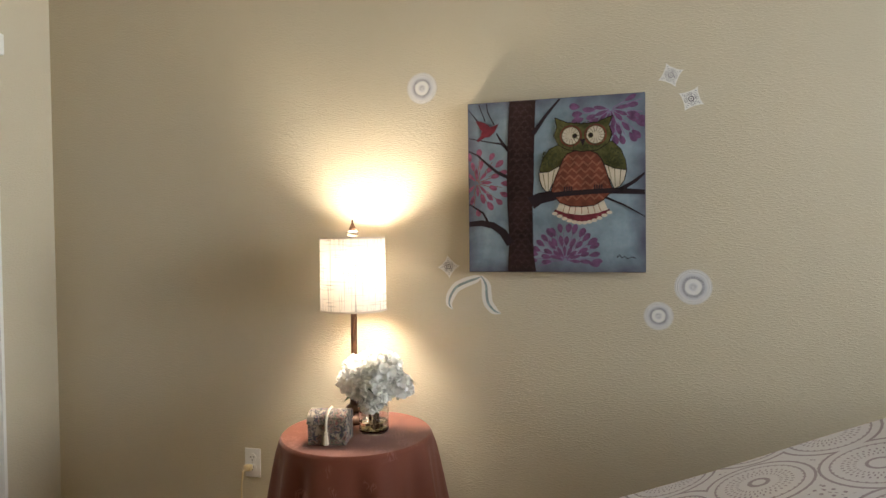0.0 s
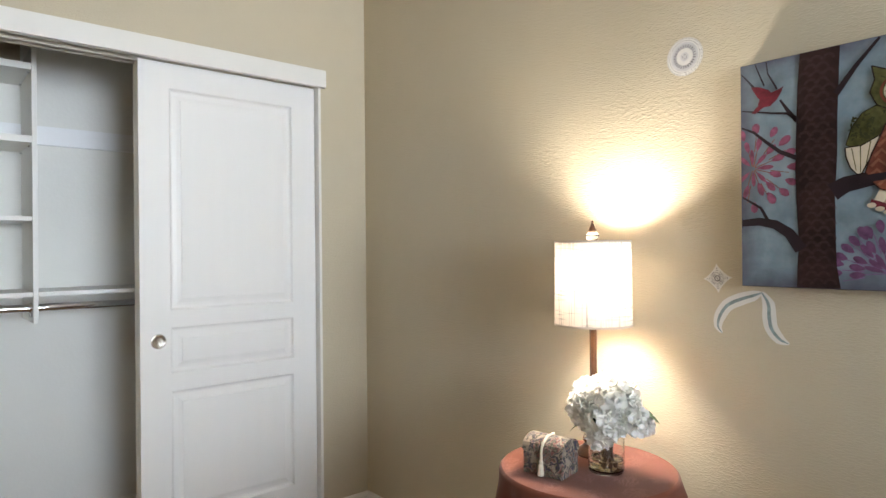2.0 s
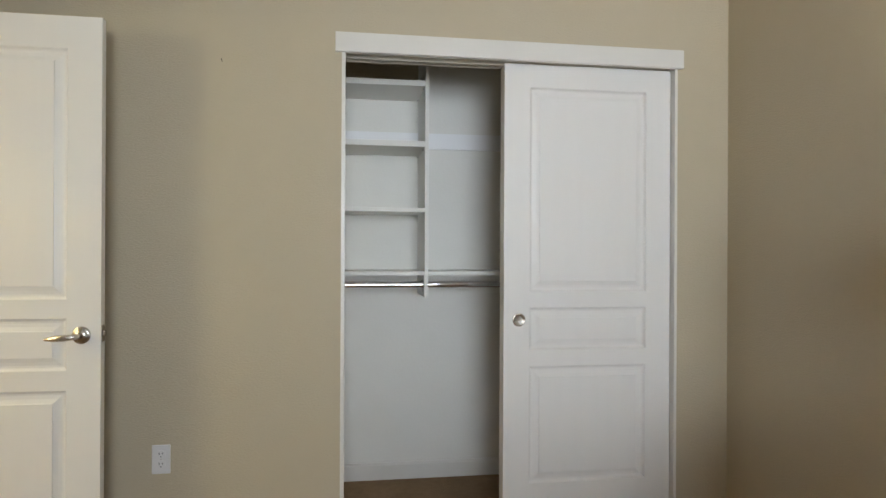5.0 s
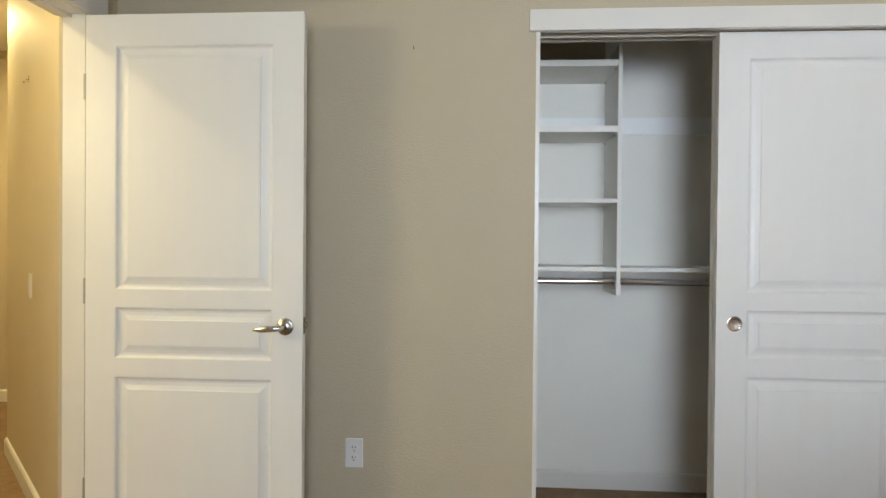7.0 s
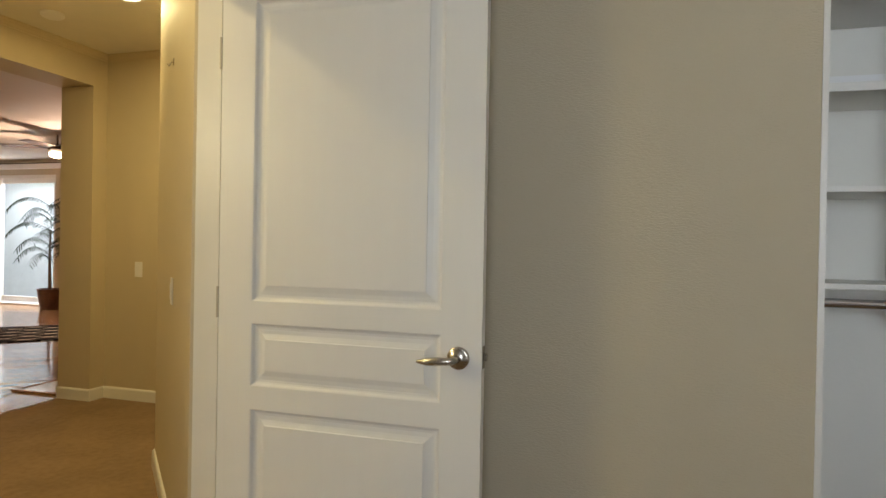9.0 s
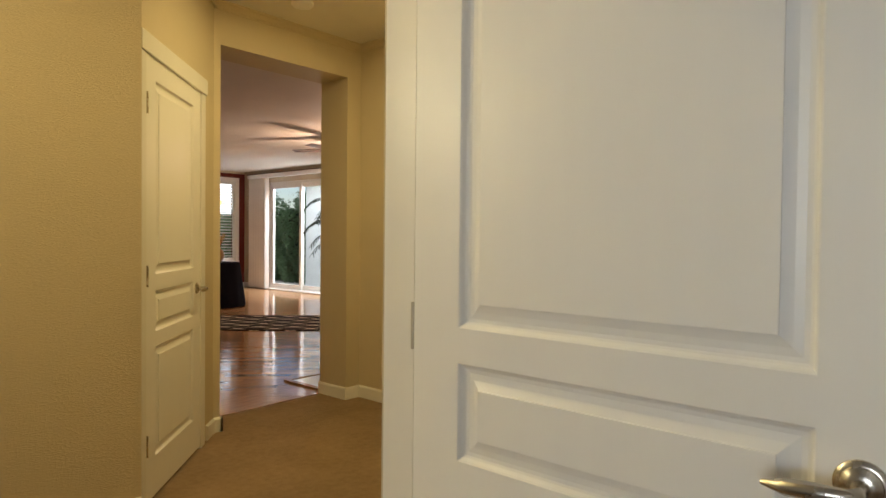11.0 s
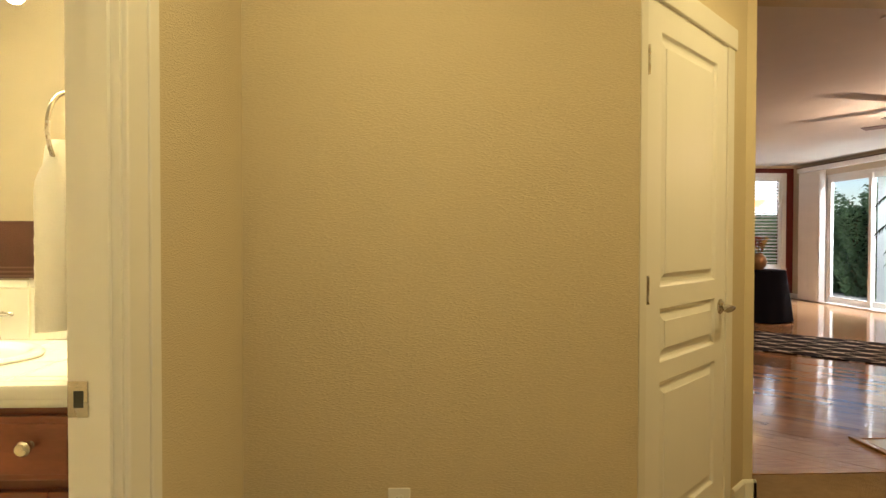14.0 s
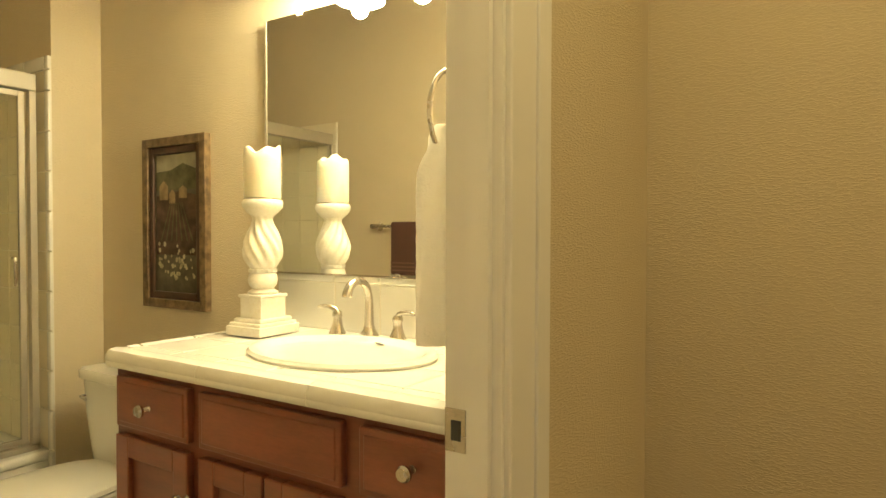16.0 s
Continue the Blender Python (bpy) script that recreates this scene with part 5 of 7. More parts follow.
def add_dashes(bm, cx, cz, r, n, ln, w, y):
    for i in range(n):
        t = 2 * math.pi * i / n
        d, s = Vector((math.cos(t), 0, math.sin(t))), Vector((-math.sin(t), 0, math.cos(t)))
        c = Vector((cx, y, cz)) + d * r
        bm.faces.new([bm.verts.new(c + d * p * ln / 2 + s * q * w / 2) for p, q in ((-1, -1), (1, -1), (1, 1), (-1, 1))])


def medallion(x, z, r, label):
    t = thing("wall_decal", pose(x, OY, z), label, "wall decal", "paper decals on the lamp wall")
    part("paper", plate(bmesh.new(), [(a, b) for a, b in [(r * (1 + .012 * math.cos(24 * 2 * math.pi * i / 96)) * math.cos(2 * math.pi * i / 96), r * (1 + .012 * math.cos(24 * 2 * math.pi * i / 96)) * math.sin(2 * math.pi * i / 96)) for i in range(96)]], .0008, -.0010), M_PAPER, t,
         "round white paper")
    bm = bmesh.new()
    y = -.0013
    add_dashes(bm, 0, 0, r * .95, 34, r * .035, r * .09, y)
    add_ring(bm, 0, 0, r * .83, r * .85, y)
    add_dashes(bm, 0, 0, r * .555, 26, r * .15, r * .055, y - .0003)
    add_ring(bm, 0, 0, r * .46, r * .475, y - .0003)
    add_ring(bm, 0, 0, r * .10, r * .125, y, 24)
    part("print", bm, M_INK, t, "fine grey-purple rings and dashes")
    bm = bmesh.new()
    for q0, q1 in ((.475, .76), (.16, .22), (0.01, .06)):
        add_ring(bm, 0, 0, r * q0, r * q1, y)
    part("tone", bm, M_SILVER, t, "pale silver-grey rings")


def star(x, z, r, turn, label):
    t = thing("wall_decal", pose(x, OY, z), label, "wall decal", "paper decals on the lamp wall")
    pts = []
    for i in range(64):
        a = 2 * math.pi * i / 64
        rr = r / (abs(math.cos(a)) ** .78 + abs(math.sin(a)) ** .78) ** (1 / .78)
        pts.append((rr * math.cos(a + radians(turn)), rr * math.sin(a + radians(turn))))
    part("paper", plate(bmesh.new(), pts, .0008, -.0010), M_PAPER, t, "four-pointed white paper")
    bm = bmesh.new()
    y = -.0013
    add_ring(bm, 0, 0, r * .14, r * .22, y, 24)
    add_ring(bm, 0, 0, .0003, r * .06, y, 12)
    for k in range(4):
        a = radians(turn + 45 + 90 * k)
        for j in range(3):
            for s in (-1, 0, 1):
                aa = a + s * (.34 - .03 * j)
                c = Vector((r * (.30 + .085 * j) * math.cos(aa), y, r * (.30 + .085 * j) * math.sin(aa)))
                d = Vector((-math.sin(a), 0, math.cos(a)))
                o = Vector((math.cos(a), 0, math.sin(a)))
                bm.faces.new([bm.verts.new(c + d * p * r * .045 + o * q * r * .02) for p, q in ((-1, -1), (1, -1), (1, 1), (-1, 1))])
        a = radians(turn + 90 * k)
        for j in range(3):
            c = Vector((r * (.38 + .15 * j) * math.cos(a), y, r * (.38 + .15 * j) * math.sin(a)))
            d = Vector((-math.sin(a), 0, math.cos(a)))
            o = Vector((math.cos(a), 0, math.sin(a)))
            bm.faces.new([bm.verts.new(c + d * p * r * (.09 - .02 * j) + o * q * r * .022) for p, q in ((-1, -1), (1, -1), (1, 1), (-1, 1))])
    part("print", bm, M_INK, t, "dark stepped print with a centre ring")


def feather(spine, widths, label):
    t = thing("wall_decal", pose(0, OY, .006), label, "wall decal", "paper decals on the lamp wall")
    t.location = (spine[0][0], OY, spine[0][1])
    sp = []
    for i in range(len(spine) - 1):
        p0, p1, p2, p3 = spine[max(0, i - 1)], spine[i], spine[i + 1], spine[min(len(spine) - 1, i + 2)]
        for j in range(4):
            f = j / 4
            sp.append(tuple(.5 * (2 * p1[k] + (p2[k] - p0[k]) * f + (2 * p0[k] - 5 * p1[k] + 4 * p2[k] - p3[k]) * f * f + (3 * p1[k] - p0[k] - 3 * p2[k] + p3[k]) * f ** 3) for k in (0, 1)))
    sp.append(spine[-1])
    sp = [(x - spine[0][0], z - spine[0][1]) for x, z in sp]
    nn = len(sp)

    def band(scale, y, off=0.0):
        a, b = [], []
        for i, (x, z) in enumerate(sp):
            x0, z0 = sp[max(0, i - 1)]
            x1, z1 = sp[min(nn - 1, i + 1)]
            ln = math.hypot(x1 - x0, z1 - z0)
            nx, nz = -(z1 - z0) / ln, (x1 - x0) / ln
            f = i / (nn - 1)
            w = np.interp(f, [k / (len(widths) - 1) for k in range(len(widths))], widths) * .5 * scale
            a.append((x + nx * (w + off), z + nz * (w + off)))
            b.append((x - nx * (w - off), z - nz * (w - off)))
        return a, b
    for nm, sc, y, m, lb in (("paper", 1, -.0010, M_PAPER, "curved white paper"), ("print", .26, -.0018, M_TEAL, "dark teal feather print")):
        a, b = band(sc, y)
        bm = bmesh.new()
        va = [bm.verts.new((x, y, z)) for x, z in a]
        vb = [bm.verts.new((x, y, z)) for x, z in b]
        for i in range(nn - 1):
            bm.faces.new((va[i], va[i + 1], vb[i + 1], vb[i]))
        part(nm, bm, m, t, lb)


medallion(-.004, 1.821, .055, "round white medallion decal with grey rings, high beside the painting")
medallion(.900, 1.119, .057, "round white medallion decal with grey rings, low beside the painting")
medallion(.794, 1.023, .046, "smaller round white medallion decal with grey rings")
star(.835, 1.801, .042, 20, "four-pointed white decal with a dark print, tilted")
star(.896, 1.721, .043, 62, "four-pointed white decal with a dark print, steeply tilted")
star(.087, 1.183, .041, 4, "four-pointed white decal with a dark print")
feather([(.205, 1.148), (.185, 1.140), (.150, 1.128), (.115, 1.110), (.093, 1.078), (.088, 1.050), (.100, 1.032)], [.008, .028, .034, .034, .032, .022, .003], "curved white feather decal with a teal print, arching over")
feather([(.205, 1.150), (.222, 1.120), (.224, 1.085), (.230, 1.055), (.250, 1.030), (.273, 1.020)], [.008, .032, .036, .034, .028, .003], "curved white feather decal with a teal print, trailing down")

# ---- bed corner ----
bed = thing("bed", pose(1.6, 2.15, 0), "bed under a pale medallion quilt, beside the lamp wall", "bed")
part("mattress", box(bmesh.new(), -.94, -.48, .28, 1.05, .45, .58, r=.05, seg=3), M_MELA, bed, "white mattress")
part("base", box(bmesh.new(), -.92, -.46, .0, 1.04, .43, .275, r=.01), M_CHERRY, bed)
bm = bmesh.new()
NX, NY = 60, 48
g = []
for i in range(NX + 1):
    row = []
    for j in range(NY + 1):
        u, v = i / NX, j / NY
        x, y = -1.0 + 2.07 * u, -.52 + 1.01 * v
        e = min((x + 1.0), (y + .52), (.49 - y))
        rise = .415 * min(max(0, x + .93), .66) * (.55 + .45 / (1 + math.exp(-(y + .1) * 8)))
        z = .580 + rise + .010 * math.sin(9 * x + 4 * y) * math.sin(8 * y)
        drop = max(0, .06 - e)
        z -= 5 * drop * drop / .06 * 1.6
        row.append(bm.verts.new((x, y, z)))
    g.append(row)
for i in range(NX):
    for j in range(NY):
        bm.faces.new((g[i][j], g[i + 1][j], g[i + 1][j + 1], g[i][j + 1]))
edge = [g[i][0] for i in range(NX + 1)] + [g[NX][j] for j in range(1, NY + 1)] + [g[i][NY] for i in range(NX - 1, -1, -1)] + [g[0][j] for j in range(NY - 1, 0, -1)]
low = [bm.verts.new((v.co.x, v.co.y, .12)) for v in edge]
for i in range(len(edge)):
    j = (i + 1) % len(edge)
    bm.faces.new((edge[i], edge[j], low[j], low[i]))
solid("quilt", bm, M_QUILT, pose(1.6, 2.15, 0), "pale grey quilt printed with medallion rings over bed and pillows", "quilt", smooth=True)

# ---- bathroom: vanity ----
VX0, VX1, VF, VT = -.386, .592, -1.469, .872              # cabinet ends, front, top
va = thing("vanity_cabinet", pose(.1, -1.72, 0), "cherry wood bathroom vanity with drawers and nickel knobs", "vanity cabinet")


def at_v(bm):
    bmesh.ops.translate(bm, verts=bm.verts, vec=(-.1, 1.72, 0))
    return bm


part("body", at_v(boxes((VX0, MY, .09, VX1, VF, VT), (VX0, MY, 0, VX1, VF - .07, .09))), M_CHERRY, va, "cherry cabinet body and toe kick")


def knob(parent, x, z, y):
    m = Matrix.Translation((x - .1, y + 1.72, z)) @ Matrix.Rotation(radians(-90), 4, "X")
    part("knob", lathe(bmesh.new(), [(0, 0), (.008, 0), (.0055, .004), (.0045, .012), (.008, .016), (.0135, .020), (.0145, .026), (.011, .031), (0, .032)], 24, m), M_NICKEL, parent,
         "brushed nickel mushroom knob", smooth=True)


def drawer(x0, x1, z0, z1, knobs, label):
    bm = bmesh.new()
    box(bm, x0, VF - .002, z0, x1, VF + .017, z1, r=.004)
    box(bm, x0 + .012, VF + .010, z0 + .012, x1 - .012, VF + .0195, z1 - .012, r=.003)
    d = part("drawer_front", at_v(bm), M_CHERRY_H, va, label)
    for kx, kz in knobs:
        knob(d, kx, kz, VF + .019)


def cab_door(x0, x1, z0, z1, knobs):
    bm = bmesh.new()
    y = VF - .002
    for row in ((x0, y, z0, x0 + .05, VF + .019, z1), (x1 - .05, y, z0, x1, VF + .019, z1), (x0 + .05, y, z0, x1 - .05, VF + .019, z0 + .05), (x0 + .05, y, z1 - .05, x1 - .05, VF + .019, z1)):
        box(bm, *row, r=.003)
    box(bm, x0 + .045, y, z0 + .045, x1 - .045, VF + .006, z1 - .045)
    d = part("cabinet_door", at_v(bm), M_CHERRY, va, "cherry door with a recessed panel")
    for kx, kz in knobs:
        knob(d, kx, kz, VF + .019)


drawer(.300, .572, .735, .856, [(.437, .794)], "small cherry drawer front")
drawer(-.139, .262, .735, .856, [], "wide cherry false drawer front")
drawer(-.376, -.180, .735, .856, [(-.297, .804)], "small cherry drawer front")
cab_door(.300, .572, .12, .715, [(.300, .62)])
cab_door(.066, .262, .12, .715, [(.07, .62)])
cab_door(-.139, .058, .12, .715, [(-.01, .62)])
cab_door(-.376, -.180, .12, .715, [(-.32, .62)])

# tiled top with a rounded edge
ct = thing("tiled_worktop", pose(.1, -1.70, VT), "cream square-tile worktop with a bullnose edge", "worktop")


def at_c(bm):
    bmesh.ops.translate(bm, verts=bm.verts, vec=(-.1, 1.70, -VT))
    return bm


SKX, SKY, SRX, SRY = .095, -1.715, .245, .178
part("mortar_bed", at_c(boxes((VX0, MY, VT + .001, .592, -1.454, .9095))), M_GROUT, ct, "light grout bed")
TY = [-1.985, -1.832, -1.680, -1.528]
TX0 = [.578, .417, .256, .095, -.066, -.227, -.386]
for i in range(len(TX0) - 1):
    for j in range(4):
        y0 = TY[j] + .003
        y1 = (TY[j + 1] if j < 3 else -1.492) - .000
        part("tile", at_c(box(bmesh.new(), TX0[i + 1] + .003, y0, .902, TX0[i], y1, .9135 + .0004 * ((i * 7 + j * 3) % 3), r=.002, seg=1)), M_TILE, ct)
for i in range(0, len(TX0) - 1, 2):
    x1 = TX0[i]
    x0 = TX0[i + 2] + .0015
    bm = bmesh.new()
    prof = [(-1.4905, .914), (-1.467, .918), (-1.448, .914), (-1.4405, .902), (-1.440, .892), (-1.4415, .889), (-1.440, .886), (-1.441, .880), (-1.446, .874), (-1.462, .872), (-1.472, .876), (-1.4905, .884)]
    a = [bm.verts.new((x0, y, z)) for y, z in prof]
    b = [bm.verts.new((x1 if i else .597, y, z)) for y, z in prof]
    for q in range(len(prof)):
        w = (q + 1) % len(prof)
        bm.faces.new((a[q], a[w], b[w], b[q]))
    bm.faces.new(a)
    bm.faces.new(b[::-1])
    part("edge_tile", at_c(bm), M_TILE, ct, "cream bullnose edge tile", smooth=True)
for j in range(4):
    y0, y1 = TY[j] + .003, (TY[j + 1] if j < 3 else -1.492)
    part("edge_tile", at_c(box(bmesh.new(), .582, y0, .868, .604, y1, .917, r=.006)), M_TILE, ct, "cream bullnose edge tile", smooth=True)
part("splash_bed", at_c(box(bmesh.new(), -.386, MY, .914, .581, MY + .0095, 1.0735)), M_GROUT, ct, "light grout behind the splash tiles")
bx = [.582, .346, .181, .016, -.149, -.386]
for i in range(len(bx) - 1):
    part("splash_tile", at_c(box(bmesh.new(), bx[i + 1] + .003, MY, .9145, bx[i] - .001, MY + .011, 1.052, r=.002, seg=1)), M_TILE, ct, "cream backsplash tile")
    part("splash_cap", at_c(box(bmesh.new(), bx[i + 1] + .003, MY, 1.0535, bx[i] - .001, MY + .016, 1.075, r=.006)), M_TILE, ct, "rounded cream cap tile", smooth=True)

# basin
bs = thing("wash_basin", pose(SKX, SKY, .9145), "oval white drop-in basin with a raised rim in the tiled worktop", "wash basin")
ov = Matrix.Diagonal((SRX / .2, SRY / .2, 1, 1))
part("bowl", lathe(bmesh.new(), [(.2, .000), (.2025, .006), (.197, .013), (.186, .0145), (.176, .010), (.168, .003), (.155, .0006), (.12, .0003), (0, .0002)], 64, ov), M_PORC, bs, "white oval basin", smooth=True)
part("overflow", lathe(bmesh.new(), [(0, .0), (.012, .0), (.012, .0015), (.009, .0015), (.009, .0005), (0, .0005)], 20, Matrix.Translation((-.015, -.128, .0045)) @ Matrix.Rotation(radians(25), 4, "X")), M_PORC, bs, "overflow ring")

# tap
tp = thing("basin_tap", pose(.180, -1.925, .915), "brushed nickel widespread tap with a tall arched spout behind the basin", "tap")
part("spout", tube(lathe(bmesh.new(), [(0, 0), (.026, 0), (.026, .004), (.023, .012), (.020, .016), (.0165, .022), (.0145, .03)], 24),
                   [(0, 0, .025), (0, 0, .095), (.0, .004, .122), (0, .014, .142), (0, .034, .155), (0, .058, .155), (0, .078, .143), (.0, .088, .126), (0, .091, .116)],
                   [.0135, .0110, .0105, .0105, .0105, .0108, .0115, .013, .0135], 18), M_NICKEL, tp, "arched nickel spout", smooth=True)
for sx in (1, -1):
    gx = sx * .098 + (.012 if sx > 0 else .0)
    h = part("tap_handle", lathe(bmesh.new(), [(0, 0), (.024, 0), (.024, .004), (.021, .010), (.014, .030), (.0115, .048), (.014, .053), (.014, .060), (.010, .066), (0, .067)], 24,
                                 Matrix.Translation((gx, .004, 0))), M_NICKEL, tp, "bell-shaped nickel handle base", smooth=True)
    part("lever", tube(bmesh.new(), [(gx, .004, .062), (gx + sx * .006, .006, .070), (gx + sx * .022, .009, .076), (gx + sx * .047, .014, .078), (gx + sx * .062, .016, .074)], [.008, .0075, .0065, .006, .004], 12), M_NICKEL, h,
         "slim nickel lever", smooth=True)

# mirror
mi = thing("wall_mirror", pose(.12, MY, 1.079), "frameless rectangular wall mirror above the tiled splash", "mirror")
part("glass", box(bmesh.new(), -.475, .0012, .0, .490, .026, .769), M_MIRROR, mi, "silvered mirror glass")
for x in (.34, -.1):
    part("clip", box(bmesh.new(), x, .0, .761, x + .022, .030, .778, r=.002), M_PLASTIC, mi, "clear mirror clip")
part("edge_strip", box(bmesh.new(), .490, .0, .0, .499, .027, .769, r=.001, seg=1), M_ALU, mi, "pale mirror edge channel")
part("bottom_channel", box(bmesh.new(), -.475, .0, -.004, .499, .029, .001), M_NICKEL, mi, "metal channel under the mirror")

# vanity light bar
vl = thing("vanity_light", pose(.105, MY, 2.035), "vanity light bar with three lit frosted bell shades above the mirror", "wall light")
part("back_plate", box(bmesh.new(), -.33, 0, -.02, .33, .022, .10, r=.006), M_NICKEL, vl, "nickel back plate")
for i in range(3):
    x = .225 - .225 * i
    arm = part("arm", tube(bmesh.new(), [(x, .02, .04), (x, .08, .055), (x, .125, .04), (x, .135, .0)], .007, 10), M_NICKEL, vl, "curved nickel arm", smooth=True)
    sh_ = part("shade", lathe(bmesh.new(), [(.022, .0), (.034, -.02), (.050, -.06), (.066, -.115), (.074, -.148), (.070, -.148), (.046, -.06), (.030, -.02)], 28, Matrix.Translation((x, .135, .0))), M_VGLOW, vl,
               "lit frosted bell shade", smooth=True)

# candle stand
CK, CR = 1.125, 1.10
cs = thing("candle_holder", pose(.471, -1.816, .9175, 0, 0, 2), "tall distressed white ceramic candle holder with a swirled body", "candle holder")
bm = bmesh.new()
for s, z0, z1, r in ((.068, 0, .022, .002), (.062, .022, .030, .002), (.054, .030, .040, .003), (.042, .038, .092, .002), (.046, .090, .097, .002)):
    box(bm, -s * .87, -s, z0, s * .87, s, z1, r=r)
part("plinth", bm, M_CERAM, cs, "square stepped ceramic plinth")
part("neck", lathe(bmesh.new(), [(.036, .096), (.038, .103), (.026, .110), (.034, .120), (.037, .132), (.034, .145), (.030, .150)], 36), M_CERAM, cs, "turned ceramic neck", smooth=True)
part("bead_band", lathe(bmesh.new(), [(.030, .149), (.034, .151), (.0345, .158), (.031, .160)], 48, wave=lambda r, z, a: r * (1 + .03 * math.cos(16 * a))), M_CERAM, cs, "beaded band", smooth=True)
prof = [(.031, .160), (.038, .170), (.045, .188), (.0475, .205), (.045, .225), (.037, .248), (.028, .268), (.024, .282), (.028, .290)]
bm = bmesh.new()
rows = []
for i in range(29):
    f = i / 28
    z = .160 + .130 * f
    r = float(np.interp(z, [p[1] for p in prof], [p[0] for p in prof]))
    rows.append((r, z))
lathe(bm, rows, 72, wave=lambda r, z, a: r * (1 + .085 * math.cos(10 * (a + 13 * (z - .16))) * min(1, (z - .155) * 40, max(0, (.292 - z) * 40))))
part("swirl_body", bm, M_CERAM, cs, "bulbous body with spiral ribs", smooth=True)
part("cup", lathe(bmesh.new(), [(.028, .290), (.040, .300), (.049, .312), (.0505, .322), (.046, .330), (.038, .332), (.0, .332)], 48, wave=lambda r, z, a: r * (1 + .02 * math.cos(20 * a) * (z > .31))), M_CERAM, cs, "flared ceramic cup", smooth=True)
cd = thing("pillar_candle", pose(.471, -1.816, 1.292), "thick cream pillar candle with a melted rim on its holder", "candle")
part("wax", lathe(bmesh.new(), [(0, 0), (.046, 0), (.0475, .004), (.0475, .110), (.0465, .128), (.043, .132), (.036, .122), (.015, .112), (0, .110)], 48,
                  wave=lambda r, z, a: r), M_WAX, cd, "cream wax body", smooth=True)
ob = cd.children[0]
for v in ob.data.vertices:
    if v.co.z > .105 and math.hypot(v.co.x, v.co.y) > .02:
        a = math.atan2(v.co.y, v.co.x)
        v.co.z += .008 * math.sin(2 * a + .6) + .005 * math.sin(5 * a + 1)
part("wick", tube(bmesh.new(), [(0, 0, .108), (.001, .001, .122), (.004, .002, .128)], .0012, 6), M_SLOT, cd)


for ob in cs.children:
    ob.data.transform(Matrix.Diagonal((CR, CR, CK, 1)))
cd.children[0].data.transform(Matrix.Diagonal((1.06, 1.06, 1.04, 1)))

# towels, ring and bar
tr = thing("towel_ring", pose(BX1, -1.505, 1.46), "nickel towel ring on the wall beside the vanity", "towel ring")
part("mount", tube(bmesh.new(), [(0, 0, .0), (.012, 0, 0), (.035, 0, 0)], [.024, .018, .010], 18), M_NICKEL, tr, smooth=True)
part("ring", tube(bmesh.new(), [(.042, .078 * math.sin(a), -.075 + .078 * math.cos(a)) for a in [2 * math.pi * i / 40 for i in range(41)]], .0042, 10, cap=False), M_NICKEL, tr, smooth=True)


def hanging(x0, y0, y1, z0, z1, t, seed, folds=3, along="y", gather=0.35):
    """A towel hung in soft folds; gathered at the top."""
    r = random.Random(seed)
    bm = bmesh.new()
    nu, nv = 48, 30
    grid = []
    for i in range(nv + 1):
        f = i / nv
        row = []
        g = gather + (1 - gather) * min(1, f * 4.5) ** .6
        for k in range(nu):
            a = 2 * math.pi * k / nu
            c, s = math.cos(a), math.sin(a)
            w = (y1 - y0) / 2 * g
            yy = (y0 + y1) / 2 + w * math.copysign(abs(c) ** .7, c)
            xx = x0 + t * (.55 + .45 * min(1, f * 3)) * math.copysign(abs(s) ** .8, s) + .006 * math.sin(folds * (yy - y0) / (y1 - y0) * 6.28 + 1) + .002 * r.random()
            zz = z1 + (z0 - z1) * f
            row.append(bm.verts.new((xx, yy, zz) if along == "y" else (yy, xx, zz)))
        grid.append(row)
    for p, q in zip(grid, grid[1:]):
        for k in range(nu):
            j = (k + 1) % nu
            bm.faces.new((p[k], p[j], q[j], q[k]))
    bm.faces.new(grid[0][::-1])
    bm.faces.new(grid[-1])
    return bm


solid("hand_towel", hanging(.050, -.085, .085, -.356, .0, .026, 3), M_WTOWEL, pose(BX1, -1.505, 1.372), "white terry hand towel hanging in folds from the towel ring", "towel", smooth=True)
tbr = thing("towel_bar", pose(1.0, DY - .122, 1.24), "nickel towel bar on the bathroom wall opposite the mirror", "towel bar")
part("bar", tube(bmesh.new(), [(-.29, -.062, 0), (.29, -.062, 0)], .0085, 14), M_NICKEL, tbr, smooth=True)
for x in (-.29, .29):
    part("post", tube(bmesh.new(), [(x, 0, 0), (x, -.012, 0), (x, -.045, 0), (x, -.074, 0)], [.026, .020, .012, .014], 18), M_NICKEL, tbr, smooth=True)
bt = thing("bath_towel", pose(.93, DY - .184, 1.255), "folded dark brown bath towel over the towel bar", "towel")
bm = bmesh.new()
box(bm, -.22, -.028, -.275, .22, -.010, 0, r=.008)
box(bm, -.22, .010, -.24, .22, .024, 0, r=.006)
box(bm, -.22, -.028, -.012, .22, .024, .008, r=.009, seg=3)
part("cloth", bm, M_BTOWEL, bt, "dark brown terry cloth", smooth=True)
for z in (-.215, -.235, -.255):
    part("band", box(bmesh.new(), -.2205, -.0292, z, .2205, -.027, z + .008), mat("brown_towel_band", (0.15, 0.075, 0.05), 0.8), bt, "woven border band")

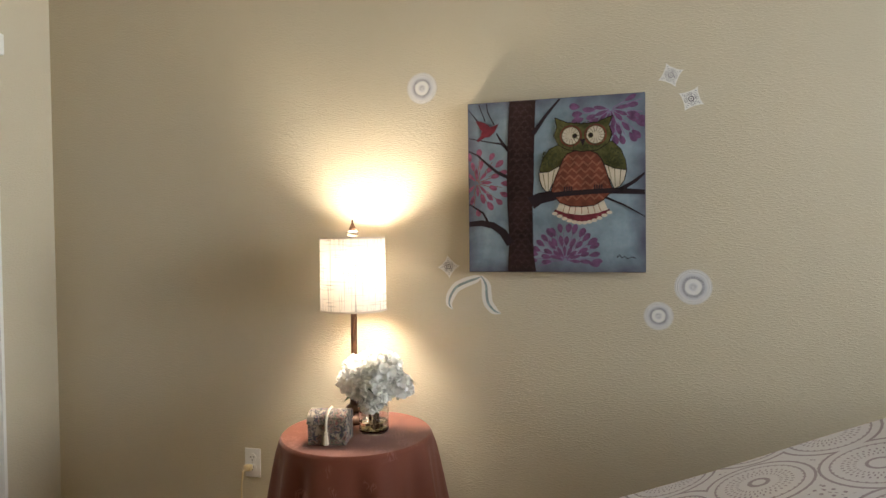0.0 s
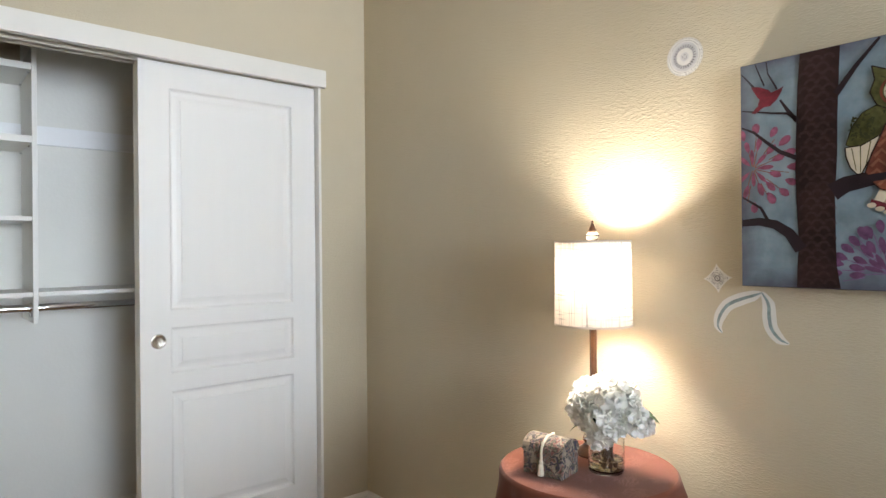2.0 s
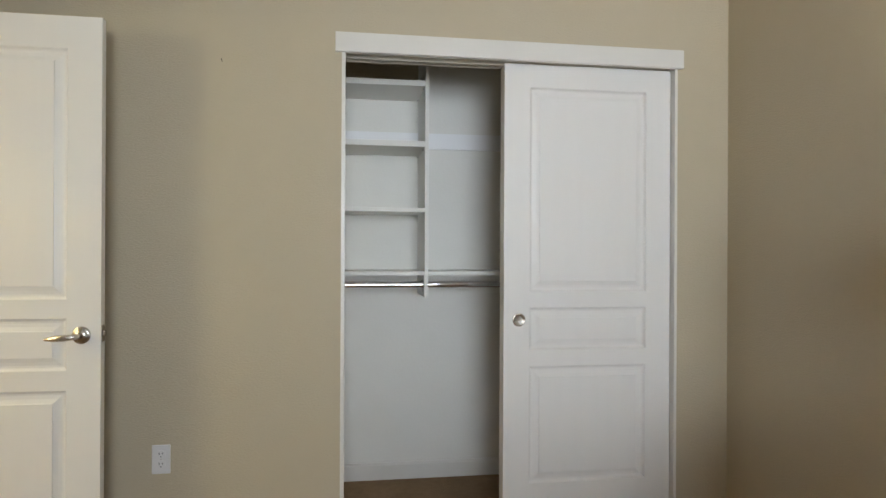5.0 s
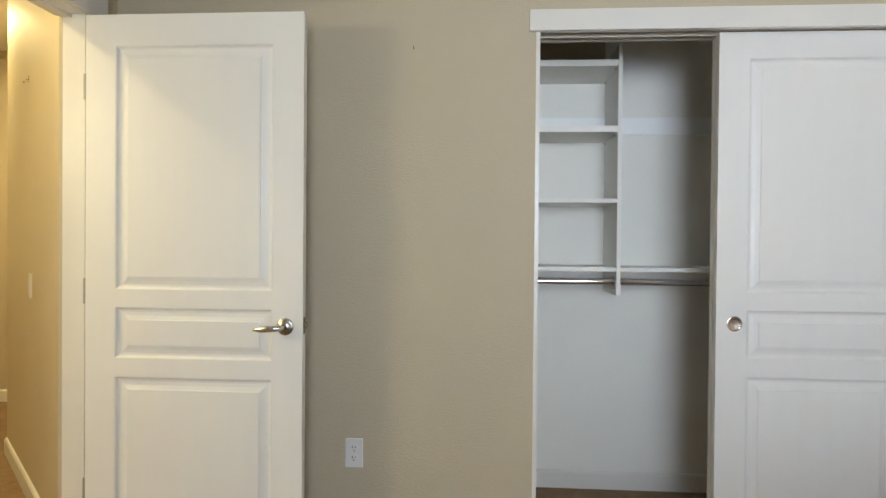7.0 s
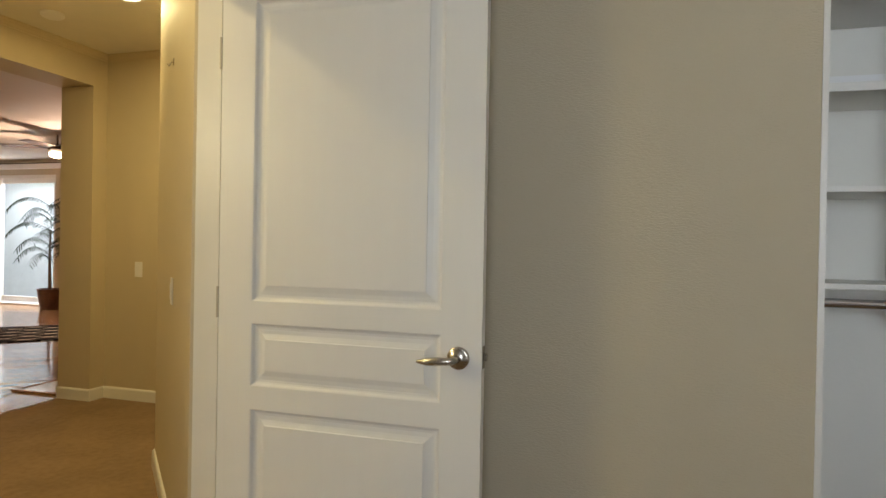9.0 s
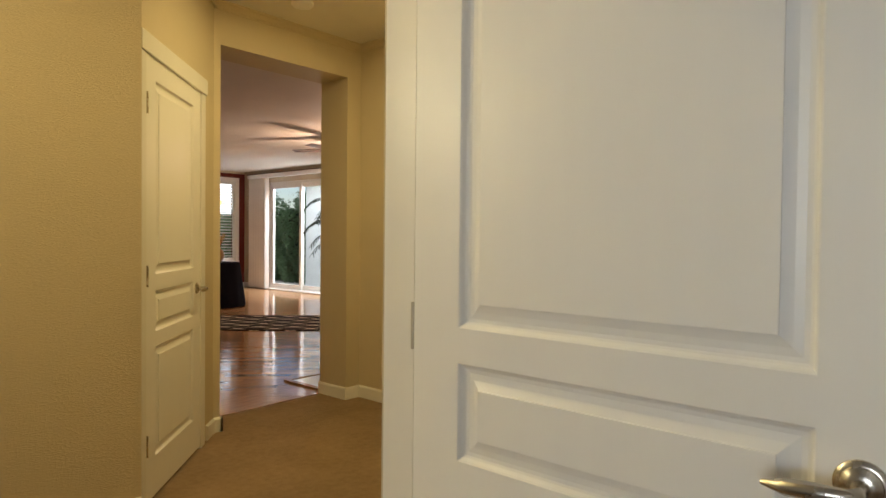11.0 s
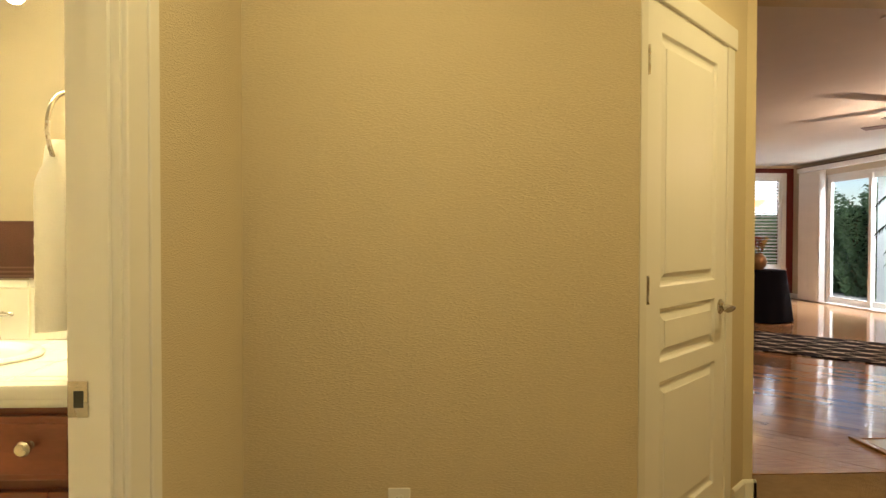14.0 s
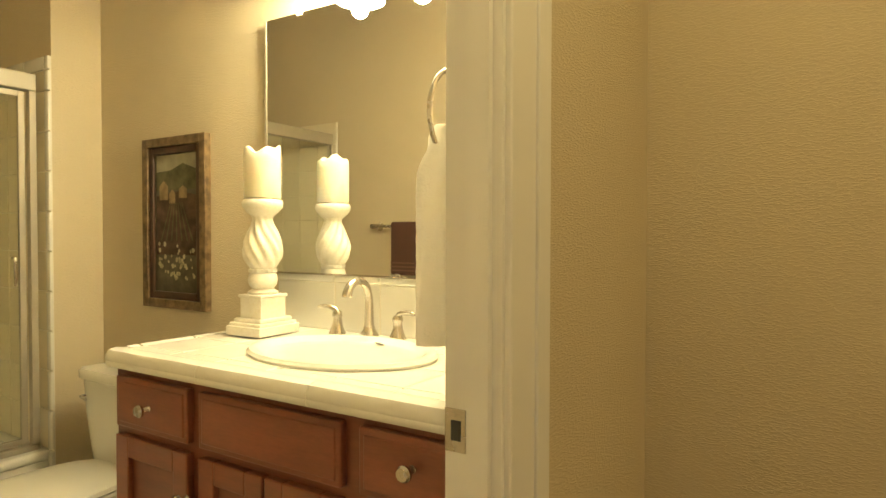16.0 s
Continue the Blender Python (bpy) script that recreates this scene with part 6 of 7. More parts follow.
# framed print above the toilet
fa = thing("framed_print", pose(1.094, MY, .930), "narrow bronze-framed landscape print above the toilet", "framed picture")
FW, FH = .180, .303
M_FRAME = mat("mottled_bronze_frame", (0.25, 0.175, 0.085), 0.5, 0.3, vary=0.5, scale=34, tint=(0.09, 0.05, 0.025), bump=0.9, bump_scale=60)
M_FRAME2 = mat("dark_inner_frame", (0.06, 0.028, 0.015), 0.45, 0.1, vary=0.3, scale=30)
for nm, w0, w1, y, m, lb in (("frame", 0, .032, .026, M_FRAME, "mottled bronze outer frame"), ("inner_frame", .032, .058, .019, M_FRAME2, "dark wood inner frame")):
    bm = bmesh.new()
    x0, x1, z0, z1 = -FW + w0, FW - w0, w0, 2 * FH - w0
    d = w1 - w0
    for row in ((x0, 0, z0, x0 + d, y, z1), (x1 - d, 0, z0, x1, y, z1), (x0 + d, 0, z0, x1 - d, y, z0 + d), (x0 + d, 0, z1 - d, x1 - d, y, z1)):
        box(bm, *row, r=.003)
    part(nm, bm, m, fa, lb)
M_ART = mat("dim_landscape_ground", (0.10, 0.085, 0.045), 0.5, vary=0.5, scale=22, tint=(0.05, 0.045, 0.03))
part("print", box(bmesh.new(), -FW + .055, .002, .055, FW - .055, .010, 2 * FH - .055), M_ART, fa, "dim printed landscape")


def art(pts, m, k):
    bm = bmesh.new()
    v = [bm.verts.new((-x, .0102 + .0002 * k, z)) for x, z in pts]
    bm.faces.new(v)
    part("printed_shape", bm, m, fa)


A_SKY, A_HILL, A_HOUSE = flat("print_sky", (0.30, 0.28, 0.20)), flat("print_hill", (0.105, 0.10, 0.055), .4), flat("print_house", (0.26, 0.19, 0.10), .4)
A_ROW, A_FLOW = flat("print_rows", (0.085, 0.055, 0.04), .5), flat("print_flowers", (0.42, 0.38, 0.24), .4)
art([(-.112, .455), (.112, .455), (.112, .545), (-.112, .545)], A_SKY, 1)
art([(-.112, .42), (.112, .42), (.112, .49), (.04, .512), (-.03, .49), (-.112, .485)], A_HILL, 2)
art([(-.112, .19), (.112, .19), (.112, .40), (.02, .415), (-.112, .40)], A_ROW, 3)
for i, (x, z, w, h) in enumerate(((-.07, .385, .05, .07), (-.02, .372, .035, .05), (.04, .39, .045, .045))):
    art([(x - w / 2, z), (x + w / 2, z), (x + w / 2, z + h * .7), (x, z + h), (x - w / 2, z + h * .7)], A_HOUSE, 4)
rnd = random.Random(9)
for i in range(46):
    x, z, s = rnd.uniform(-.10, .10), rnd.uniform(.10, .235), rnd.uniform(.005, .010)
    art([(x + s * math.cos(a) * rnd.uniform(.7, 1.1), z + s * math.sin(a)) for a in [6.283 * k / 7 for k in range(7)]], A_FLOW, 5 + i * .01)
for i in range(7):
    x = -.09 + i * .03
    art([(x * .35, .375), (x * .35 + .004, .375), (x + .008, .24), (x, .24)], A_HILL, 4.5)

# toilet
tl = thing("toilet", pose(1.17, -1.70, 0) @ Matrix.Diagonal((1, 1, .955, 1)), "white close-coupled toilet with its lid down beside the vanity", "toilet")


def rsuper(bm, rows, n=48, p=.62):
    """Stacked rounded outlines: (centre y, half x, half y, z)."""
    rings = []
    for cy, hx, hy, z in rows:
        rings.append([bm.verts.new((hx * math.copysign(abs(math.cos(a)) ** p, math.cos(a)), cy + hy * math.copysign(abs(math.sin(a)) ** p, math.sin(a)), z)) for a in [2 * math.pi * k / n for k in range(n)]])
    for q, w in zip(rings, rings[1:]):
        for k in range(n):
            j = (k + 1) % n
            bm.faces.new((q[k], q[j], w[j], w[k]))
    bm.faces.new(rings[0][::-1])
    bm.faces.new(rings[-1])
    return bm


part("tank", rsuper(bmesh.new(), [(-.185, .170, .075, .385), (-.180, .182, .085, .42), (-.175, .205, .092, .60), (-.173, .212, .095, .715)], p=.32), M_PORC, tl, "tapered white cistern", smooth=True)
part("tank_lid", rsuper(bmesh.new(), [(-.172, .212, .096, .716), (-.172, .224, .104, .722), (-.172, .225, .105, .745), (-.172, .216, .098, .756)], p=.3), M_PORC, tl, "white cistern lid", smooth=True)
part("bowl", rsuper(bmesh.new(), [(.08, .105, .22, .0), (.08, .10, .21, .06), (.10, .105, .20, .20), (.12, .160, .235, .32), (.13, .178, .25, .385), (.13, .180, .255, .395)], p=.8), M_PORC, tl, "white toilet bowl", smooth=True)
part("seat", rsuper(bmesh.new(), [(.14, .182, .262, .396), (.14, .186, .266, .402), (.14, .184, .262, .412)], p=.75), M_PORC, tl, "white seat", smooth=True)
part("lid", rsuper(bmesh.new(), [(.145, .180, .265, .414), (.145, .186, .270, .420), (.145, .180, .262, .432), (.145, .12, .20, .437)], p=.72), M_PORC, tl, "closed white lid", smooth=True)
part("flush_lever", tube(bmesh.new(), [(.16, -.078, .66), (.16, -.062, .66), (.12, -.058, .655)], .006, 10), M_CHROME, tl, smooth=True)

# tub, surround and glass
tu = thing("bathtub", pose(TX, -1.72, 0), "white alcove tub with a tiled end and a glass door", "bathtub")
part("apron", box(bmesh.new(), .03, -.078, 0, .11, 1.18, .372, r=.012, seg=3), M_PORC, tu, "white tub front", smooth=True)
part("rim", box(bmesh.new(), .02, -.078, .345, .16, 1.18, .385, r=.014, seg=3), M_PORC, tu, "rounded tub rim", smooth=True)
part("basin", boxes((.11, -.078, .05, .76, 1.18, .06), (.70, -.078, .06, .76, 1.18, .385), (.11, -.078, .06, .7, -.02, .385), (.11, 1.12, .06, .7, 1.18, .385)), M_PORC, tu, "white tub basin")
# glass door in a metal frame
sd = thing("shower_door", pose(1.655, -1.72, .386), "framed glass tub door in brushed metal, shut", "shower door")
YR = DY - .122 + 1.72
part("header_rail", box(bmesh.new(), -.022, -.052, 1.335, .022, YR, 1.398, r=.004), M_ALU, sd, "pale metal head rail")
part("sill_rail", box(bmesh.new(), -.018, -.052, .0, .018, YR, .022, r=.003), M_ALU, sd, "metal sill rail")
part("wall_post", box(bmesh.new(), -.014, -.054, .022, .014, -.030, 1.335, r=.002), M_ALU, sd, "metal wall post")
part("wall_post", box(bmesh.new(), -.014, YR - .024, .022, .014, YR, 1.335, r=.002), M_ALU, sd, "metal wall post")
pn = part("panel_frame", boxes((-.006, -.018, .03, .010, .004, 1.33), (-.006, .60, .03, .010, .622, 1.33), (-.006, .004, .03, .010, .60, .05), (-.006, .004, 1.31, .010, .60, 1.33), r=.002), M_ALU, sd, "thin metal door frame")
gl = part("glass_pane", box(bmesh.new(), .0, .004, .05, .005, .60, 1.31), M_SHGLASS, pn, "clear glass pane")
gl.visible_shadow = False
gl2 = part("glass_pane", box(bmesh.new(), .010, .60, .024, .015, YR - .02, 1.333), M_SHGLASS, sd, "clear glass pane")
gl2.visible_shadow = False
part("pull", tube(bmesh.new(), [(-.006, .030, .72), (-.030, .030, .72), (-.034, .030, .70), (-.034, .030, .64), (-.030, .030, .62)], .006, 10), M_NICKEL, sd, "small metal pull", smooth=True)
# tiles of the surround: end wall facing the room, and the far wall
wall_t = thing("tub_surround", pose(TX, -1.80, .386), "cream wall tiles with rounded edge trim around the tub", "wall tiles")
wall_t["kind"] = "structure"
part("grout_bed", boxes((-.001, -.0, -.3865, .768, .0065, 1.464), (.7595, .006, .0, .7685, 1.148, 1.464)), M_GROUT, wall_t)
M = .1485
tile_mesh = {}


def tile_at(nm, x0, y0, z0, x1, y1, z1, material, parent):
    key = (round(x1 - x0, 4), round(y1 - y0, 4), round(z1 - z0, 4), material.name)
    if key not in tile_mesh:
        tile_mesh[key] = finish(nm, box(bmesh.new(), 0, 0, 0, x1 - x0, y1 - y0, z1 - z0, r=.0015, seg=1), material)
    ob = new(nm, tile_mesh[key])
    ob.parent = parent
    ob.location = (x0, y0, z0)
    return ob


for r_ in range(10):
    z0 = .002 + r_ * M - .0
    if r_ == 9:
        z0 = .002 + 9 * M
    zt = min(z0 + M - .004, 1.412)
    if zt - z0 < .02:
        continue
    for c in range(5):
        tile_at("tile", .030 + c * M, .003, z0, .030 + c * M + (M - .004 if c < 4 else .135), .011, zt, M_STILE, wall_t)
    for c in range(8):
        y0 = .014 + c * M
        y1 = min(y0 + M - .004, 1.146)
        if y1 - y0 > .02:
            tile_at("tile", .755, y0, z0, .763, y1, zt, M_STILE, wall_t)
    part("trim_tile", box(bmesh.new(), -.005, .002, z0, .026, .016, zt, r=.006), M_TILE, wall_t, "rounded cream trim tile", smooth=True)
for r_ in range(3):
    part("trim_tile", box(bmesh.new(), -.005, .002, -.386 + r_ * .128, .026, .016, -.386 + r_ * .128 + .125, r=.006), M_TILE, wall_t, "rounded cream trim tile", smooth=True)
for c in range(5):
    part("cap_tile", box(bmesh.new(), .028 + c * M, .002, 1.416, .028 + c * M + (M - .004 if c < 4 else .135), .016, 1.466, r=.006), M_TILE, wall_t, "rounded cream cap tile", smooth=True)
part("trim_tile", box(bmesh.new(), -.005, .002, 1.416, .026, .016, 1.466, r=.006), M_TILE, wall_t, "rounded cream trim tile", smooth=True)

# the tub alcove's near wall, tiled as well
wt2 = thing("tub_surround", pose(TX, DY - .122, .386), "cream wall tiles on the tub alcove's near wall", "wall tiles")
wt2["kind"] = "structure"
part("grout_bed", box(bmesh.new(), .02, -.0065, .0, .768, -.0005, 1.464), M_GROUT, wt2)
for r_ in range(10):
    z0 = .002 + r_ * M
    zt = min(z0 + M - .004, 1.462)
    if zt - z0 < .02:
        continue
    for c in range(5):
        tile_at("tile", .026 + c * M, -.011, z0, .026 + c * M + (M - .004 if c < 4 else .138), -.003, zt, M_STILE, wt2)

# strike plate on the bathroom jamb
st = thing("strike_plate", pose(-.392, -1.411, .905), "nickel strike plate on the bathroom door jamb", "strike plate")
st.matrix_world = pose(-.402, -1.411, .898) @ Matrix.Diagonal((1.15, 1, 1.1, 1))
part("plate", box(bmesh.new(), -.018, .0, -.030, .014, .0022, .030, r=.001, seg=1), M_NICKEL, st, "nickel plate")
part("hole", box(bmesh.new(), -.011, .0018, -.014, .004, .0028, .014), M_SLOT, st, "dark latch hole")
for z in (-.022, .022):
    part("screw", lathe(bmesh.new(), [(0, 0), (.0035, 0), (.003, .001), (0, .001)], 10, Matrix.Translation((0, .0022, z)) @ Matrix.Rotation(radians(-90), 4, "X")), M_NICKEL, st)

# ---- hall fixtures ----
for x, y in ((-2.74, -1.98), (-.98, -1.25)):
    dl = thing("downlight", pose(x, y, HC), "lit round recessed downlight in the hall ceiling", "downlight", "hall downlights")
    part("trim_ring", lathe(bmesh.new(), [(.098, 0), (.098, -.004), (.078, -.007), (.074, -.002)], 36), M_TRIM, dl, "white trim ring", smooth=True)
    ln_ = part("lens", lathe(bmesh.new(), [(0, -.003), (.074, -.003)], 32), M_CANGLOW, dl, "lit lens")
sm = thing("smoke_detector", pose(-2.86, -2.66, HC), "round white smoke detector on the hall ceiling", "smoke detector")
part("body", lathe(bmesh.new(), [(0, 0), (.066, 0), (.066, -.016), (.056, -.026), (.030, -.034), (0, -.036)], 32), M_PLASTIC, sm, "white plastic body", smooth=True)

# ---- living room floor furnishings ----
rg = solid("area_rug", box(bmesh.new(), -1.9, -.72, 0, 1.9, .72, .009, r=.003), [M_RUG], pose(-5.42, -6.88, .001, 0, 0, 135), "black area rug with a cream ogee lattice on the wood floor", "rug")
for s in (-1, 1):
    solid("rug_border", box(bmesh.new(), -1.9, -.02, 0, 1.9, .02, .0105, r=.003), M_BLACK, pose(-5.42 + s * .70 * .7071, -6.88 + s * .70 * .7071, .001, 0, 0, 135), "narrow black binding of the lattice rug", "rug border", "rug borders")

bt2 = thing("round_table", pose(-5.93, -9.15, 0), "round table under a black floor-length cloth before the shuttered window", "round table")
part("tabletop", lathe(bmesh.new(), [(0, .70), (.40, .70), (.40, .722), (0, .722)], 40), M_CHERRY, bt2)
part("pedestal", lathe(bmesh.new(), [(.2, .001), (.2, .02), (.04, .05), (.04, .70)], 20), M_CHERRY, bt2)
bm = cloth(bmesh.new(), .405, .725, .50, 8, .018, 8)
solid("black_tablecloth", bm, M_BLACK, pose(-5.93, -9.15, .002), "black tablecloth falling to the floor over the round table", "tablecloth", smooth=True)
tz = .733
ul = thing("uplight_lamp", pose(-5.89, -9.19, tz), "dark bronze lamp with a lit amber glass bowl", "table lamp")
part("stem", lathe(bmesh.new(), [(0, 0), (.09, 0), (.085, .02), (.02, .05), (.015, .3), (.028, .36), (.014, .42), (.013, .86), (.02, .9), (0, .9)], 20), M_BRONZE, ul, smooth=True)
part("bowl", lathe(bmesh.new(), [(.02, .89), (.09, .90), (.165, .94), (.21, 1.0), (.205, 1.0), (.16, .95), (.02, .91)], 28), M_YGLOW, ul, "lit amber glass bowl", smooth=True)
vs2 = thing("floral_vase", pose(-5.95, -9.07, tz), "round gold vase of russet and yellow flowers", "vase of flowers")
part("vase", lathe(bmesh.new(), [(0, 0), (.06, 0), (.10, .06), (.115, .12), (.09, .19), (.05, .22), (.06, .24)], 28), mat("gold_vase", (0.35, 0.2, 0.09), 0.3, 0.5, vary=.2), vs2, smooth=True)
r_ = random.Random(3)
for k in range(16):
    bm = bmesh.new()
    a, q = r_.uniform(0, 6.28), r_.uniform(.02, .13)
    c = (q * math.cos(a), q * math.sin(a), r_.uniform(.26, .46))
    for i in range(14):
        z = 1 - 2 * (i + .5) / 14
        b_ = i * 2.4
        d = Vector((math.sqrt(1 - z * z) * math.cos(b_), math.sqrt(1 - z * z) * math.sin(b_), z))
        petal(bm, Matrix.Translation(Vector(c) + d * .012) @ d.to_track_quat("Y", "Z").to_matrix().to_4x4(), .022, .035, .3)
    part("flower", bm, (flat("russet_petal", (0.30, 0.07, 0.03)) if k % 3 else flat("yellow_petal", (0.55, 0.30, 0.08))), vs2, "russet or yellow silk flower", smooth=True)
bm = bmesh.new()
for k in range(12):
    a = r_.uniform(0, 6.28)
    tube(bm, [(0, 0, .1), (.05 * math.cos(a), .05 * math.sin(a), .25), (.12 * math.cos(a), .12 * math.sin(a), .40)], .003, 5)
part("stems", bm, M_STEM, vs2)

# ---- shuttered window ----
w1 = thing("window_1", pose(-7.8525, LYS, .60), "tall white window with open plantation shutter louvres in the red wall", "window")
w1["kind"] = "structure"
bm = boxes((-.44, -.01, -.10, -.352, .03, 1.86), (.352, -.01, -.10, .44, .03, 1.86), (-.352, -.01, 1.77, .352, .03, 1.86), (-.44, -.01, -.10, .44, .055, .0), r=.004)
part("window_frame", bm, M_TRIM, w1, "white window casing")
part("shutter_stile", boxes((-.352, -.03, 0, -.30, .0, 1.77), (.30, -.03, 0, .352, .0, 1.77), (-.30, -.03, 0, .30, .0, .07), (-.30, -.03, 1.70, .30, .0, 1.77), r=.003), M_TRIM, w1, "white shutter frame")
lou = finish("louvre", box(bmesh.new(), -.298, -.036, -.005, .298, .036, .005, r=.003), M_TRIM)
for i in range(25):
    ob = new("louvre", lou)
    ob.parent = w1
    ob.matrix_basis = Matrix.Translation((0, -.016, .105 + i * .0645)) @ Matrix.Rotation(radians(14), 4, "X")
p_ = part("pane", box(bmesh.new(), -.35, -.11, .0, .35, -.105, 1.77), M_PANE, w1, "clear window pane")
p_.visible_shadow = False

# ---- sliding door ----
s1 = thing("door_3", pose(LXW, -11.35, 0), "white-framed sliding glass patio door, shut", "sliding door")
s1["kind"] = "structure"
bm = boxes((-.13, 0, 0, -.02, .06, 2.33), (-.13, 2.39, 0, -.02, 2.45, 2.33), (-.13, .06, 2.27, -.02, 2.39, 2.33), (-.13, .06, 0, -.02, 2.39, .045), r=.003)
part("outer_frame", bm, M_TRIM, s1, "white outer frame")
for y0, y1, x in ((.06, 1.13, -.05), (1.05, 2.39, -.10)):
    pn = part("sash", boxes((x - .02, y0, .045, x + .02, y0 + .07, 2.27), (x - .02, y1 - .07, .045, x + .02, y1, 2.27), (x - .02, y0 + .07, 2.19, x + .02, y1 - .07, 2.27), (x - .02, y0 + .07, .045, x + .02, y1 - .07, .14), r=.003),
              M_TRIM, s1, "white sliding sash")
    gg = part("glass_pane", box(bmesh.new(), x - .003, y0 + .065, .135, x + .003, y1 - .065, 2.195), M_PANE, pn, "clear glass pane")
    gg.visible_shadow = False
part("sill", box(bmesh.new(), -.15, -.02, .0, .05, 2.47, .03, r=.004), M_TRIM, s1, "pale threshold")
hr = thing("blind_headrail", pose(LXW, -12.05, 2.43), "pale valance and headrail of the vertical blinds", "blind headrail")
part("rail", box(bmesh.new(), .0, 0, 0, .09, 3.4, .085, r=.006), M_BLIND, hr)
part("lip", box(bmesh.new(), .0, -.02, .086, .10, 3.42, .10, r=.004), M_STEM, hr, "brown top lip")
vb = thing("vertical_blinds", pose(LXW + .05, -11.98, .02), "stack of white vertical blind vanes drawn beside the sliding door", "vertical blinds")
slat = finish("vane", box(bmesh.new(), -.044, -.0012, 0, .044, .0012, 2.40), M_BLIND)
for i in range(32):
    ob = new("vane", slat)
    ob.parent = vb
    ob.matrix_basis = Matrix.Translation((0, .012 + i * .0205, 0)) @ Matrix.Rotation(radians(-40 + 6 * math.sin(i * 1.3)), 4, "Z")

# ---- potted palm ----
M_FROND = mat("dark_frond", (0.022, 0.034, 0.016), 0.75, vary=0.2, scale=15, spec=0.15)
pl = thing("potted_palm", pose(-8.18, -8.70, 0), "potted palm with dark drooping fronds beside the sliding door", "potted plant")
part("pot", lathe(bmesh.new(), [(0, 0), (.14, 0), (.19, .30), (.20, .34), (.17, .34), (.16, .30), (0, .29)], 28), M_BRONZE, pl, "dark round pot", smooth=True)
part("trunk", tube(bmesh.new(), [(0, 0, .29), (.02, .01, .8), (0, 0, 1.35)], [.03, .022, .012], 10), M_STEM, pl, smooth=True)
r_ = random.Random(12)
for k in range(20):
    a = k * 2.4 + .3
    z0 = .80 + .052 * k
    reach = r_.uniform(.48, .66)
    bm = bmesh.new()
    pts = []
    for i in range(9):
        f = i / 8
        pts.append(Vector((reach * f * math.cos(a), reach * f * math.sin(a), z0 + .28 * math.sin(f * 2.0) - .34 * f * f)))
    tube(bm, pts, [.006 - .0005 * i for i in range(9)], 5)
    for i in range(1, 9):
        for h in (0, .5):
            p = pts[i - 1].lerp(pts[i], h)
            d = (pts[i] - pts[i - 1]).normalized()
            for s in (-1, 1):
                q = p + (d * .5 + Vector((-d.y, d.x, 0)).normalized() * s * .75 + Vector((0, 0, -.55))).normalized() * r_.uniform(.11, .17)
                leaf_blade(bm, p, q, .018, .08)
    part("frond", bm, M_FROND, pl, "drooping dark green frond")

# ---- ceiling fan ----
fn = thing("ceiling_fan", pose(-6.42, -6.60, LC), "dark-bladed ceiling fan with a lit lamp", "ceiling fan")
part("rod", tube(bmesh.new(), [(0, 0, 0), (0, 0, -.16)], .012, 10), M_BRONZE, fn)
part("motor", lathe(bmesh.new(), [(0, -.14), (.09, -.145), (.11, -.17), (.11, -.21), (.07, -.235), (0, -.235)], 28), M_BRONZE, fn, smooth=True)
for k in range(5):
    a = radians(72 * k + 12)
    m = Matrix.Rotation(a, 4, "Z") @ Matrix.Rotation(radians(8), 4, "X")
    part("blade", box(bmesh.new(), .12, -.062, -.185, .66, .062, -.179, r=.002, m=m), M_BRONZE, fn, "dark fan blade")
part("lamp_bowl", lathe(bmesh.new(), [(.07, -.236), (.10, -.25), (.09, -.29), (.04, -.315), (0, -.32)], 24), M_GLOW, fn, "lit glass bowl", smooth=True)
vt = solid("ceiling_vent", box(bmesh.new(), -.035, -.06, -.006, .035, .06, 0, r=.002), M_BLIND, pose(-4.02, -4.12, LC), "small white ceiling register", "ceiling vent")

# ---- hedge outside ----
hd = thing("hedge", pose(-10.9, -13.4, -.13), "tall dense green hedge beyond the patio", "hedge")
r_ = random.Random(21)
bm = bmesh.new()
for i in range(60):
    y = -4.5 + 7.6 * i / 59
    tube(bm, [(r_.uniform(-.2, .2), y, 0), (r_.uniform(-.3, .3), y + r_.uniform(-.2, .2), 1.6 + .2 * math.sin(i))], [.03, .012], 5)
part("stems", bm, M_STEM, hd)
verts, faces = [], []
for i in range(33000):
    y = r_.uniform(-4.6, 3.3)
    top = 2.34 + .16 * math.sin(y * 2.1) + .14 * math.sin(y * 5.3 + 1)
    z = r_.uniform(0, top)
    x = .45 + .22 * math.sin(y * 3.1 + z * 2.2) + .12 * math.sin(y * 8 + z * 6) - abs(r_.gauss(0, .16))
    if z > top - .25:
        x -= r_.uniform(0, .6)
    s = r_.uniform(.035, .075)
    u = Vector((r_.gauss(0, 1), r_.gauss(0, 1), r_.gauss(0, 1))).normalized()
    v = u.orthogonal().normalized()
    k = len(verts)
    c = Vector((x, y, z))
    verts += [c - u * s, c + v * s * .45, c + u * s, c - v * s * .45]
    faces.append((k, k + 1, k + 2, k + 3))
me = bpy.data.meshes.new("leaves")
me.from_pydata([tuple(v) for v in verts], [], faces)
me.materials.append(M_HEDGE)
lv = new("leaves", me)
lv.parent = hd
tagged(lv, kind="stuff")
# dark green box; its colour stands in for shade deep between the leaves
part("core", box(bmesh.new(), -.5, -4.6, 0, .05, 3.2, 2.0), mat("hedge_shade", (0.02, 0.035, 0.015), 0.9, vary=.4), hd, "dark box standing in for shade inside the hedge")

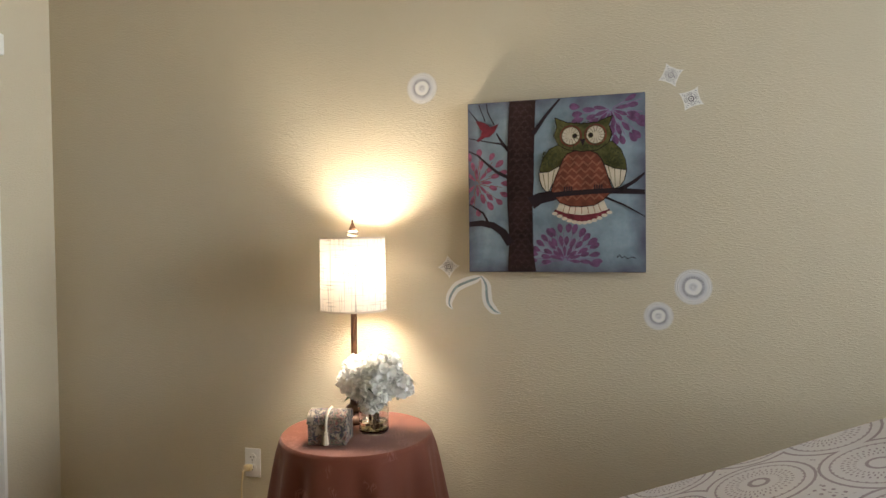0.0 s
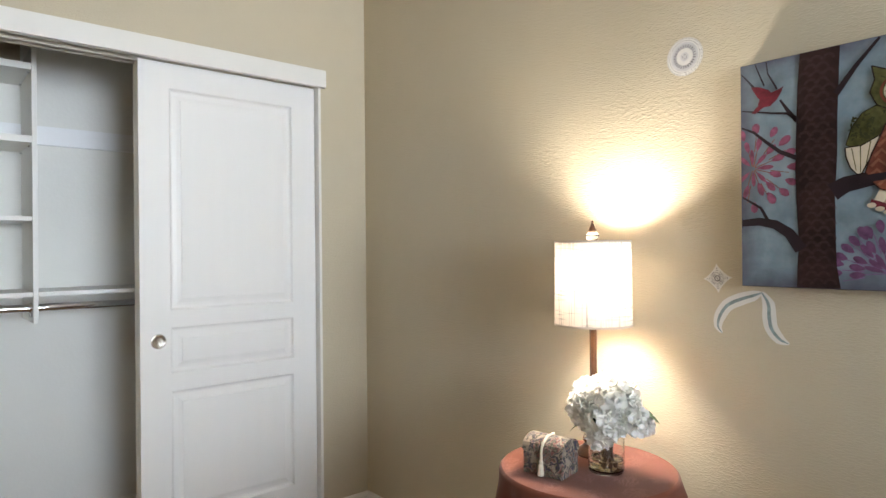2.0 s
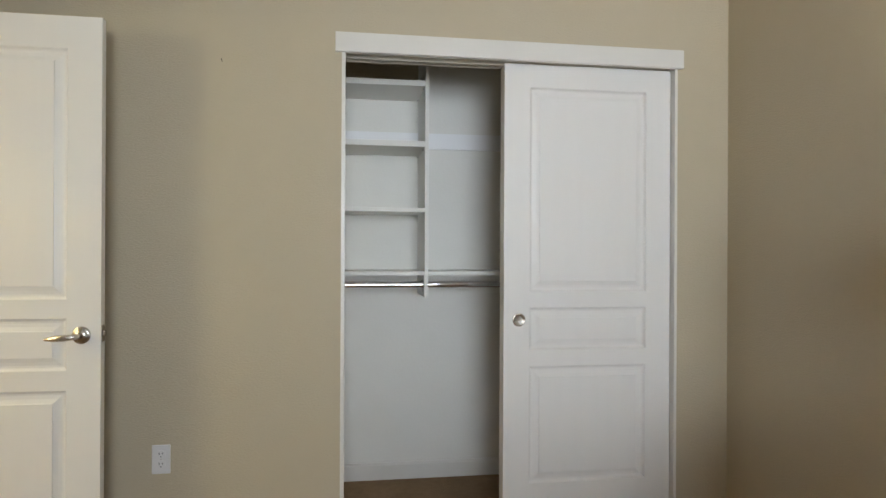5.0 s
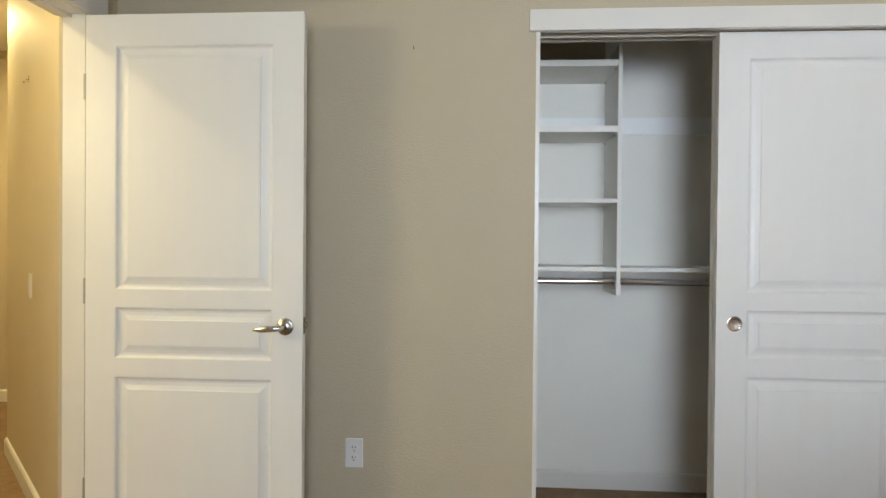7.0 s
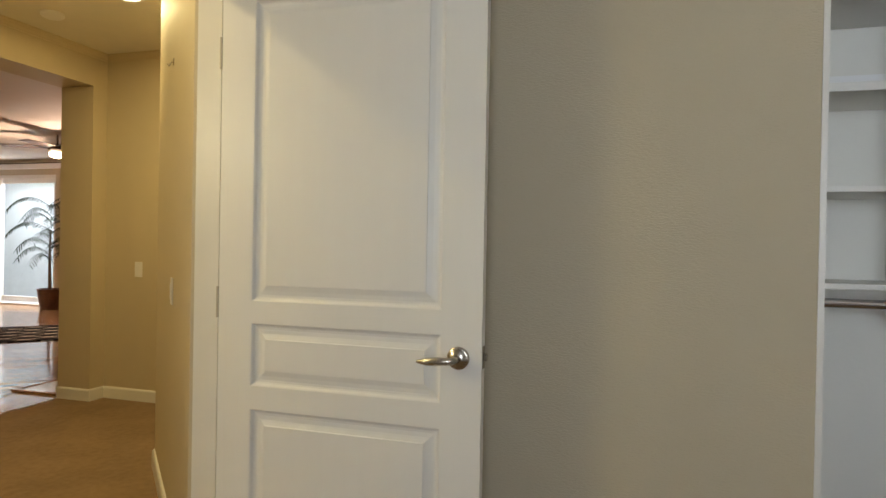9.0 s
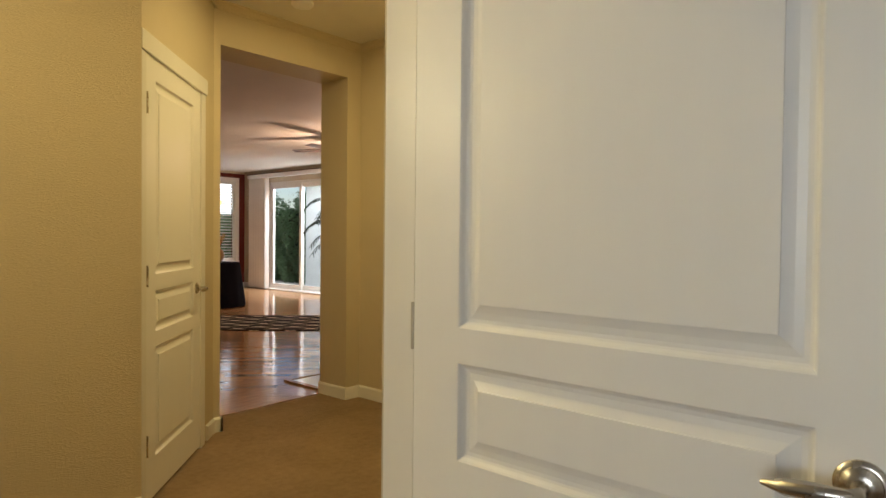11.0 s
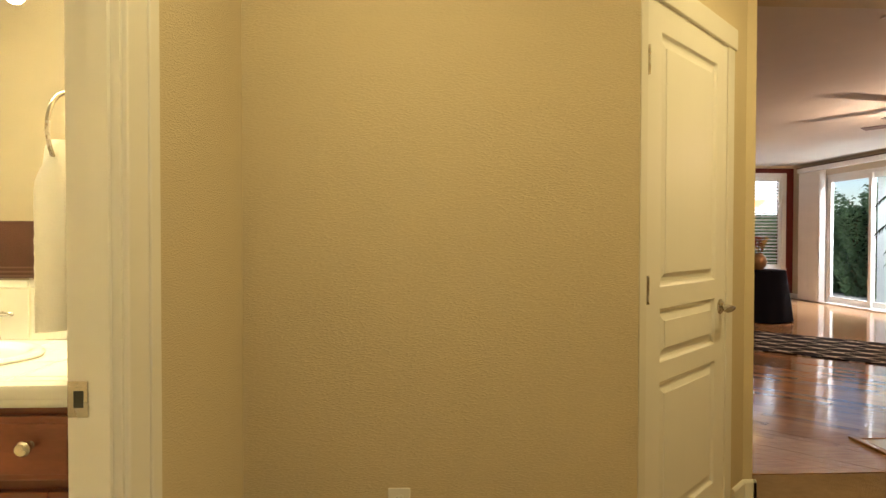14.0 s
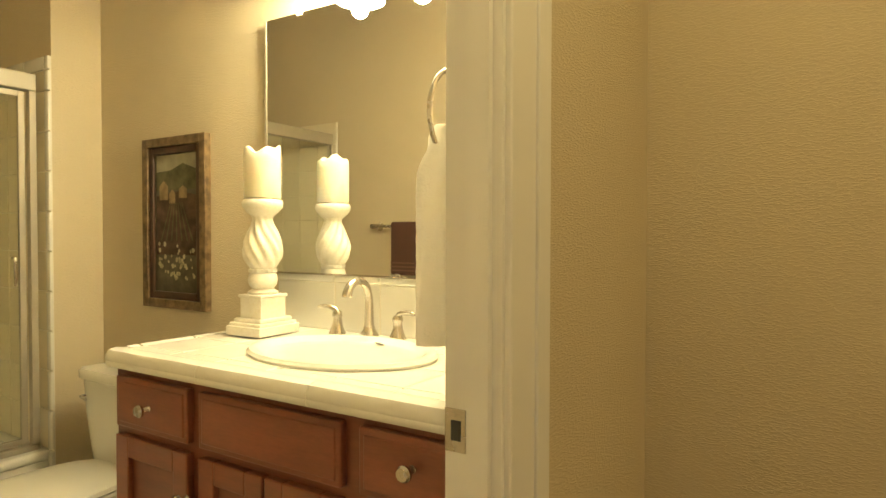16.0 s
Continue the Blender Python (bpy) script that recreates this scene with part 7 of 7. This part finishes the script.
copy_thing(hd, pose(-8.6, -15.2, -.13, 0, 0, 90) @ Matrix.Diagonal((1, .8, .72, 1)))

# ---- tiled entry patch and the wood floor, board by board ----
en = thing("entry_tiles", pose(-3.62, -3.345, 0), "cream entry tiles edged by a wood nosing beside the opening", "floor tiles")
en["kind"] = "structure"
part("nosing", boxes((-.0, -.46, 0, .045, -.0, .016), (-1.9, -.505, 0, .045, -.46, .016), r=.004), M_PLANK, en, "cherry wood nosing")
part("bed", boxes((-1.9, -.458, -.012, -.002, .0, .004)), M_GROUT, en)
for i in range(6):
    part("tile", box(bmesh.new(), -.004 - (i + 1) * .305, -.455, .004, -.008 - i * .305, -.005, .010, r=.0015, seg=1), M_TILE, en)

fl_ = thing("floor_living", pose(0, 0, 0), "glossy cherry plank floor of the living room, laid diagonally", "floor")
fl_["kind"] = "structure"
r_ = random.Random(31)
PWD = .083
u = Vector((-math.sqrt(.5), math.sqrt(.5), 0))
n_ = Vector((math.sqrt(.5), math.sqrt(.5), 0))
plank_mesh = {}
near, far = [], []


def inside(x, y):
    if not (LXW < x < -1.5 and LYS < y < OB + .015):
        return False
    return not (x < -3.60 and y > -3.86 and x > -5.53)


for row in range(-184, 20):
    off = row * PWD
    s = -9 + r_.uniform(0, 1.1)
    while s < 9:
        ln = r_.choice((.55, .75, .95, 1.25))
        c = n_ * off + u * (s + ln / 2)
        a, b = n_ * off + u * s, n_ * off + u * (s + ln)
        if inside(c.x, c.y) or inside(a.x, a.y) or inside(b.x, b.y):
            d = (c - Vector((-3.2, -4.6, 0))).length
            wedge = abs((c.x + 1.0) * .83 - (c.y + .3) * .56) < 1.9
            (near if wedge and inside(a.x, a.y) and inside(b.x, b.y) and d < 5 else far).append((d, s, ln, off))
        s += ln
near.sort()
far += near[300:]
near = near[:300]
for d, s, ln, off in near:
    if ln not in plank_mesh:
        plank_mesh[ln] = finish("plank", box(bmesh.new(), 0, -PWD / 2 + .0006, -.012, ln - .0012, PWD / 2 - .0006, 0, r=.0012, seg=1), M_PLANK)
    ob = new("plank", plank_mesh[ln])
    ob.parent = fl_
    p = n_ * off + u * s
    ob.matrix_basis = Matrix.Translation((p.x, p.y, r_.uniform(-.0006, 0))) @ Matrix.Rotation(radians(135), 4, "Z")
verts, faces = [], []
for d, s, ln, off in far:
    # boards cut straight at the room's edges
    pts = [n_ * (off + q) + u * (s + t) for q, t in ((-PWD / 2 + .0006, 0), (PWD / 2 - .0006, 0), (PWD / 2 - .0006, ln - .0012), (-PWD / 2 + .0006, ln - .0012))]
    for ax, lim, sg in ((0, LXW, 1), (0, -1.5, -1), (1, LYS, 1), (1, OB + .015, -1)):
        out = []
        for i in range(len(pts)):
            p, q = pts[i], pts[(i + 1) % len(pts)]
            ip, iq = (p[ax] - lim) * sg >= 0, (q[ax] - lim) * sg >= 0
            if ip:
                out.append(p)
            if ip != iq:
                out.append(p.lerp(q, (lim - p[ax]) / (q[ax] - p[ax])))
        pts = out
        if len(pts) < 3:
            break
    if len(pts) < 3:
        continue
    z = r_.uniform(-.0006, 0)
    k = len(verts)
    verts += [(p.x, p.y, z) for p in pts]
    verts += [(p.x, p.y, -.012) for p in pts]
    m_ = len(pts)
    faces.append(tuple(range(k, k + m_)))
    for i in range(m_):
        j = (i + 1) % m_
        faces.append((k + i, k + m_ + i, k + m_ + j, k + j))
me = bpy.data.meshes.new("far_planks")
me.from_pydata(verts, [], faces)
me.materials.append(M_PLANK)
fp = new("far_planks", me)
fp.parent = fl_
tagged(fp, kind="stuff")
